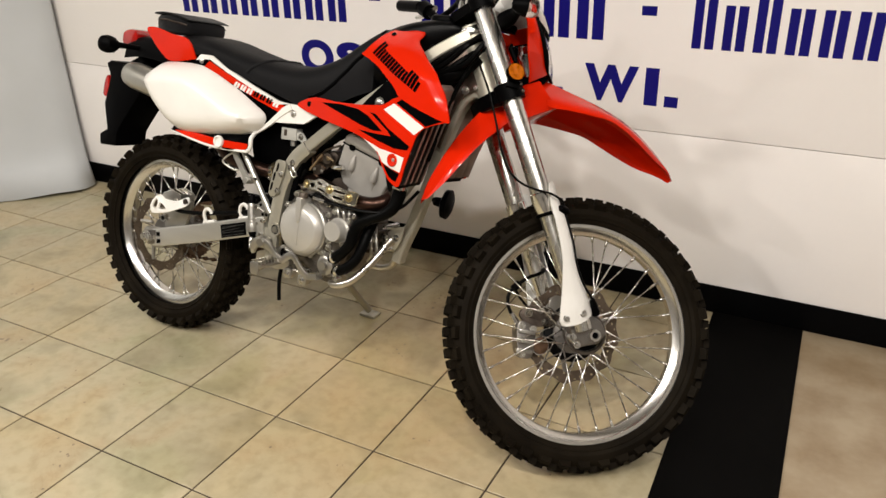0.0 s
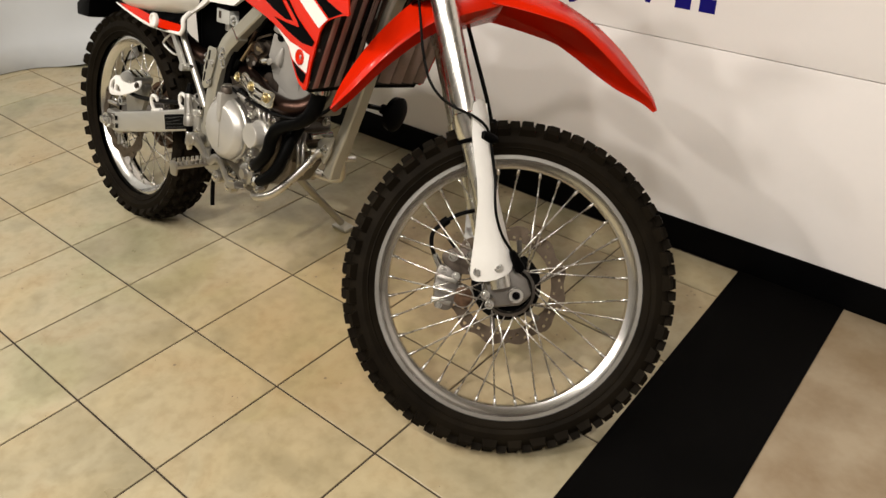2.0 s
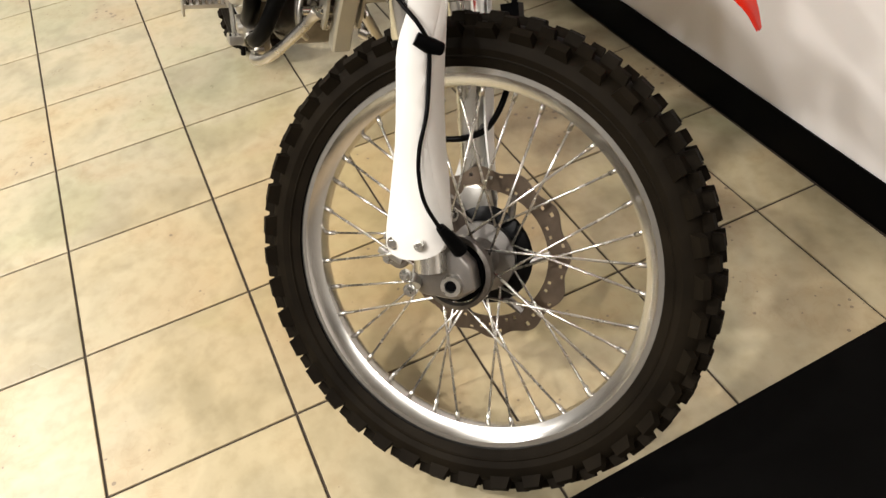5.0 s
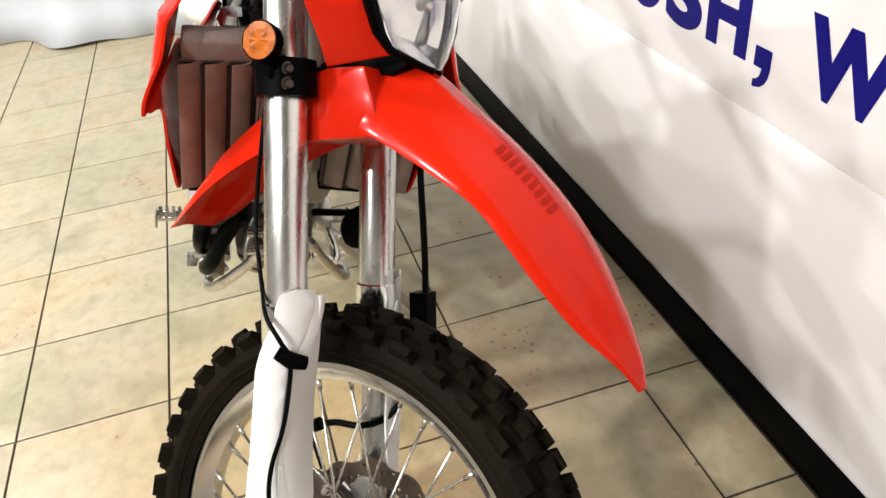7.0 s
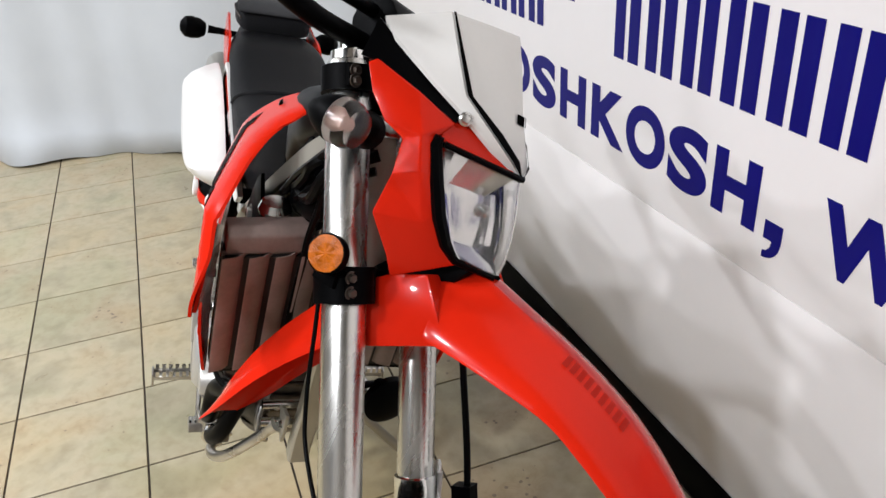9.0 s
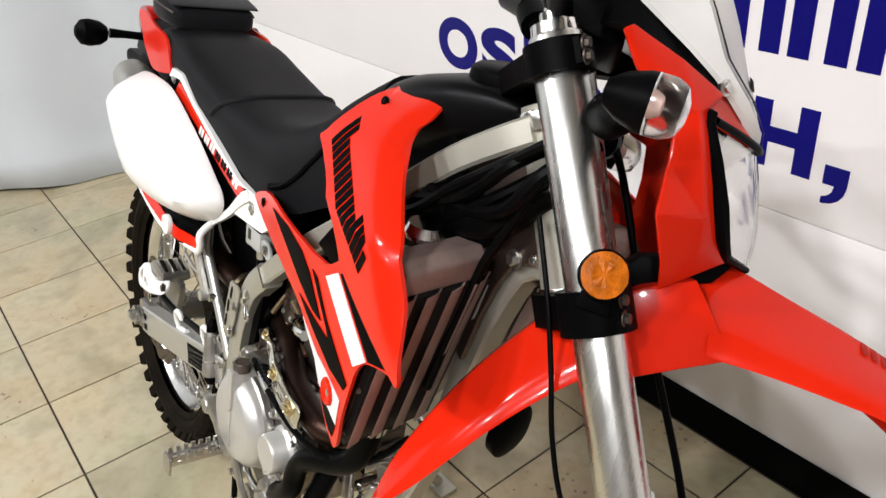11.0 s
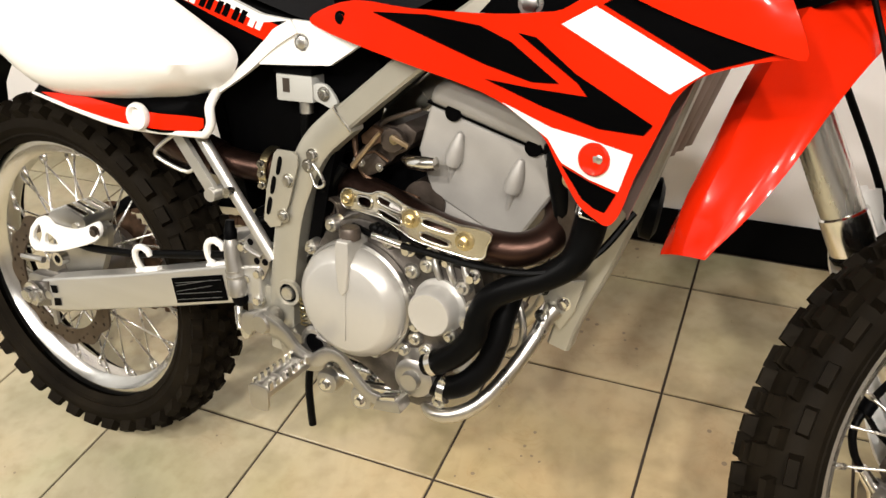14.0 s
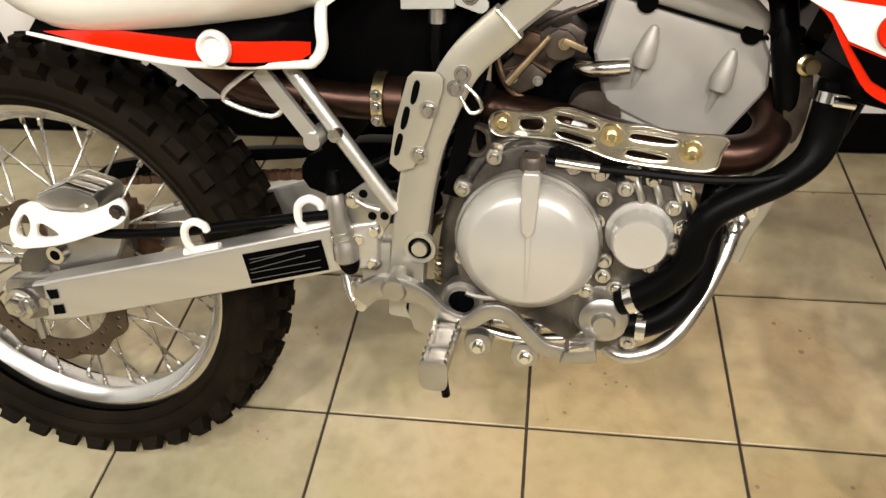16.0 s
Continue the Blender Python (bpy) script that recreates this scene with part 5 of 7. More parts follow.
# shock absorber and rear mudguard behind the engine
shock = part("shock_absorber", tube([(0.470, 0, 0.36), (0.545, 0, 0.66)], 0.024, 16), BLACK, bike, "rear shock absorber with coil spring")
part("spring", tube([Vector((0.470, 0, 0.37)).lerp(Vector((0.54, 0, 0.62)), k / 120) + Matrix.Rotation(-0.27, 3, "Y") @ Vector((0.040 * math.cos(k * 0.42), 0.040 * math.sin(k * 0.42), 0)) for k in range(121)], 0.0055, 6), BLACK, shock)
part("inner_mudguard", plate([(0.405, 0.52), (0.385, 0.60), (0.36, 0.70), (0.30, 0.78), (0.20, 0.83), (0.05, 0.86), (0.05, 0.868), (0.20, 0.845), (0.33, 0.795), (0.39, 0.71), (0.412, 0.60), (0.425, 0.52)], -0.062, 0.062, 0.002), BLACK, bike, "black inner mudguard")
part("air_box", plate(rounded([(0.40, 0.60), (0.39, 0.78), (0.46, 0.80), (0.62, 0.775), (0.64, 0.72), (0.575, 0.68), (0.54, 0.60), (0.46, 0.585)], 3), -0.066, 0.066, 0.012, 3), BLACK, bike, "black air box")
res = part("fluid_reservoir", plate([(0.508, 0.692), (0.508, 0.726), (0.562, 0.727), (0.563, 0.694)], -0.094, -0.066, 0.003), RESERVOIR, bike, "white brake fluid reservoir")
part("cap", plate([(0.506, 0.726), (0.564, 0.727), (0.564, 0.736), (0.506, 0.735)], -0.096, -0.064, 0.002), BLACK, res)
part("sight_label", plate([(0.519, 0.704), (0.519, 0.721), (0.529, 0.721), (0.529, 0.704)], -0.0948, -0.0941, 0), GRIME, res, "grey level window")
part("outlet", tube([(0.543, -0.080, 0.694), (0.543, -0.080, 0.678)], 0.009, 12), STEEL, res)
part("bracket", plate(rounded([(0.562, 0.700), (0.562, 0.716), (0.580, 0.718), (0.596, 0.700), (0.590, 0.690), (0.575, 0.694)], 3), -0.091, -0.086, 0.001), RESERVOIR, res)
part("hose", tube([(0.543, -0.080, 0.684), (0.541, -0.082, 0.655), (0.540, -0.080, 0.600), (0.500, -0.085, 0.540), (0.460, -0.10, 0.520)], 0.0065, 10, smooth=5), HOSE, res)
part("bolt", bolt(bmesh.new(), (0.578, -0.091, 0.707), (0, -1, 0), 0.006, 0.006), STEEL, res)
# rear brake master cylinder on the pivot plate
mc = part("brake_master_cylinder", tube([(0.443, -0.118, 0.416), (0.443, -0.118, 0.420), (0.442, -0.118, 0.438), (0.4415, -0.118, 0.442), (0.439, -0.118, 0.461), (0.4365, -0.118, 0.470), (0.4350, -0.117, 0.486), (0.434, -0.116, 0.494), (0.4335, -0.116, 0.499)], [0.011, 0.0145, 0.0145, 0.0125, 0.0122, 0.0108, 0.0108, 0.0098, 0.0085], 20), CAST, bike, "cast rear brake master cylinder")
for z, r in ((0.446, 0.0138), (0.454, 0.0134)):
    part("body_rib", turned([(0.009, -0.0014), (r, -0.0014), (r, 0.0014), (0.009, 0.0014)], (0.4405 - 0.12 * (z - 0.446), -0.118, z), (-0.1, 0, 1), 20, True), CAST, mc)
part("rubber_boot", tube([(0.445, -0.118, 0.418), (0.447, -0.119, 0.410), (0.448, -0.119, 0.404)], [0.0125, 0.0110, 0.0075], 16), BLACK, mc)
part("bracket", plate([(0.438, 0.482), (0.446, 0.496), (0.471, 0.515), (0.478, 0.513), (0.500, 0.497), (0.493, 0.466), (0.478, 0.440), (0.456, 0.436), (0.446, 0.458)], -0.112, -0.106, 0.0015), CAST, mc)
part("bracket", plate([(0.455, 0.434), (0.492, 0.436), (0.489, 0.396), (0.458, 0.384), (0.453, 0.407)], -0.106, -0.100, 0.0015), FRAME, mc)
part("bracket_rib", tube([(0.452, -0.113, 0.494), (0.468, -0.114, 0.486), (0.484, -0.114, 0.482)], 0.0035, 8, smooth=3), CAST, mc)
for x, z in ((0.452, 0.490), (0.458, 0.444), (0.476, 0.455), (0.472, 0.414)):
    part("bolt", bolt(bmesh.new(), (x, -0.110, z), (0, -1, 0), 0.0065, 0.009), SHINY, mc)
for x, z in ((0.465, 0.499), (0.474, 0.473), (0.488, 0.474)):
    part("hole", lathe(bmesh.new(), [(0, 0.0006), (0.005, 0.0006), (0.005, 0)], (x, -0.1122, z), (0, -1, 0), 12), BLACK, mc)
part("pushrod", tube([(0.440, -0.118, 0.400), (0.446, -0.124, 0.380), (0.452, -0.128, 0.372)], 0.006, 10), STEEL, mc)
part("banjo", tube([(0.433, -0.115, 0.496), (0.433, -0.114, 0.511), (0.4325, -0.114, 0.513), (0.432, -0.112, 0.524)], [0.0092, 0.0092, 0.0074, 0.0060], 12), BLACK, mc)
# brake pedal: an S-shaped cast arm
ped = [(0.462, -0.130, 0.376), (0.478, -0.136, 0.394), (0.505, -0.140, 0.402), (0.535, -0.142, 0.394), (0.560, -0.143, 0.374), (0.585, -0.144, 0.368), (0.608, -0.146, 0.384), (0.628, -0.147, 0.386), (0.648, -0.148, 0.368), (0.672, -0.150, 0.348), (0.700, -0.152, 0.344)]
pc = catmull(ped, 5)
pedal = part("brake_pedal", sweep(bmesh.new(), pc, [0.010 + 0.005 * math.exp(-((k / len(pc) - 0.2) / 0.12) ** 2) - 0.002 * k / len(pc) for k in range(len(pc))], 10, profile=[(0.5, -0.8), (0.5, 0.8), (0.3, 1.1), (-0.3, 1.1), (-0.5, 0.8), (-0.5, -0.8), (-0.3, -1.1), (0.3, -1.1)]), CAST, bike, "cast aluminium rear brake pedal")
part("clevis", plate(rounded([(0.449, 0.394), (0.461, 0.399), (0.468, 0.370), (0.464, 0.360), (0.456, 0.360), (0.452, 0.372)], 2), -0.132, -0.122, 0.002), STEEL, pedal)
tip = bmesh.new()
prism(tip, [(0.690, 0.340), (0.695, 0.356), (0.726, 0.362), (0.730, 0.346)], -0.168, -0.142)
part("pedal_tip", bevelled(tip, 0.002), CAST, pedal)
for k in range(3):
    part("tooth", plate([(0.698, 0.354), (0.722, 0.360), (0.720, 0.366), (0.700, 0.360)], -0.167 + 0.009 * k, -0.163 + 0.009 * k, 0), SHINY, pedal)
bm = bmesh.new()
lathe(bm, [(0, 0.012), (0.012, 0.012), (0.016, 0.006), (0.016, -0.02)], (0.505, -0.140, 0.402), (0, -1, 0), 24)
part("pedal_pivot", bm, CAST, pedal)
part("return_spring", tube([(0.548 + 0.004 * math.cos(k * 0.9) , -0.112 + 0.004 * math.sin(k * 0.9), 0.440 - 0.0009 * k) for k in range(50)], 0.0012, 5), GOLD, pedal, "small gold return spring")
# footpegs
for side in (-1, 1):
    peg = bmesh.new()
    y0, y1 = side * 0.118, side * 0.228
    prism(peg, [(0.550, 0.356), (0.551, 0.364), (0.555, 0.364), (0.556, 0.359), (0.574, 0.359), (0.575, 0.364), (0.579, 0.364), (0.580, 0.356), (0.576, 0.353), (0.554, 0.353)], y0, y1)
    pegob = part("foot_peg", bevelled(peg, 0.001, 1), CAST, bike, "serrated bright steel foot peg")
    for k in range(9):
        y = y0 + (y1 - y0) * (k + 0.5) / 9
        for x in (0.553, 0.577):
            tb = bmesh.new()
            prism(tb, [(x - 0.0022, 0.362), (x + 0.0022, 0.362), (x + 0.0012, 0.373), (x - 0.0012, 0.374)], y - 0.0034, y + 0.0034)
            part("tooth", tb, SHINY, pegob)
    for f in (0.3, 0.7):
        y = y0 + (y1 - y0) * f
        part("peg_web", plate([(0.555, 0.354), (0.556, 0.367), (0.574, 0.367), (0.575, 0.354)], y - 0.003, y + 0.003, 0.001), CAST, pegob)
    part("end_plate", plate(rounded([(0.554, 0.338), (0.550, 0.358), (0.553, 0.370), (0.577, 0.370), (0.580, 0.358), (0.577, 0.338)], 3), y1, y1 + side * 0.004, 0.001), CAST, pegob)
    part("peg_mount", plate(rounded([(0.520, 0.335), (0.515, 0.380), (0.550, 0.385), (0.590, 0.370), (0.585, 0.340), (0.55, 0.33)], 2), side * 0.090, side * 0.122, 0.003), CAST, pegob)
part("drain_hose", tube([(0.552, -0.105, 0.345), (0.550, -0.110, 0.300), (0.553, -0.112, 0.262), (0.556, -0.113, 0.238)], 0.0055, 8, smooth=4), HOSE, bike, "short black drain hose")
# side stand, on the left
stand = part("side_stand", tube([(0.545, 0.100, 0.340), (0.553, 0.220, 0.222), (0.559, 0.338, 0.112)], [0.013, 0.011, 0.011], 12), FRAME, bike, "silver side stand")
part("foot", block(-0.030, 0.030, -0.020, 0.020, 0.0, 0.010, 0.003), FRAME, stand, m=Matrix.Translation((0.559, 0.349, 0.0925)) @ pose(0, 0, 0, LEAN_ANGLE))
part("gear_lever", tube([(0.600, 0.150, 0.40), (0.66, 0.165, 0.40), (0.72, 0.170, 0.385), (0.735, 0.20, 0.385)], 0.007, 10, smooth=4), STEEL, bike)

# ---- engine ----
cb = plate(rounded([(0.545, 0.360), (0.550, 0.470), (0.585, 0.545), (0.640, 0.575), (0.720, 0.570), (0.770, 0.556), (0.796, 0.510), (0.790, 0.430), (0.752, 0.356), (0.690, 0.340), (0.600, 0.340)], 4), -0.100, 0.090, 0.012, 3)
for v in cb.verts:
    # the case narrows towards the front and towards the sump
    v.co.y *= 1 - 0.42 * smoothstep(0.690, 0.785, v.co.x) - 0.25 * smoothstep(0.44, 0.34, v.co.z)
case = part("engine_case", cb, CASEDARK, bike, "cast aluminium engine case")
for k in range(5):
    part("case_rib", tube([(0.772 - 0.004 * k, -0.052, 0.420 + 0.024 * k), (0.806 - 0.003 * k, -0.040, 0.424 + 0.024 * k), (0.806 - 0.003 * k, 0.040, 0.424 + 0.024 * k), (0.772 - 0.004 * k, 0.052, 0.420 + 0.024 * k)], 0.005, 8), GRIME, case)
for yy, zz in ((-0.030, 0.455), (0.030, 0.455), (-0.030, 0.515), (0.030, 0.515), (0, 0.405)):
    part("case_bolt", bolt(bmesh.new(), (0.797 if zz > 0.42 else 0.782, yy, zz), (1, 0, 0), 0.007, 0.012), STEEL, case)
for dx in (0.0, 0.017):
    part("oil_line", tube([(0.806 + dx, -0.050, 0.500), (0.818 + dx, -0.062, 0.474), (0.826 + dx, -0.066, 0.448), (0.822 + dx, -0.060, 0.418), (0.804 + dx, -0.046, 0.398)], 0.0048, 10, smooth=5), CAST, case, "bright oil line")
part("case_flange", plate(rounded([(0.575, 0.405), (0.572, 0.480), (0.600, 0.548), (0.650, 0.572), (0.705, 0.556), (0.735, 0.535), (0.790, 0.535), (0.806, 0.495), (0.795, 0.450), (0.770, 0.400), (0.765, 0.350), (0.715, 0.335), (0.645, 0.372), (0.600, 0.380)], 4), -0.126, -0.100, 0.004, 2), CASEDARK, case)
cc = (0.648, -0.128, 0.469)
clutch = part("clutch_cover", turned([(0.073, 0.0), (0.073, 0.018), (0.071, 0.024), (0.060, 0.034), (0.056, 0.037), (0, 0.0375)], cc, (0, -1, 0), 64), COVER, case, "smooth silver clutch cover")
part("cover_rim", turned([(0.077, 0.0), (0.077, 0.010), (0.074, 0.013), (0.071, 0.010)], cc, (0, -1, 0), 64), CAST, case)
bm = bmesh.new()
prism(bm, rounded([(0.6435, 0.494), (0.6415, 0.552), (0.647, 0.557), (0.655, 0.557), (0.6595, 0.552), (0.6560, 0.494)], 2), -0.1700, -0.120)
part("filler_boss", bevelled(bm, 0.004, 3), COVER, clutch)
bm = bmesh.new()
prism(bm, [(0.647, 0.508), (0.654, 0.508), (0.651, 0.425), (0.650, 0.425)], -0.1672, -0.160)
part("cover_rib", bevelled(bm, 0.001), COVER, clutch)
part("filler_plug", turned([(0.013, 0.0), (0.013, 0.010), (0.011, 0.014), (0, 0.014)], (0.650, -0.150, 0.555), (0, 0, 1), 20), GRIME, clutch)
fc = (0.760, -0.112, 0.4845)
part("oil_filter_cover", turned([(0.034, 0.0), (0.034, 0.018), (0.030, 0.022), (0.0285, 0.024), (0.0280, 0.043), (0.0255, 0.0465), (0, 0.047)], fc, (0, -1, 0), 48), COVER, case, "round silver oil filter cover")
# case bolts and bosses round the covers
for k, (x, z) in enumerate([(0.578, 0.440), (0.578, 0.520), (0.610, 0.557), (0.690, 0.552), (0.722, 0.520), (0.728, 0.450), (0.700, 0.415), (0.742, 0.532), (0.790, 0.515), (0.796, 0.470), (0.775, 0.448), (0.728, 0.432), (0.670, 0.398), (0.606, 0.410)]):
    part("bolt_boss", turned([(0.010, 0.0), (0.010, 0.014), (0.008, 0.017), (0, 0.017)], (x, -0.114, z), (0, -1, 0), 16), CAST, case)
    part("case_bolt", bolt(bmesh.new(), (x, -0.131, z), (0, -1, 0), 0.005, 0.006), STEEL, case)
# kickless shaft hole and its ring
part("shaft_boss", turned([(0.024, 0.0), (0.024, 0.018), (0.0205, 0.022), (0.015, 0.022), (0.014, 0.010), (0, 0.010)], (0.577, -0.108, 0.383), (0, -1, 0), 32), CAST, case)
part("shaft_plug", turned([(0.0145, 0.0), (0.0145, 0.006), (0, 0.006)], (0.577, -0.122, 0.383), (0, -1, 0), 24), BLACK, case)
# water pump with two hose stubs
wp = (0.733, -0.112, 0.384)
pump = part("water_pump", turned([(0.034, 0.0), (0.034, 0.014), (0.028, 0.020), (0.026, 0.030), (0.020, 0.034), (0.013, 0.034), (0.011, 0.042), (0, 0.042)], wp, (0, -1, 0), 40), CAST, case, "cast water pump housing")
for x, z in ((0.712, 0.412), (0.742, 0.418), (0.762, 0.352), (0.714, 0.352)):
    lug = part("pump_lug", turned([(0.009, 0.0), (0.009, 0.018), (0, 0.018)], (x, -0.112, z), (0, -1, 0), 14), CAST, pump)
    part("pump_bolt", bolt(bmesh.new(), (x, -0.130, z), (0, -1, 0), 0.005, 0.006), STEEL, lug)
hose1 = part("coolant_hose", tube([(0.748, -0.133, 0.404), (0.770, -0.138, 0.417), (0.792, -0.140, 0.436), (0.810, -0.140, 0.462), (0.815, -0.138, 0.490), (0.827, -0.135, 0.514), (0.855, -0.130, 0.533), (0.888, -0.121, 0.549), (0.912, -0.112, 0.570), (0.921, -0.104, 0.600), (0.925, -0.100, 0.640)], [0.0150] * 8 + [0.0165, 0.0180, 0.0180], 18, smooth=6), HOSE, bike, "thick black coolant hose")
hose2 = part("coolant_hose", tube([(0.756, -0.128, 0.375), (0.775, -0.131, 0.378), (0.799, -0.130, 0.392), (0.820, -0.122, 0.418), (0.829, -0.112, 0.450), (0.832, -0.098, 0.485), (0.838, -0.078, 0.525)], 0.0145, 18, smooth=6), HOSE, bike, "thick black coolant hose")
part("hose_clamp", turned([(0.0185, -0.005), (0.0200, -0.005), (0.0200, 0.005), (0.0185, 0.005)], (0.924, -0.101, 0.626), (0.1, 0.1, 1), 24, True), SHINY, hose1)
part("clamp_screw", turned([(0, -0.010), (0.005, -0.010), (0.005, 0.010), (0, 0.010)], (0.926, -0.122, 0.626), (1, 0, -0.1), 14), SHINY, hose1)
part("temperature_sender", turned([(0, 0.0), (0.009, 0.0), (0.010, 0.012), (0.007, 0.014), (0.007, 0.024), (0, 0.024)], (0.893, -0.085, 0.652), (0.2, -1, 0.1), 18), GOLD, bike, "small brass temperature sender")
for h, a, b in ((hose1, (0.757, -0.1352, 0.4092), (0.765, -0.137, 0.4140)), (hose2, (0.768, -0.131, 0.3755), (0.778, -0.132, 0.3755))):
    part("hose_clamp", tube([a, b], 0.0172, 20), SHINY, h)
# lower rods and bracket under the case
part("shift_linkage", tube([(0.575, -0.095, 0.345), (0.65, -0.095, 0.340), (0.700, -0.095, 0.345)], 0.0075, 10), STEEL, case)
part("link_bolt", bolt(bmesh.new(), (0.655, -0.105, 0.338), (0, -1, 0), 0.008, 0.010), SHINY, case)
part("link_bolt", bolt(bmesh.new(), (0.60, -0.105, 0.345), (0, -1, 0), 0.008, 0.010), SHINY, case)
# small fittings between the covers
for x, z, r in ((0.716, 0.546, 0.006), (0.748, 0.548, 0.006), (0.768, 0.542, 0.005), (0.800, 0.530, 0.006), (0.716, 0.492, 0.006), (0.802, 0.492, 0.006)):
    part("case_bolt", bolt(bmesh.new(), (x, -0.124, z), (0, -1, 0), r, 0.012), SHINY, case)
for x in (0.752, 0.770, 0.790):
    part("oil_pipe", tube([(x - 0.004, -0.118, 0.556), (x, -0.128, 0.540), (x + 0.006, -0.130, 0.524), (x + 0.008, -0.122, 0.512)], 0.0042, 10, smooth=4), CAST, case)
part("cover_lip", tube([(0.582 + 0.010 * k, -0.128, 0.396 - 0.0038 * k + 0.0009 * k * k) for k in range(9)], 0.004, 8), CAST, case)
part("clutch_lever", plate(rounded([(0.608, 0.548), (0.614, 0.562), (0.645, 0.568), (0.685, 0.564), (0.712, 0.552), (0.700, 0.546), (0.660, 0.552), (0.636, 0.544)], 3), -0.104, -0.094, 0.002), CAST, case)
part("cable_boot", turned([(0.004, 0.0)] + [(0.009 if k % 2 else 0.0065, 0.004 + 0.004 * k) for k in range(9)] + [(0.004, 0.042)], (0.664, -0.126, 0.5650), (1, -0.1, -0.18), 14), HOSE, case, "ribbed black cable boot")
# top of the case: clutch arm, breather and starter lumps
part("cable_boss", turned([(0.017, 0), (0.017, 0.020), (0.013, 0.020), (0.012, 0.004), (0, 0.004)], (0.590, -0.080, 0.560), (-0.2, -1, 0.1), 20), GRIME, case)
part("starter_motor", turned([(0, -0.04), (0.026, -0.04), (0.028, -0.03), (0.028, 0.05), (0, 0.05)], (0.705, -0.02, 0.585), (0, -1, 0), 28), GRIME, case)
for x, y, z, r in ((0.625, -0.058, 0.570, 0.012), (0.690, -0.095, 0.582, 0.010), (0.735, -0.098, 0.560, 0.011), (0.775, -0.09, 0.565, 0.010)):
    part("case_lug", turned([(r, -0.02), (r, 0.02), (r * 0.8, 0.024), (0, 0.024)], (x, y, z), (0.1, -1, 0.4), 16), CASE, case)

# cylinder and head, tipped forward
TILT_BACK = 15.0
cyl_m = Matrix.Translation((0.742, 0, 0.548)) @ Matrix.Rotation(radians(TILT_BACK), 4, "Y")
part("cylinder", plate([(-0.030, 0.0), (0.075, 0.0), (0.075, 0.058), (-0.030, 0.058)], -0.066, 0.066, 0.014, 3), HEAD, bike, "grey painted cylinder", cyl_m)
hb = plate([(-0.040, 0.042), (0.078, 0.024), (0.104, 0.106), (0.094, 0.135), (0.080, 0.150), (-0.068, 0.150), (-0.068, 0.090)], -0.078, 0.078, 0.008, 3)
for v in hb.verts:
    # the lower half of the casting slopes inward
    v.co.y *= 1 - 0.10 * smoothstep(0.100, 0.040, v.co.z)
bmesh.ops.bisect_plane(hb, geom=hb.verts[:] + hb.edges[:] + hb.faces[:], plane_co=(0, 0, 0.100), plane_no=(0.05, 0, 1))
head = part("cylinder_head", hb, HEAD, bike, "grey painted cylinder head with two bolt bosses", cyl_m, 20)
for x in (-0.020, 0.058):
    bm = bmesh.new()
    lathe(bm, [(0, 0), (0.009, 0.0), (0.011, 0.010), (0.008, 0.028), (0.004, 0.040), (0, 0.042)], (x, -0.080, 0.092), (-0.02, 0.05, 1), 18)
    sweep(bm, [(x, -0.0775, 0.098), (x, -0.0675, 0.060)], 0.005, 10)
    part("bolt_tower", bm, HEAD, head)
part("head_cover", plate([(-0.070, 0.1505), (0.082, 0.1505), (0.080, 0.170), (0.050, 0.186), (-0.050, 0.186), (-0.068, 0.172)], -0.082, 0.082, 0.010, 3), HEAD, head, "grey cylinder head cover")
for x in (-0.036, 0.066):
    part("cover_notch", turned([(0.010, 0.0), (0.010, 0.012), (0, 0.012)], (x, -0.0695, 0.151), (0, -1, 0), 24), BLACK, head)
part("head_gasket", plate([(-0.071, 0.1490), (0.083, 0.1490), (0.083, 0.1520), (-0.071, 0.1520)], -0.0790, 0.0790, 0), BLACK, head)
part("spark_plug_lead", tube([(0.685, -0.080, 0.640), (0.700, -0.094, 0.641), (0.722, -0.098, 0.644), (0.735, -0.098, 0.646)], [0.006, 0.008, 0.009, 0.008], 12), SHINY, bike, "bright temperature sensor on the cylinder")

# wiring and hose between the head and the shroud
part("breather_hose", tube([(0.868, -0.062, 0.720), (0.872, -0.078, 0.690), (0.878, -0.086, 0.655), (0.886, -0.084, 0.620), (0.890, -0.074, 0.590)], 0.013, 14, smooth=5), HOSE, bike, "black hose beside the cylinder head")
for k, (x, z) in enumerate(((0.860, 0.676), (0.864, 0.660), (0.870, 0.644))):
    part("connector", block(x, x + 0.030, -0.092, -0.074, z, z + 0.009, 0.0015), BLACK, bike, "black wiring connector")
part("stay_plate", plate(rounded([(0.884, 0.600), (0.880, 0.640), (0.892, 0.655), (0.904, 0.640), (0.905, 0.600), (0.896, 0.575)], 3), -0.094, -0.088, 0.0015), GRIME, bike, "dull steel stay plate")

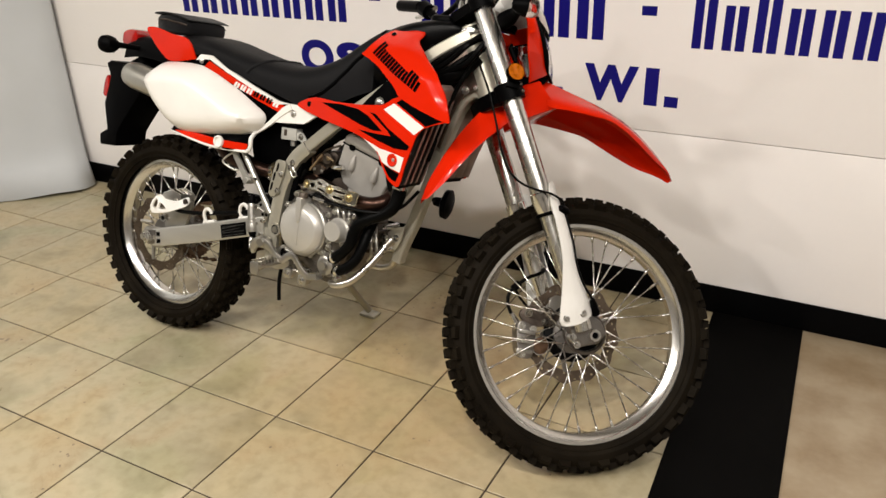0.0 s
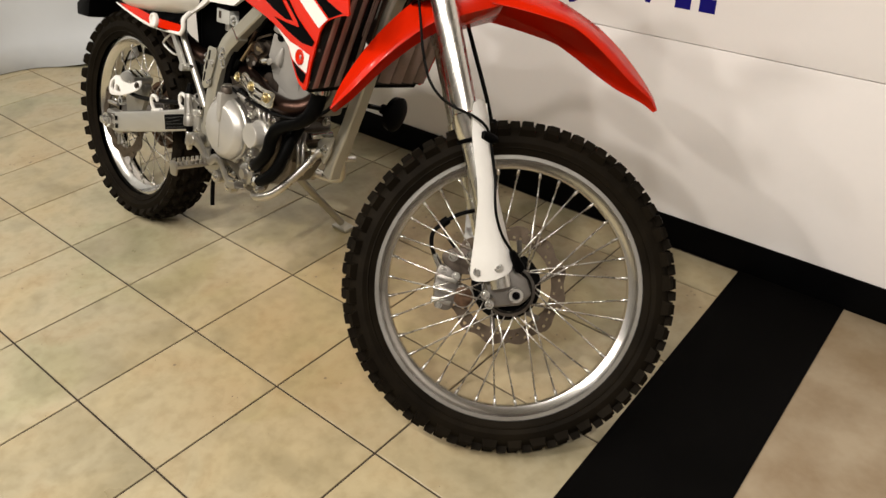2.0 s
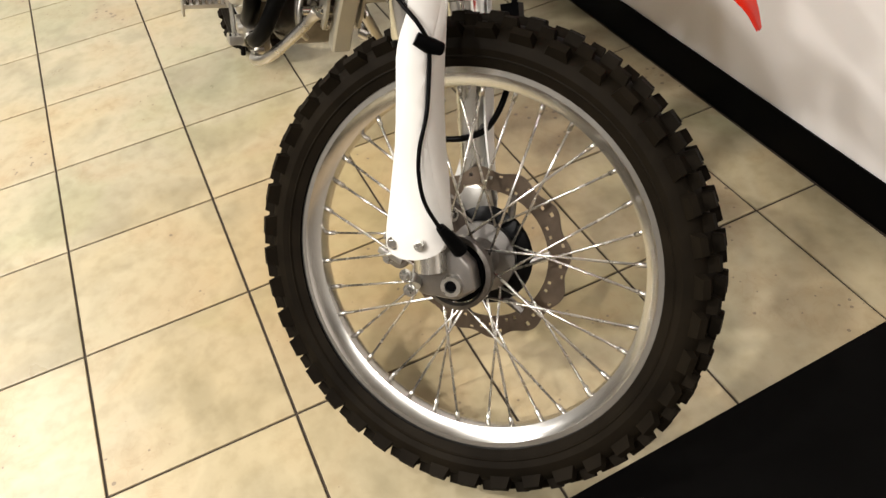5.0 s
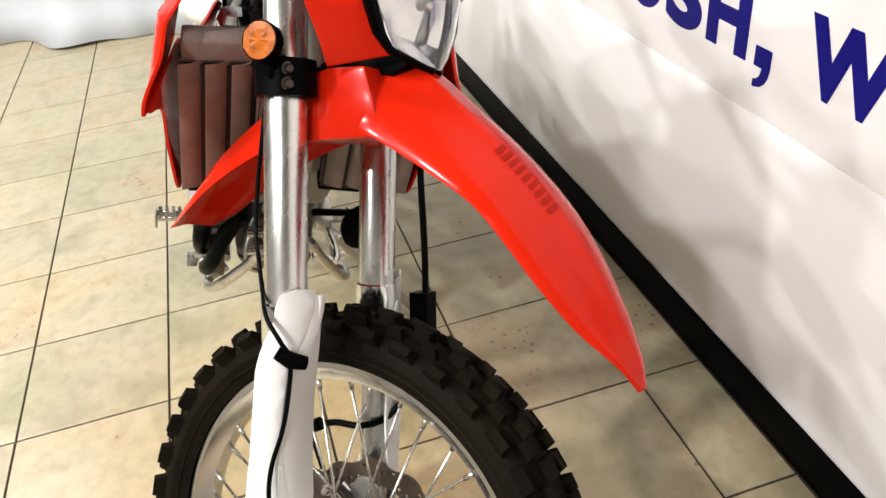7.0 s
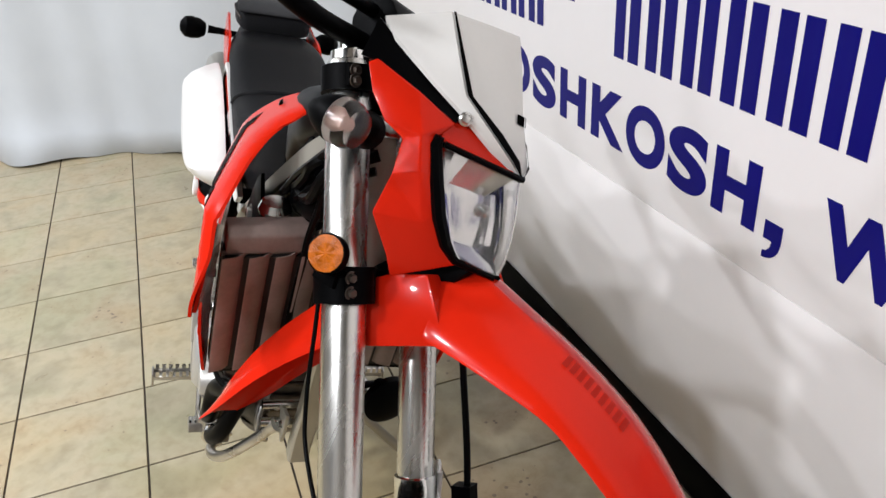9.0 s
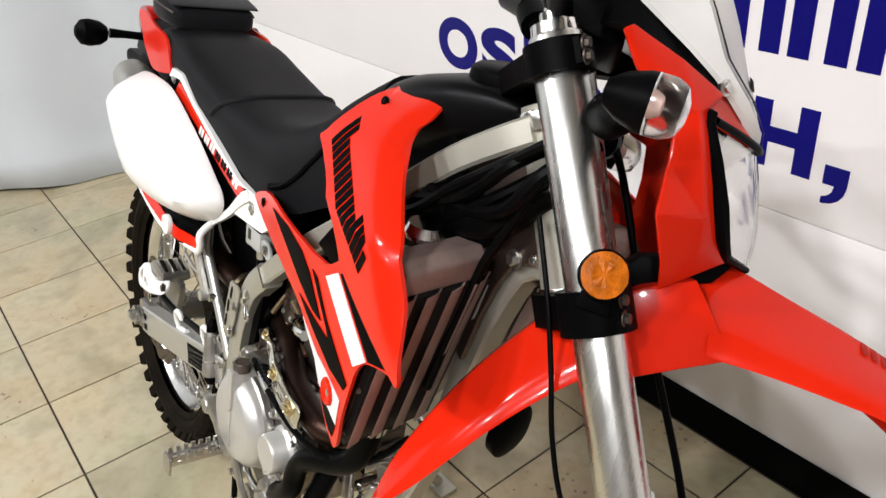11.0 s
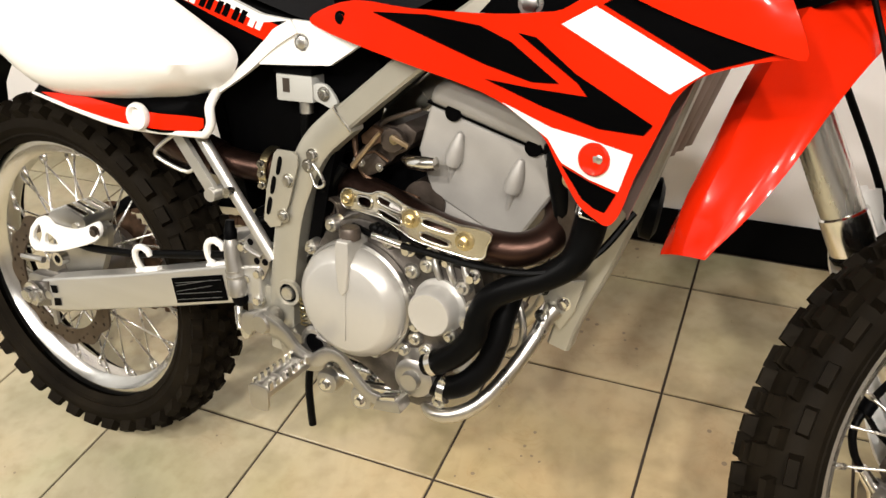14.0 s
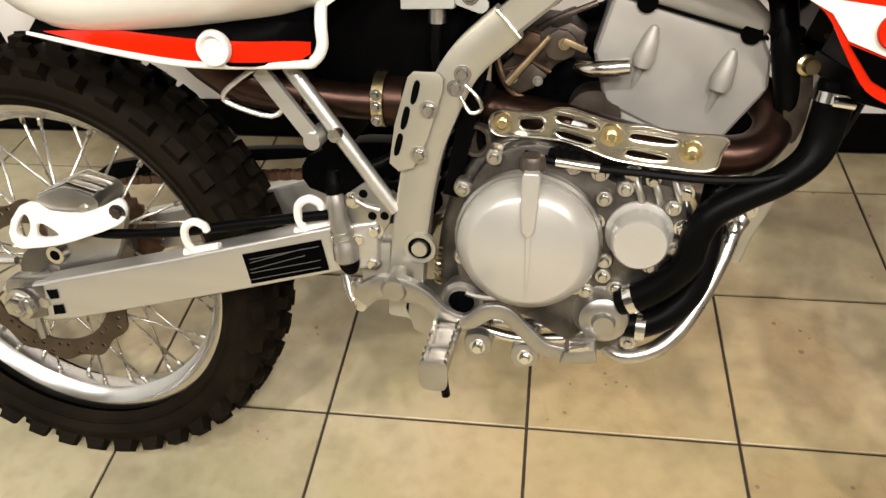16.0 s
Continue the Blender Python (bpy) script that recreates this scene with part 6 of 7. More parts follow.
# carburettor and inlet
carb = part("carburettor", plate([(0.607, 0.633), (0.620, 0.646), (0.615, 0.656), (0.636, 0.676), (0.662, 0.674), (0.675, 0.680), (0.692, 0.670), (0.688, 0.658), (0.680, 0.646), (0.664, 0.637), (0.656, 0.628), (0.642, 0.616), (0.628, 0.608), (0.610, 0.614)], -0.066, 0.030, 0.003), GRIME, bike, "grimy grey carburettor")
part("float_bowl", plate([(0.612, 0.617), (0.616, 0.632), (0.640, 0.640), (0.656, 0.628), (0.642, 0.614), (0.628, 0.607)], -0.076, -0.060, 0.003), GRIME, carb)
part("bowl_seam", plate([(0.612, 0.6315), (0.613, 0.6340), (0.640, 0.6430), (0.660, 0.6330), (0.658, 0.6310), (0.640, 0.6405)], -0.0775, -0.0755, 0), RUST, carb)
part("throttle_drum", plate(rounded([(0.656, 0.648), (0.652, 0.664), (0.664, 0.676), (0.680, 0.670), (0.684, 0.656), (0.672, 0.646)], 2), -0.084, -0.074, 0.002), GRIME, carb)
part("throttle_arm", plate([(0.668, 0.664), (0.672, 0.669), (0.694, 0.660), (0.692, 0.655)], -0.090, -0.085, 0.001), BRASS, carb)
part("drum_screw", bolt(bmesh.new(), (0.671, -0.084, 0.662), (0, -1, 0), 0.004, 0.004), GOLD, carb)
for x, z in ((0.620, 0.624), (0.646, 0.622), (0.633, 0.660)):
    part("bowl_screw", bolt(bmesh.new(), (x, -0.076 if z < 0.65 else -0.066, z), (0, -1, 0), 0.0035, 0.003), STEEL, carb)
part("choke_body", plate([(0.620, 0.648), (0.618, 0.658), (0.634, 0.672), (0.646, 0.668), (0.648, 0.654), (0.634, 0.646)], -0.074, -0.064, 0.002), RUST, carb)
# added black block, stands for the darkness behind the carburettor
part("dark_backing", plate([(0.590, 0.560), (0.592, 0.630), (0.650, 0.640), (0.715, 0.625), (0.735, 0.575)], -0.030, 0.080, 0.006), BLACK, carb)
part("inlet_boot", tube([(0.590, -0.01, 0.660), (0.540, -0.01, 0.680)], 0.034, 20), HOSE, carb)
part("inlet_boot", tube([(0.688, 0, 0.655), (0.725, 0, 0.670)], 0.026, 20), HOSE, carb)
for k, pts in enumerate(([(0.60, -0.07, 0.60), (0.59, -0.085, 0.56), (0.60, -0.09, 0.52), (0.586, -0.095, 0.46)], [(0.655, -0.075, 0.70), (0.69, -0.085, 0.73), (0.74, -0.085, 0.77), (0.85, -0.07, 0.83)], [(0.645, -0.070, 0.674), (0.66, -0.075, 0.684), (0.70, -0.07, 0.70)],
                         [(0.60, -0.085, 0.62), (0.578, -0.09, 0.58), (0.572, -0.09, 0.52), (0.56, -0.09, 0.45)], [(0.61, -0.05, 0.69), (0.60, -0.06, 0.65), (0.625, -0.070, 0.604), (0.70, -0.075, 0.59)])):
    part("vent_hose", tube(pts, (0.0048, 0.0055, 0.003, 0.006, 0.004)[k], 8, smooth=5), (HOSE, HOSE, GRIME, HOSE, RUST)[k], carb)
part("throttle_link", tube([(0.617, -0.090, 0.623), (0.622, -0.091, 0.629), (0.657, -0.092, 0.671)], [0.0046, 0.0040, 0.0026], 8), BRASS, carb)

# exhaust
pipe = part("exhaust_pipe", tube([(0.846, -0.030, 0.618), (0.868, -0.044, 0.610), (0.880, -0.072, 0.594), (0.869, -0.098, 0.576), (0.836, -0.116, 0.568), (0.760, -0.113, 0.572), (0.690, -0.094, 0.582), (0.625, -0.068, 0.586), (0.565, -0.060, 0.590), (0.500, -0.066, 0.590), (0.440, -0.076, 0.592), (0.360, -0.086, 0.604)], 0.0195, 20, smooth=6), EXHAUST, bike, "heat-browned exhaust header pipe")
part("exhaust_joint", turned([(0.024, -0.018), (0.027, -0.016), (0.027, 0.016), (0.024, 0.018)], (0.490, -0.068, 0.592), (1, 0, 0), 28), EXHAUST, pipe)
part("joint_clamp", turned([(0.028, -0.006), (0.030, -0.006), (0.030, 0.006), (0.028, 0.006)], (0.480, -0.069, 0.593), (1, 0, 0), 28), GOLD, pipe)
for z in (0.578, 0.593, 0.606):
    part("clamp_bolt", bolt(bmesh.new(), (0.480, -0.098, z), (0, -1, 0), 0.004, 0.006), SHINY, pipe)
part("silencer_pipe", tube([(0.40, -0.084, 0.598), (0.320, -0.088, 0.622), (0.25, -0.084, 0.69)], [0.024, 0.030, 0.036], 20, smooth=4), EXHAUST, pipe)
muf = part("silencer", tube([(0.270, -0.080, 0.735), (0.250, -0.080, 0.740), (-0.100, -0.092, 0.806), (-0.126, -0.092, 0.811)], [0.036, 0.044, 0.042, 0.037], 28), MUFFLER, bike, "brushed steel silencer")
part("end_cap", turned([(0.037, 0.0), (0.034, 0.006), (0.020, 0.007), (0.018, -0.02), (0, -0.02)], (-0.126, -0.092, 0.811), (-1, 0, 0.2), 28), BLACK, muf)

# heat shield: a bent strip with long slots cut through it
def shield_depth(x, z):
    return float(np.interp(x, [0.58, 0.614, 0.665, 0.723, 0.760, 0.797, 0.83], [0.086, 0.096, 0.115, 0.134, 0.141, 0.146, 0.147]))


SHIELD_LINE = [(0.599, 0.579), (0.603, 0.590), (0.615, 0.596), (0.634, 0.597), (0.655, 0.600), (0.668, 0.606), (0.684, 0.608), (0.704, 0.604), (0.721, 0.601), (0.738, 0.600), (0.757, 0.601), (0.783, 0.597), (0.826, 0.596), (0.824, 0.580), (0.817, 0.563), (0.777, 0.562), (0.735, 0.563), (0.713, 0.567), (0.681, 0.574), (0.662, 0.574), (0.625, 0.570), (0.606, 0.569)]
SLOTS = [[(0.631, 0.586), (0.635, 0.592), (0.653, 0.594), (0.658, 0.588), (0.653, 0.581), (0.636, 0.579)], [(0.668, 0.598), (0.674, 0.602), (0.704, 0.598), (0.710, 0.594), (0.703, 0.590), (0.673, 0.592)], [(0.669, 0.582), (0.675, 0.586), (0.702, 0.582), (0.708, 0.578), (0.702, 0.574), (0.676, 0.577)],
         [(0.739, 0.590), (0.745, 0.594), (0.779, 0.592), (0.785, 0.588), (0.778, 0.584), (0.744, 0.585)], [(0.737, 0.573), (0.743, 0.577), (0.772, 0.575), (0.778, 0.571), (0.771, 0.567), (0.742, 0.568)]]
shield = part("heat_shield", slotted(SHIELD_LINE, SLOTS, shield_depth, 0.0025, -1, 3), SHIELD, pipe, "polished heat shield with long slots", angle=60)
for o in SLOTS + [SHIELD_LINE]:
    ring = [Vector((x, -(shield_depth(x, z) + 0.0002), z)) for x, z in rounded(o, 5)]
    part("slot_lip" if o is not SHIELD_LINE else "rolled_edge", tube(ring + ring[:2], 0.0019 if o is not SHIELD_LINE else 0.0014, 8), SHIELD, shield)
for x, z in ((0.614, 0.583), (0.723, 0.588), (0.797, 0.580)):
    part("washer", turned([(0.0062, 0.0035), (0.0105, 0.0032), (0.0115, 0.0)], (x, -shield_depth(x, z), z), (0, -1, 0), 20), GOLD, shield)
    part("screw", turned([(0.0062, 0.0030), (0.0060, 0.0075), (0.0045, 0.0085), (0.0032, 0.0070), (0, 0.0070)], (x, -shield_depth(x, z), z), (0, -1, 0), 16), GOLD, shield)

# cable across the engine and a rubber strip behind the frame spar
cable = part("clutch_cable", tube([(0.640, -0.128, 0.562), (0.690, -0.136, 0.556), (0.760, -0.142, 0.554), (0.825, -0.142, 0.552), (0.884, -0.130, 0.556), (0.930, -0.100, 0.575), (0.960, -0.07, 0.62)], 0.0042, 8, smooth=5), HOSE, bike, "black clutch cable")
part("cable_sleeve", tube([(0.672, -0.1335, 0.5575), (0.715, -0.1385, 0.5550)], 0.0052, 10), SHINY, cable)
part("rubber_strip", tube([(0.588, -0.088, 0.640), (0.578, -0.090, 0.590), (0.566, -0.092, 0.530), (0.560, -0.092, 0.500)], 0.011, 8, profile=[(-1, -0.8), (1, -0.8), (1, 0.8), (-1, 0.8)]), BLACK, bike, "black rubber strip beside the frame spar")

# radiators with louvred guards, their inner edges set back
def swept(bm):
    for v in bm.verts:
        v.co.x -= 0.016 * (1 - min(1, max(0, (abs(v.co.y) - 0.05) / 0.115)))
    return bm


for side in (-1, 1):
    rad = part("radiator", swept(plate([(0.935, 0.650), (0.962, 0.640), (1.030, 0.850), (1.003, 0.862)], side * 0.036, side * 0.160, 0)), CORE, bike, "radiator with dusty louvred guard")
    part("top_tank", swept(plate([(0.984, 0.858), (0.996, 0.890), (1.028, 0.892), (1.038, 0.882), (1.034, 0.856)], side * 0.052, side * 0.160, 0.004)), RADIATOR, rad, "dusty dark grey radiator tank")
    part("bottom_tank", swept(plate([(0.927, 0.636), (0.932, 0.655), (0.962, 0.645), (0.955, 0.630)], side * 0.034, side * 0.156, 0.003)), BLACK, rad)
    for k in range(4):
        lv = bmesh.new()
        y = side * (0.034 + 0.0325 * k)
        a, b = Vector((0.960, y, 0.648)), Vector((1.028, y, 0.858))
        off = Vector((0.014, side * 0.0305, -0.004))
        mid = Vector((0.004, -side * 0.001, -0.001))
        rows = [[lv.verts.new(p + o) for p in (a, a.lerp(b, 0.33), a.lerp(b, 0.67), b)] for o in (Vector((0, 0, 0)), off * 0.5 + mid, off)]
        for r0, r1 in zip(rows, rows[1:]):
            for i in range(3):
                lv.faces.new((r0[i], r0[i + 1], r1[i + 1], r1[i]))
        ext = bmesh.ops.extrude_face_region(lv, geom=lv.faces[:])
        bmesh.ops.translate(lv, verts=[v for v in ext["geom"] if isinstance(v, bmesh.types.BMVert)], vec=(-0.0008, side * 0.0022, 0))
        part("louvre", swept(lv), RADIATOR, rad)
    for s in (0.02, 0.35, 0.67, 0.98):
        c = Vector((0.957, 0, 0.650)).lerp(Vector((1.025, 0, 0.858)), s)
        part("guard_bar", swept(tube([(c.x, side * 0.036, c.z), (c.x, side * 0.163, c.z)], 0.0035, 6)), RADIATOR, rad)
    # closed side plate of the guard
    part("guard_side", plate([(0.934, 0.652), (1.002, 0.860), (1.024, 0.860), (0.956, 0.652)], side * 0.1605, side * 0.1635, 0.001), GRIME, rad)
part("radiator_cap", turned([(0.020, 0.0), (0.022, 0.006), (0.018, 0.016), (0, 0.016)], (0.970, -0.097, 0.888), (0.1, 0, 1), 24), SHINY, bike, "bright radiator cap")
part("radiator_hose", tube([(0.985, -0.085, 0.868), (0.95, -0.06, 0.85), (0.92, -0.04, 0.80), (0.90, -0.03, 0.72), (0.875, -0.02, 0.69)], 0.015, 14, smooth=5), HOSE, bike)
part("horn", turned([(0, 0), (0.012, 0.0), (0.014, 0.02), (0.040, 0.030), (0.042, 0.044), (0.030, 0.050), (0, 0.052)], (0.905, 0.107, 0.570), (0.95, 0.2, -0.1), 28), BLACK, bike, "black disc horn")
part("horn_bracket", tube([(0.905, 0.107, 0.570), (0.94, 0.03, 0.590)], 0.006, 8), BLACK, bike)

# ---- front end, turned to the left lock ----
SLOPE = 0.517


def fork_x(z):
    return 1.233 - (z - 0.65) * SLOPE


down = Vector((SLOPE, 0, -1)).normalized()
ahead = Vector((-down.z, 0, down.x))


def on_fork(s, u, y):
    """A place by its distance down the fork, ahead of it, and across."""
    p = Vector((fork_x(0.65), 0, 0.65)) + down * s + ahead * u
    return Vector((p.x, y, p.z))


ON_FORKS = ("fork_leg", "lower_clamp", "upper_clamp", "steering_stem", "front_brake_hose", "hose_clip", "front_caliper")


MASK = ("headlight_mask", "cheek", "headlight", "bowl", "surround", "brow", "number_board", "edge_stripe", "board_bolt", "board_shade")


def front(name, bm, mat, parent=None, label="", angle=38):
    if name in MASK:
        # the mask is broad, its sides well forward
        for v in bm.verts:
            v.co.x += 0.20 * abs(v.co.y)
            v.co.y *= 1.33
    return part(name, bm, mat, parent or bike, label, None if parent else (FORKS if name in ON_FORKS else TURNED), angle)


for side in (-1, 1):
    fy = side * 0.095
    fork = front("fork_leg", tube([on_fork(-0.490, 0, fy), on_fork(-0.488, 0, fy), on_fork(0.012, 0, fy)], [0.023, 0.0245, 0.0245], 32), CHROME, label="polished upside-down fork tube")
    front("fork_collar", tube([on_fork(0.004, 0, fy), on_fork(0.006, 0, fy), on_fork(0.050, 0, fy), on_fork(0.054, 0, fy)], [0.0255, 0.0275, 0.0275, 0.026], 32), SHINY, fork)
    front("dust_seal", tube([on_fork(0.054, 0, fy), on_fork(0.061, 0, fy)], [0.029, 0.027], 32), BLACK, fork)
    front("inner_tube", tube([on_fork(0.02, 0, fy), on_fork(0.345, 0, fy)], 0.0205, 28), CHROME, fork)
    front("fork_cap", tube([on_fork(-0.490, 0, fy), on_fork(-0.500, 0, fy), on_fork(-0.501, 0, fy), on_fork(-0.510, 0, fy)], [0.022, 0.021, 0.012, 0.012], 24), SHINY, fork)
    # axle lug
    y0, y1 = sorted((side * 0.058, side * 0.086))
    lug = front("axle_lug", plate([(1.352, 0.352), (1.360, 0.372), (1.400, 0.385), (1.436, 0.372), (1.455, 0.344), (1.438, 0.318), (1.405, 0.306), (1.388, 0.300), (1.372, 0.312), (1.366, 0.330)], y0, y1, 0.005, 3), CASE, fork, "cast axle lug with clamp bolts")
    front("axle_collar", turned([(0.0075, 0.004), (0.0085, 0.007), (0.014, 0.007), (0.0155, 0.0)], (FRONT.x + 0.006, side * 0.086, FRONT.z), (0, side, 0), 28), STEEL, lug)
    front("axle_bore", turned([(0.0076, 0.003), (0, 0.003)], (FRONT.x + 0.006, side * 0.086, FRONT.z), (0, side, 0), 20), BLACK, lug)
    front("clamp_ear", turned([(0, 0.016), (0.008, 0.016), (0.009, -0.014)], (1.374, side * 0.080, 0.318), (0.4, side, -0.5), 14), CAST, lug)
    for a, b in ((0.372, -0.030), (0.352, -0.034)):
        part("clamp_nut", bolt(bmesh.new(), on_fork(a, b, fy * 1.05), (0, side, 0), 0.006, 0.010), STEEL, fork)
    # white guard
    line = [(-0.012, 0.038), (0.030, 0.035), (0.070, 0.029), (0.120, 0.024), (0.184, 0.022), (0.250, 0.025), (0.302, 0.030), (0.318, 0.018), (0.325, -0.010), (0.322, -0.045), (0.306, -0.055), (0.250, -0.038), (0.175, -0.016), (0.120, -0.008), (0.074, -0.004), (0.045, 0.000), (0.020, 0.008), (-0.008, 0.014)]
    pts = [on_fork(s, u, 0) for s, u in line]

    def guard_depth(x, z):
        v = Vector((x, 0, z)) - Vector((fork_x(0.65), 0, 0.65))
        s, u = v.dot(down), v.dot(ahead)
        return 0.129 + 0.014 * smoothstep(0.02, 0.08, s) - 0.016 * smoothstep(0.12, 0.30, s) - 12.0 * max(0, u + 0.006) ** 2 - 30.0 * max(0, u - 0.018) ** 2 - 8.0 * min(0, u + 0.010) ** 2 - 0.008 * smoothstep(0.28, 0.34, s)

    gd = front("fork_guard", shell([(p.x, p.z) for p in pts], guard_depth, 0.004, 0.012, 2, side), GUARD_WHITE, fork, "white plastic fork guard", 60)
    # the guard's front turns inward, round the tube
    wrap = bmesh.new()
    rows = []
    for k in range(15):
        s = -0.006 + 0.0212 * k
        u = float(np.interp(s, [-0.012, 0.030, 0.070, 0.120, 0.184, 0.250, 0.306], [0.038, 0.035, 0.029, 0.024, 0.022, 0.025, 0.030]))
        edge = on_fork(s, u, 0)
        deep = guard_depth(edge.x, edge.z)
        inner = 0.080 + 0.012 * smoothstep(0.22, 0.30, s) + 0.008 * smoothstep(0.05, 0.0, s)
        rows.append([wrap.verts.new(on_fork(s, u + f, side * y)) for f, y in ((-0.0020, deep - 0.0004), (0.0028, deep - 0.007), (0.0052, deep - 0.018), (0.0060, (deep + inner) / 2 - 0.006), (0.0045, inner))])
    for a, b in zip(rows, rows[1:]):
        for k in range(4):
            wrap.faces.new((a[k], a[k + 1], b[k + 1], b[k]))
    back = bmesh.ops.extrude_face_region(wrap, geom=wrap.faces[:])
    bmesh.ops.translate(wrap, verts=[v for v in back["geom"] if isinstance(v, bmesh.types.BMVert)], vec=-ahead * 0.003)
    front("guard_front", wrap, GUARD_WHITE, fork, angle=60)
    for s, u in ((0.304, 0.000), (0.304, -0.040)):
        p = on_fork(s, u, 0)
        part("screw", bolt(bmesh.new(), (p.x, side * (guard_depth(p.x, p.z) - 0.001), p.z), (0, side, 0), 0.006, 0.005), STEEL, fork)

# triple clamps and steering stem
for zc, half, r, name in ((0.868, 0.020, 0.034, "lower_clamp"), (1.066, 0.014, 0.031, "upper_clamp")):
    c = Vector((fork_x(zc), 0, zc))
    bm = bmesh.new()
    for y in (-0.095, 0.095):
        sweep(bm, [c + Vector((0, y, 0)) - down * half, c + Vector((0, y, 0)) + down * half], r, 28)
    o = [(-0.125, 0.018), (-0.05, 0.024), (0.05, 0.024), (0.125, 0.018), (0.11, -0.022), (0.04, -0.058), (-0.04, -0.058), (-0.11, -0.022)]
    lo = [bm.verts.new(c + Vector((0, y, 0)) + ahead * u - down * half * 0.8) for y, u in o]
    hi = [bm.verts.new(c + Vector((0, y, 0)) + ahead * u + down * half * 0.8) for y, u in o]
    bm.faces.new(lo)
    bm.faces.new(hi[::-1])
    for k in range(8):
        bm.faces.new((lo[k - 1], lo[k], hi[k], hi[k - 1]))
    cl = front(name, bm, BLACK, label="black fork clamp")
    for y in (-0.119, 0.119):
        for d in (-0.4, 0.4):
            p = c + Vector((0, y, 0)) + ahead * 0.022 + down * half * d
            front("pinch_bolt", bolt(bmesh.new(), p, (0.9, math.copysign(0.4, y), 0.3), 0.005, 0.006), GRIME, cl)
front("steering_stem", tube([Vector((1.150, 0, 0.838)), Vector((1.030, 0, 1.085))], 0.016, 20), STEEL)

# orange reflectors beside the lower clamp
for side in (-1, 1):
    at, out = Vector((1.113, side * 0.126, 0.901)), Vector((0.10, side, 0.10)).normalized()
    r = front("side_reflector", turned([(0.0205, -0.004), (0.0218, 0.008), (0.0210, 0.0105), (0.0196, 0.0108)], at, out, 40), BLACK, label="round orange reflector in a black ring")
    # eight pie-shaped fields, tilted in turn
    fan = bmesh.new()
    u = out.orthogonal().normalized()
    w = out.cross(u)
    tip = fan.verts.new(at + out * 0.0120)
    mid = [fan.verts.new(at + out * (0.0121 if k % 2 else 0.0108) + (u * math.cos(math.pi * k / 8) + w * math.sin(math.pi * k / 8)) * 0.0110) for k in range(16)]
    ring = [fan.verts.new(at + out * (0.0102 if k % 2 else 0.0110) + (u * math.cos(math.pi * k / 8) + w * math.sin(math.pi * k / 8)) * 0.0199) for k in range(16)]
    for k in range(16):
        fan.faces.new((tip, mid[k - 1], mid[k]))
        fan.faces.new((mid[k - 1], ring[k - 1], ring[k], mid[k]))
    front("reflector_lens", fan, ORANGE, r, "orange lens in tilted fields", 2)
    front("reflector_bracket", plate([(1.100, 0.868), (1.104, 0.912), (1.122, 0.912), (1.130, 0.868)], side * 0.110, side * 0.121, 0.003), BLACK, r)

# front fender
bm = bmesh.new()
rows = []
FENDER = [(0.973, 0.594, 0.038, 0.006), (0.984, 0.650, 0.052, 0.030), (1.022, 0.745, 0.058, 0.048), (1.070, 0.825, 0.060, 0.060), (1.130, 0.895, 0.064, 0.070), (1.178, 0.934, 0.072, 0.078), (1.205, 0.946, 0.076, 0.082), (1.240, 0.943, 0.077, 0.080), (1.290, 0.932, 0.081, 0.068), (1.350, 0.919, 0.085, 0.056), (1.400, 0.905, 0.087, 0.046), (1.450, 0.887, 0.083, 0.046), (1.500, 0.861, 0.073, 0.044), (1.550, 0.827, 0.054, 0.034), (1.590, 0.794, 0.030, 0.014), (1.610, 0.770, 0.010, 0.004)]
# half of the cross-section: a flat ridge, a sloping side and a short turned-down rim
SECTION = [(0.0, 0.0), (0.24, 0.02), (0.30, 0.07), (0.34, 0.13), (0.60, 0.40), (0.87, 0.68), (0.94, 0.80), (1.0, 1.0)]
curve = catmull([(a, 0, b) for a, b, c, d in FENDER], 4)
sizes = catmull([(c, d, 0) for a, b, c, d in FENDER], 4)
for i, (p, q) in enumerate(zip(curve, sizes)):
    d = (curve[min(i + 8, len(curve) - 1)] - curve[max(i - 8, 0)]).normalized()
    nrm = Vector((-d.z, 0, d.x))
    row = []
    for s, (across, drop) in [(-1, w) for w in SECTION[:0:-1]] + [(1, w) for w in SECTION]:
        row.append(bm.verts.new(p - nrm * q.y * drop + Vector((0, 0.008 + 0.016 * smoothstep(0.72, 0.60, p.z) * (p.x < 1.2) + s * q.x * across, 0))))
    rows.append(row)
for a, b in zip(rows, rows[1:]):
    for k in range(14):
        bm.faces.new((a[k], a[k + 1], b[k + 1], b[k]))
ext = bmesh.ops.extrude_face_region(bm, geom=bm.faces[:])
bmesh.ops.translate(bm, verts=[v for v in ext["geom"] if isinstance(v, bmesh.types.BMVert)], vec=(0, 0, -0.0035))
fender = front("front_fender", bm, RED, label="glossy red high front fender", angle=28)
collar = bmesh.new()
prism(collar, [(1.131, 0.880), (1.154, 0.900), (1.196, 0.922), (1.250, 0.864), (1.210, 0.841), (1.166, 0.815)], -0.064, 0.078)
front("collar", bevelled(collar, 0.004), RED, fender)
ridge_x, ridge_z = [p.x for p in curve], [p.z for p in curve]
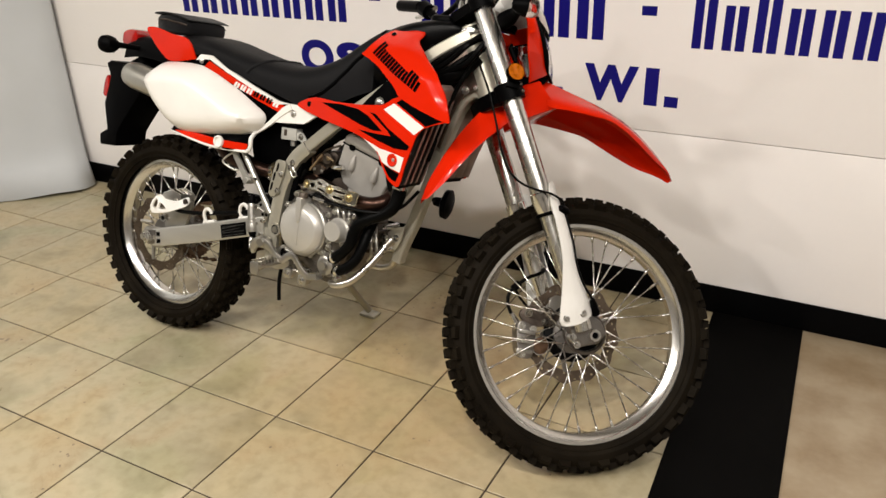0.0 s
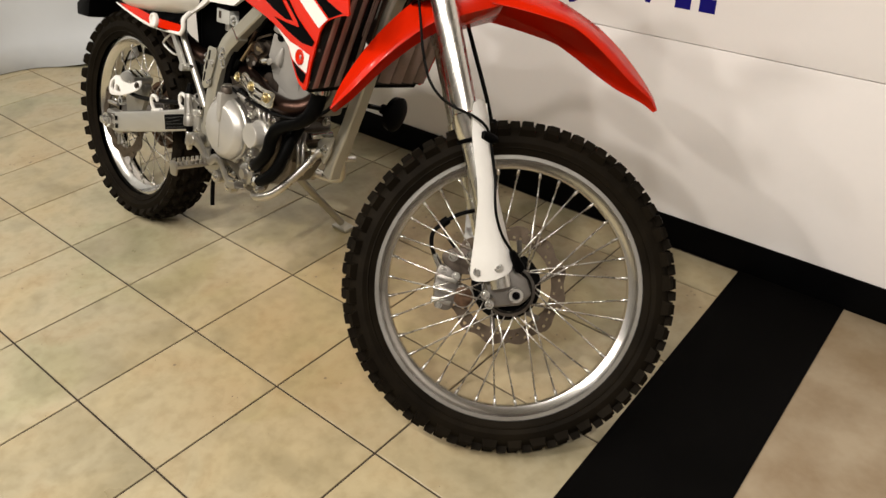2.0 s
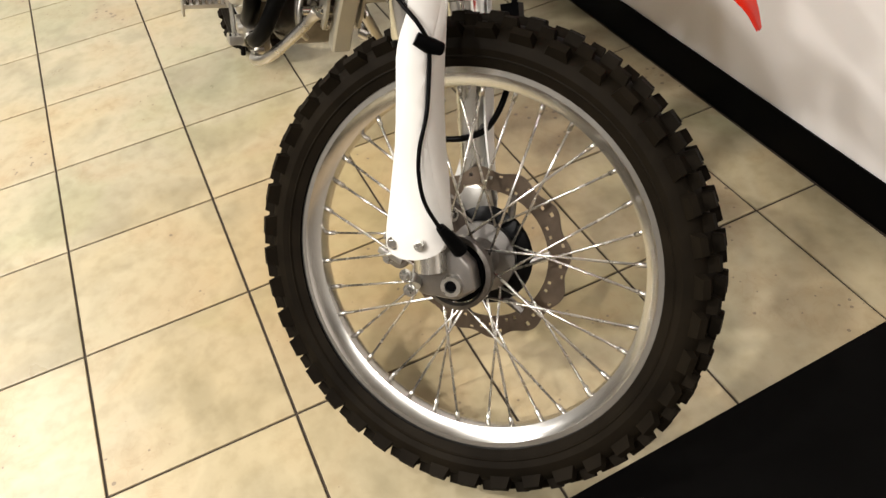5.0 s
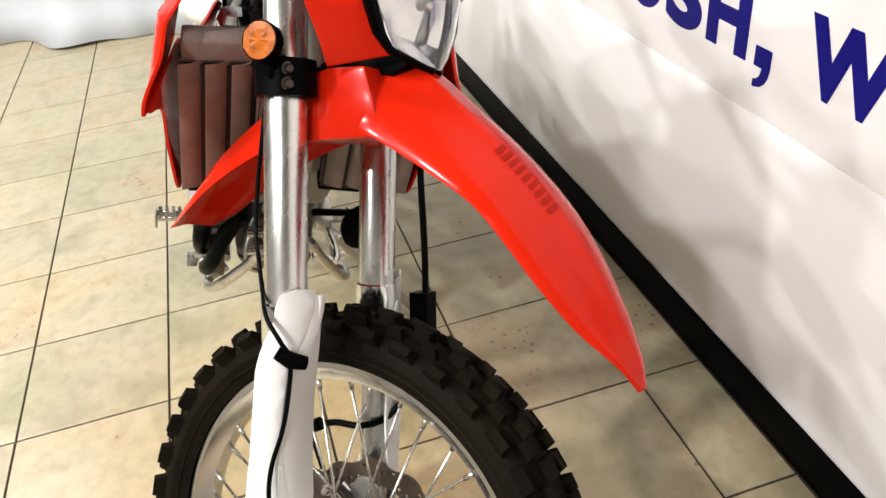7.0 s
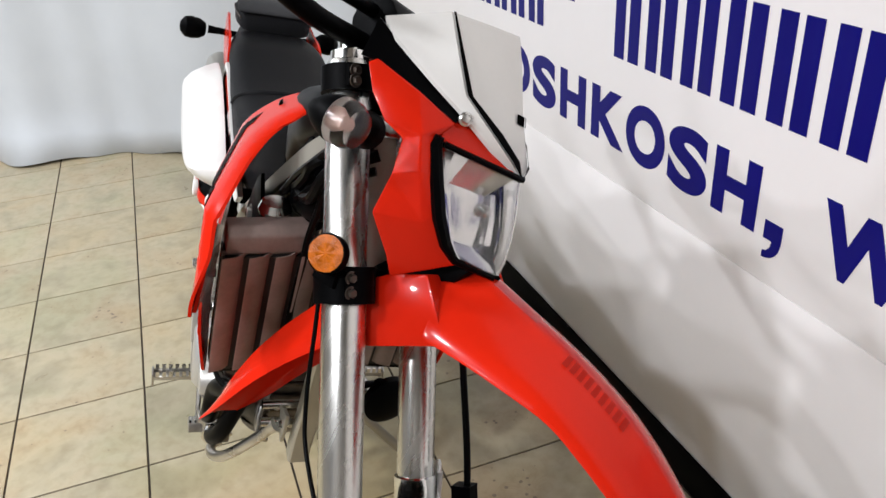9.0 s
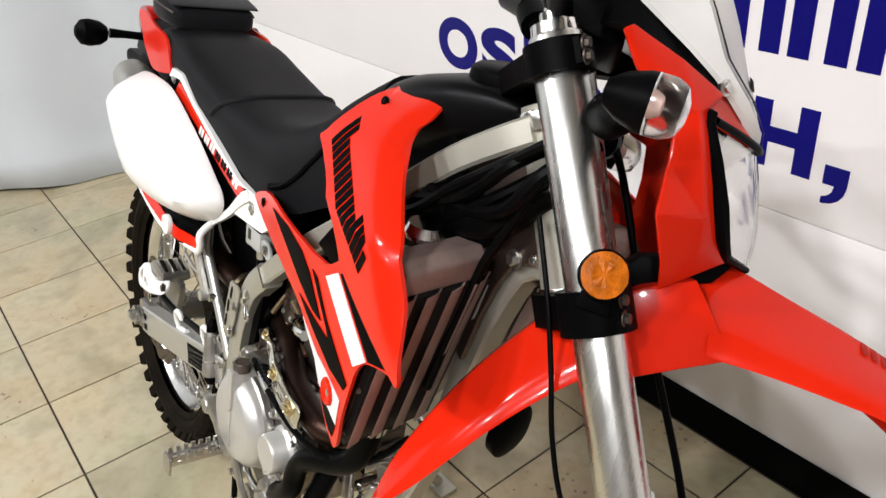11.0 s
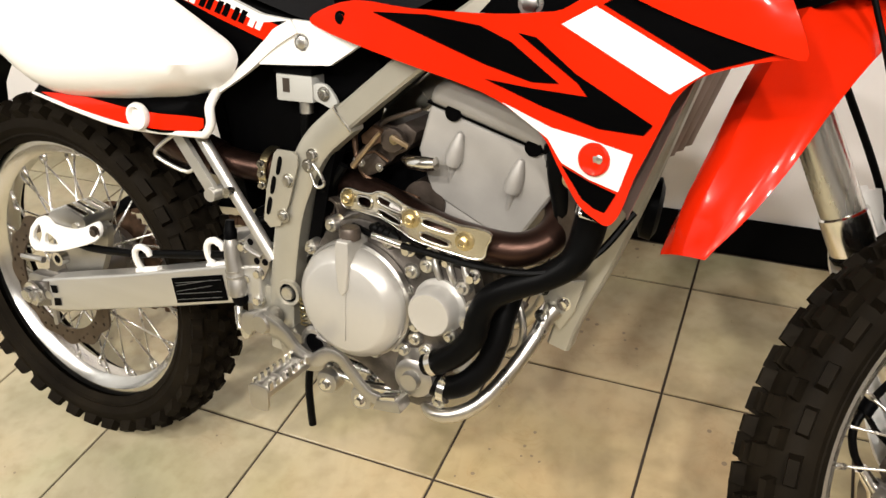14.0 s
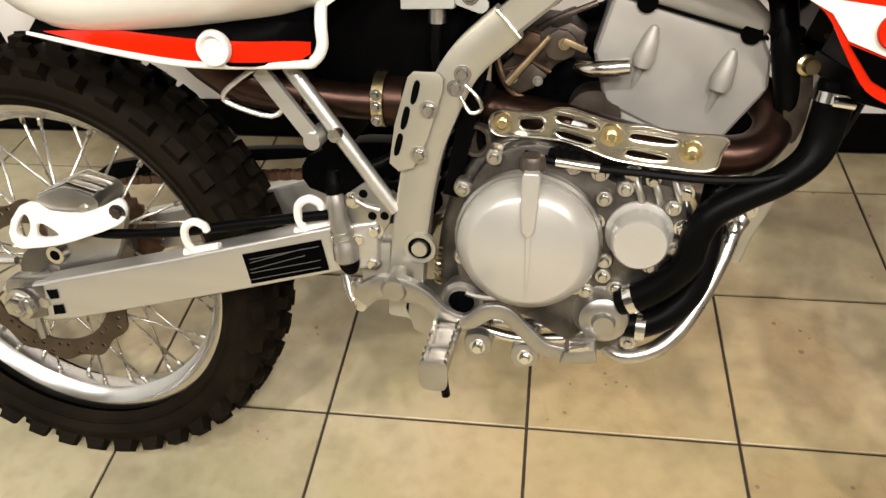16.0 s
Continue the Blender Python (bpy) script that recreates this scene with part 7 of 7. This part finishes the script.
for k in range(9):
    x = 1.360 + 0.010 * k
    z0, z1 = (float(np.interp(q, ridge_x, ridge_z)) + 0.0008 for q in (x, x + 0.006))
    o = bmesh.new()
    o.faces.new([o.verts.new(v) for v in ((x, -0.029, z0 - 0.0105), (x + 0.006, -0.029, z1 - 0.0105), (x + 0.006, -0.014, z1 - 0.0018), (x, -0.014, z0 - 0.0018))])
    front("name_bar", o, DARKRED, fender)

# headlight mask: red cheeks, black surround, white number board, clear lens


# corners of one cheek (forward, outward, up) and the facets between them
CHEEK = {"a": (1.043, 0.101, 1.095), "b": (1.050, 0.098, 1.102), "c": (1.101, 0.083, 1.091), "d": (1.147, 0.068, 1.077), "e": (1.138, 0.074, 1.058), "f": (1.155, 0.073, 1.025), "g": (1.174, 0.068, 0.988),
         "h": (1.192, 0.056, 0.957), "i": (1.212, 0.040, 0.947), "j": (1.153, 0.062, 0.903), "k": (1.143, 0.075, 0.925), "l": (1.118, 0.097, 0.962), "m": (1.116, 0.090, 1.005), "n": (1.109, 0.088, 1.041),
         "o": (1.087, 0.097, 1.049), "p": (1.062, 0.101, 1.070), "q": (1.126, 0.086, 1.053), "r": (1.142, 0.084, 1.018), "s": (1.163, 0.073, 0.973)}
FACETS = ["abp", "bcp", "pco", "coq", "cdq", "deq", "onq", "nqr", "qefr", "nmr", "mls", "mrs", "rfgs", "sghi", "lks", "ksi", "kij"]


def cheek(side):
    bm = bmesh.new()
    v = {k: bm.verts.new((x, side * y, z)) for k, (x, y, z) in CHEEK.items()}
    for f in FACETS:
        bm.faces.new([v[k] for k in f])
    bmesh.ops.recalc_face_normals(bm, faces=bm.faces)
    inner = bmesh.ops.extrude_face_region(bm, geom=bm.faces[:])
    bmesh.ops.translate(bm, verts=[w for w in inner["geom"] if isinstance(w, bmesh.types.BMVert)], vec=(-0.001, -side * 0.004, 0))
    return bevelled(bm, 0.0025, 2, 9)


mask = front("headlight_mask", cheek(-1), RED, label="glossy red headlight mask", angle=50)
front("cheek", cheek(1), RED, mask, angle=50)
bm = bmesh.new()
prism(bm, [(1.117, 0.889), (1.157, 0.895), (1.215, 0.922), (1.228, 0.944), (1.205, 0.946), (1.147, 0.927)], -0.034, 0.034)
front("chin", bevelled(bm, 0.004), BLACK, mask, "black underside of the headlight")
# lens and reflector bowl: a prow that comes forward along the middle
LENS = [(1.050, 1.148, 1.220, 0.067), (1.018, 1.167, 1.233, 0.066), (0.985, 1.186, 1.243, 0.061), (0.962, 1.201, 1.247, 0.050), (0.948, 1.214, 1.247, 0.036)]


def lens_sheet(shift, deep):
    bm = bmesh.new()
    rows = []
    for i, (z, xs, xc, w) in enumerate(LENS):
        row = []
        for k in range(13):
            q = -1 + k / 6
            rim_in = (1 - abs(q) ** 3) * (0 if i in (0, len(LENS) - 1) else 1)
            row.append(bm.verts.new((xs + (xc - xs) * (1 - abs(q) ** 1.25) + shift - deep * rim_in, w * q, z)))
        rows.append(row)
    for a, b in zip(rows, rows[1:]):
        for k in range(12):
            bm.faces.new((a[k], a[k + 1], b[k + 1], b[k]))
    return bm


bm = lens_sheet(0.0, 0.0)
ext = bmesh.ops.extrude_face_region(bm, geom=bm.faces[:])
bmesh.ops.translate(bm, verts=[v for v in ext["geom"] if isinstance(v, bmesh.types.BMVert)], vec=(-0.003, 0, 0))
lens = front("headlight", bm, CLEAR, label="clear headlight lens over a chrome bowl", angle=50)
lens.visible_shadow = False
front("bowl", lens_sheet(-0.008, 0.036), SHINY, lens, "faceted chrome headlight bowl", 14)
front("bulb", turned([(0, 0.0), (0.006, 0.0), (0.007, 0.012), (0, 0.017)], (1.190, 0, 1.005), (1, 0, -0.2), 16), CHROME, lens)
for sgn in (-1, 1):
    front("surround", tube([(1.140, sgn * 0.073, 1.060)] + [(xs - 0.010, sgn * (w + 0.005), z) for z, xs, xc, w in LENS] + [(1.244, sgn * 0.004, 0.944)], [0.0055, 0.0080, 0.0080, 0.0080, 0.0070, 0.0050, 0.0035], 8), BLACK, lens)
front("surround", tube([(1.147 + 0.074 * (1 - abs(q) ** 1.25), 0.069 * q, 1.054) for q in (-1, -0.8, -0.6, -0.4, -0.2, 0, 0.2, 0.4, 0.6, 0.8, 1)], 0.0036, 8), BLACK, lens)
# red brow between the lens and the board
bm = bmesh.new()
rows = []
for z, xs, xc, w in ((1.056, 1.143, 1.219, 0.071), (1.064, 1.140, 1.212, 0.070), (1.075, 1.134, 1.202, 0.069), (1.088, 1.126, 1.190, 0.062)):
    rows.append([bm.verts.new((xs + (xc - xs) * (1 - abs(-1 + k / 6) ** 1.25), w * (-1 + k / 6), z)) for k in range(13)])
for a, b in zip(rows, rows[1:]):
    for k in range(12):
        bm.faces.new((a[k], a[k + 1], b[k + 1], b[k]))
ext = bmesh.ops.extrude_face_region(bm, geom=bm.faces[:])
bmesh.ops.translate(bm, verts=[v for v in ext["geom"] if isinstance(v, bmesh.types.BMVert)], vec=(-0.004, 0, 0))
front("brow", bm, RED, mask)
# number board: bright side faces, a flat front between two creases, its foot drawn to a point
bm = bmesh.new()
rows = []
for o, m, c in (((0.090, 1.037, 1.146), (0.066, 1.087, 1.178), (1.143, 1.193)), ((0.087, 1.044, 1.133), (0.065, 1.114, 1.143), (1.164, 1.160)), ((0.072, 1.110, 1.105), (0.060, 1.140, 1.108), (1.186, 1.120)),
                ((0.059, 1.144, 1.091), (0.042, 1.178, 1.085), (1.203, 1.094)), ((0.035, 1.185, 1.070), (0.021, 1.207, 1.066), (1.213, 1.072)), ((0.006, 1.216, 1.052), (0.003, 1.218, 1.054), (1.219, 1.054))):
    half = (m[0] * 0.50, m[1] + (c[0] - m[1]) * 0.54, m[2] + (c[1] - m[2]) * 0.56)
    cols = [(-o[0], o[1], o[2]), (-m[0], m[1], m[2]), (-half[0], half[1], half[2]), (0, c[0], c[1]), half, m, o]
    rows.append([bm.verts.new((x, y, z)) for y, x, z in cols])
for a, b in zip(rows, rows[1:]):
    for k in range(6):
        bm.faces.new((a[k], a[k + 1], b[k + 1], b[k]))
bmesh.ops.recalc_face_normals(bm, faces=bm.faces)
crest = [[v.co.copy() for v in r] for r in rows]
ext = bmesh.ops.extrude_face_region(bm, geom=bm.faces[:])
bmesh.ops.translate(bm, verts=[v for v in ext["geom"] if isinstance(v, bmesh.types.BMVert)], vec=(-0.005, 0, -0.002))
board = front("number_board", bm, WHITE, label="white number board with black edge stripes", angle=25)
for side in (-1, 1):
    # a black wedge along each crease, widening towards the foot
    st = bmesh.new()
    creases = [(r[1 if side < 0 else 5], r[2 if side < 0 else 4]) for r in crest]
    left = [st.verts.new(m + Vector((0.0022, 0, 0.0012))) for m, h in creases]
    right = [st.verts.new(m.lerp(h, f) + Vector((0.0024, 0, 0.0014))) for (m, h), f in zip(creases, (0.05, 0.10, 0.16, 0.50, 0.95, 0.9))]
    for k in range(5):
        st.faces.new((left[k], left[k + 1], right[k + 1], right[k]))
    front("edge_stripe", st, DECALBLACK, board, angle=60)
    front("board_bolt", turned([(0.0075, 0.0), (0.0075, 0.003), (0.005, 0.004), (0.004, 0.006), (0, 0.007)], (1.149, side * 0.054, 1.086), (0.6, side, 0.1), 24), STEEL, board)
for z0, z1, y0, y1 in ((1.106, 1.116, -0.012, -0.002), (1.106, 1.116, 0.000, 0.005), (1.096, 1.100, -0.012, 0.006)):
    bm = bmesh.new()
    bm.faces.new([bm.verts.new((1.1985 - 0.46 * (z - 1.103) - 0.55 * abs(y), y, z)) for y, z in ((y0, z0), (y1, z0), (y1, z1), (y0, z1))])
    front("name_block", bm, DECALBLACK, board)
# black plate behind each lower edge of the board, in place of the shadow there
for side in (-1, 1):
    br = bmesh.new()
    pts = [(1.030, 0.095, 1.140), (1.052, 0.083, 1.128), (1.098, 0.066, 1.112), (1.144, 0.050, 1.090), (1.144, 0.062, 1.078), (1.100, 0.077, 1.090), (1.052, 0.092, 1.100), (1.030, 0.098, 1.098)]
    faces = [br.verts.new((x, side * y, z)) for x, y, z in pts]
    for q in ((0, 1, 6, 7), (1, 2, 5, 6), (2, 3, 4, 5)):
        br.faces.new([faces[k] for k in q])
    ext = bmesh.ops.extrude_face_region(br, geom=br.faces[:])
    bmesh.ops.translate(br, verts=[v for v in ext["geom"] if isinstance(v, bmesh.types.BMVert)], vec=(-0.004, -side * 0.014, 0))
    front("board_shade", br, BLACK, mask, "black plate standing for the shade behind the number board")
front("instrument_pod", plate(rounded([(0.985, 1.115), (0.985, 1.165), (1.020, 1.165), (1.060, 1.120), (1.060, 1.095)], 3), -0.07, 0.07, 0.01), BLACK, label="black instrument pod")
# handlebar with grips, levers and master cylinder
bar = front("handlebar", tube([(0.880, -0.400, 1.222), (0.930, -0.300, 1.190), (0.975, -0.225, 1.130), (1.000, -0.170, 1.113), (1.003, -0.090, 1.111), (1.004, 0, 1.110), (1.003, 0.090, 1.111), (1.000, 0.170, 1.113), (0.975, 0.225, 1.130), (0.930, 0.300, 1.190), (0.880, 0.400, 1.222)], 0.0115, 14, smooth=5), BLACK, label="black handlebar with a cross brace and rubber grips")
front("cross_brace", tube([(0.972, -0.236, 1.140), (0.992, -0.170, 1.146), (1.000, -0.080, 1.147), (1.000, 0.080, 1.147), (0.992, 0.170, 1.146), (0.972, 0.236, 1.140)], 0.008, 12, smooth=4), BLACK, bar)
for side in (-1, 1):
    front("grip", tube([(0.925, side * 0.310, 1.193), (0.878, side * 0.404, 1.223)], 0.0165, 14), HOSE, bar)
    front("lever", tube([(0.960, side * 0.262, 1.180), (0.968, side * 0.300, 1.176), (0.932, side * 0.404, 1.200)], [0.008, 0.007, 0.006], 8), SHINY, bar)
    front("bar_clamp", tube([(1.004, side * 0.040, 1.060), (1.004, side * 0.040, 1.120)], 0.018, 14), SHINY, bar)
    front("switch_block", tube([(0.948, side * 0.270, 1.166), (0.932, side * 0.298, 1.188)], 0.022, 12), BLACK, bar)
# front turn signals
for side in (-1, 1):
    sig = front("front_signal", tube([(1.075, side * 0.100, 1.030), (1.082, side * 0.125, 1.032), (1.086, side * 0.150, 1.034), (1.088, side * 0.180, 1.034)], [0.021, 0.019, 0.013, 0.012], 14, smooth=4), BLACK, label="front turn signal with clear lens and amber bulb")
    front("lamp_body", turned([(0, -0.026), (0.010, -0.024), (0.018, -0.012), (0.0232, 0.004), (0.0236, 0.010)], (1.090, side * 0.192, 1.034), (1, side * 0.10, 0), 28), BLACK, sig)
    cl = front("signal_lens", turned([(0.0236, 0.010), (0.0232, 0.024), (0.0186, 0.033), (0.0085, 0.0375), (0, 0.038), (0, 0.036), (0.0085, 0.0355), (0.0168, 0.0312), (0.0215, 0.023), (0.0219, 0.010)], (1.090, side * 0.192, 1.034), (1, side * 0.10, 0), 28), SIGNALLENS, sig)
    cl.visible_shadow = False
    front("signal_bowl", turned([(0.0221, 0.009), (0.017, 0.005), (0.009, 0.002), (0, 0.001)], (1.090, side * 0.192, 1.034), (1, side * 0.10, 0), 28), WHITE, sig)
    front("signal_bulb", turned([(0, 0.002), (0.005, 0.004), (0.006, 0.012), (0.004, 0.017), (0, 0.018)], (1.090, side * 0.192, 1.034), (1, side * 0.10, 0), 16), BULB, sig)
# cables
front("speedometer_cable", tube([(1.045, -0.050, 0.930), (1.078, -0.062, 0.860), (1.102, -0.064, 0.800), (1.124, -0.064, 0.740), (1.150, -0.068, 0.690), (1.180, -0.078, 0.662), (1.212, -0.098, 0.648), (1.245, -0.122, 0.640), (1.274, -0.124, 0.628), (1.290, -0.112, 0.608), (1.310, -0.114, 0.562), (1.321, -0.119, 0.533), (1.329, -0.125, 0.500), (1.341, -0.127, 0.470), (1.360, -0.125, 0.441), (1.382, -0.117, 0.421), (1.394, -0.106, 0.410), (1.412, -0.084, 0.392)], 0.0027, 10, smooth=6), HOSE, label="black speedometer cable")
front("cable_clip", tube([(1.274, -0.120, 0.612), (1.290, -0.112, 0.610), (1.300, -0.098, 0.610)], [0.008, 0.010, 0.008], 10), BLACK, label="black cable clip")
front("cable_end", tube([(1.388, -0.112, 0.416), (1.396, -0.103, 0.408), (1.416, -0.080, 0.388)], [0.006, 0.008, 0.011], 12), BLACK)
hose = front("front_brake_hose", tube([(1.030, 0.080, 1.10), (1.100, 0.094, 1.02), (1.166, 0.098, 0.90), (1.225, 0.102, 0.80), (1.284, 0.106, 0.70), (1.322, 0.110, 0.62), (1.340, 0.108, 0.55), (1.340, 0.090, 0.500), (1.322, 0.062, 0.478), (1.286, 0.060, 0.457), (1.258, 0.060, 0.430), (1.243, 0.060, 0.406), (1.245, 0.060, 0.382), (1.257, 0.060, 0.361), (1.276, 0.058, 0.338)], 0.0046, 10, smooth=6), HOSE, label="black front brake hose")
front("hose_clip", tube([(1.296, 0.108, 0.668), (1.322, 0.108, 0.622)], 0.013, 8, profile=[(-1, -1), (1, -1), (1, 1), (-1, 1)]), BLACK, hose)
front("hose_clip", tube([(1.266, 0.060, 0.440), (1.252, 0.060, 0.422)], 0.0095, 10), BLACK, hose)
front("hose_sleeve", tube([(1.257, 0.060, 0.361), (1.276, 0.058, 0.338), (1.280, 0.058, 0.310)], [0.007, 0.009, 0.008], 10), SHINY, hose)
front("bleed_tube", tube([(1.256, 0.060, 0.425), (1.274, 0.062, 0.404), (1.298, 0.062, 0.384)], 0.0035, 8), HOSE, hose)
caliper = front("front_caliper", plate(rounded([(1.258, 0.338), (1.264, 0.290), (1.276, 0.262), (1.304, 0.260), (1.312, 0.285), (1.308, 0.330), (1.290, 0.346), (1.268, 0.350)], 3), 0.034, 0.078, 0.006), CASE, label="two-piston front brake caliper")
for z in (0.276, 0.300, 0.324):
    front("caliper_rib", block(1.262, 1.304, 0.026, 0.040, z - 0.005, z + 0.005, 0.002), CAST, caliper)
for x, z in ((1.270, 0.338), (1.268, 0.302), (1.280, 0.268), (1.300, 0.334)):
    front("caliper_bolt", bolt(bmesh.new(), (x, 0.034, z), (0, -1, 0), 0.006, 0.009), STEEL, caliper)
front("brake_pad", turned([(0.021, 0.0), (0.021, 0.005), (0.014, 0.006), (0, 0.006)], (1.326, 0.040, 0.296), (0, -1, 0), 24), RUST, caliper, "brown brake pad")
front("piston", turned([(0.024, 0.0), (0.024, 0.006), (0.021, 0.006)], (1.326, 0.046, 0.296), (0, -1, 0), 24), STEEL, caliper)
bracket = front("caliper_bracket", plate(rounded([(1.262, 0.362), (1.268, 0.380), (1.288, 0.392), (1.338, 0.396), (1.366, 0.376), (1.362, 0.356), (1.334, 0.346), (1.290, 0.340)], 3), 0.040, 0.052, 0.003), GRIME, caliper)
for x, z, r in ((1.284, 0.372, 0.007), (1.342, 0.378, 0.008), (1.316, 0.384, 0.005), (1.330, 0.356, 0.006)):
    front("bracket_bolt", bolt(bmesh.new(), (x, 0.040, z), (0, -1, 0), r, 0.010), SHINY, bracket)
front("caliper_mount", plate(rounded([(1.345, 0.38), (1.340, 0.42), (1.375, 0.43), (1.400, 0.38), (1.380, 0.35)], 2), 0.054, 0.068, 0.003), CAST, caliper)
caliper.matrix_basis = FORKS @ Matrix.Translation((0.012, 0, -0.004))
# cables round the steering head
for k, pts in enumerate(([(1.082, -0.058, 1.018), (1.026, -0.070, 0.976), (0.980, -0.076, 0.944), (0.923, -0.080, 0.900), (0.860, -0.070, 0.880)], [(1.100, -0.010, 1.020), (1.088, -0.060, 0.993), (1.059, -0.070, 0.950), (1.014, -0.070, 0.929), (0.971, -0.070, 0.925), (0.900, -0.060, 0.930)],
                         [(1.070, -0.010, 1.020), (1.052, -0.066, 0.991), (1.020, -0.072, 0.959), (0.979, -0.074, 0.931), (0.900, -0.068, 0.905)],
                         [(1.098, -0.010, 1.000), (1.080, -0.055, 0.976), (1.054, -0.060, 0.925), (1.033, -0.062, 0.885), (1.017, -0.062, 0.839), (0.995, -0.064, 0.770), (0.975, -0.066, 0.70)],
                         [(1.060, -0.010, 0.990), (1.030, -0.060, 0.950), (0.985, -0.072, 0.915), (0.900, -0.066, 0.880)])):
    part("control_cable", tube(pts, (0.0060, 0.0070, 0.0070, 0.0055, 0.0065)[k], 8, smooth=6), HOSE, bike, "black control cable")

part("wiring_loom", tube([(0.870, -0.046, 0.905), (0.930, -0.050, 0.912), (0.990, -0.052, 0.914), (1.030, -0.048, 0.928), (1.070, -0.030, 0.965)], [0.022, 0.026, 0.024, 0.020, 0.014], 14, smooth=5), HOSE, bike, "black taped wiring loom beside the steering head")
part("wiring_loom", tube([(0.880, -0.044, 0.880), (0.950, -0.050, 0.885), (1.000, -0.046, 0.895), (1.026, -0.036, 0.930)], 0.014, 12, smooth=5), HOSE, bike, "black taped wiring loom beside the steering head")
part("cable_tie", turned([(0.0270, -0.002), (0.0285, -0.002), (0.0285, 0.002), (0.0270, 0.002)], (0.975, -0.052, 0.914), (1, 0, 0.1), 20, True), BLACK, bike)

# ---- floor tiles ----
full, edge = tile_mesh(T, T), tile_mesh(T, WALL_Y - 0.007 - 3 * T)
# the last column runs on under the runner
wide, wide_edge = tile_mesh(T * 1.82, T), tile_mesh(T * 1.82, WALL_Y - 0.007 - 3 * T)
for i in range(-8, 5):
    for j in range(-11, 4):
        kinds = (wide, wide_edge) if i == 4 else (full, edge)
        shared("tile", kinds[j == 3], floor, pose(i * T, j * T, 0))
bm = bmesh.new()
for i in range(-14, 5):
    for j in range(-17, 4):
        if -8 <= i < 5 and -11 <= j < 4:
            continue
        d = WALL_Y - 0.007 - 3 * T if j == 3 else T
        x, y, g = i * T, j * T, 0.0021
        bm.faces.new([bm.verts.new(p) for p in ((x + g, y + g, -0.0005), (x + T - g, y + g, -0.0005), (x + T - g, y + d - g, -0.0005), (x + g, y + d - g, -0.0005))])
tagged(part("far_tiles", bm, TILE, floor, flat=True), kind="stuff")
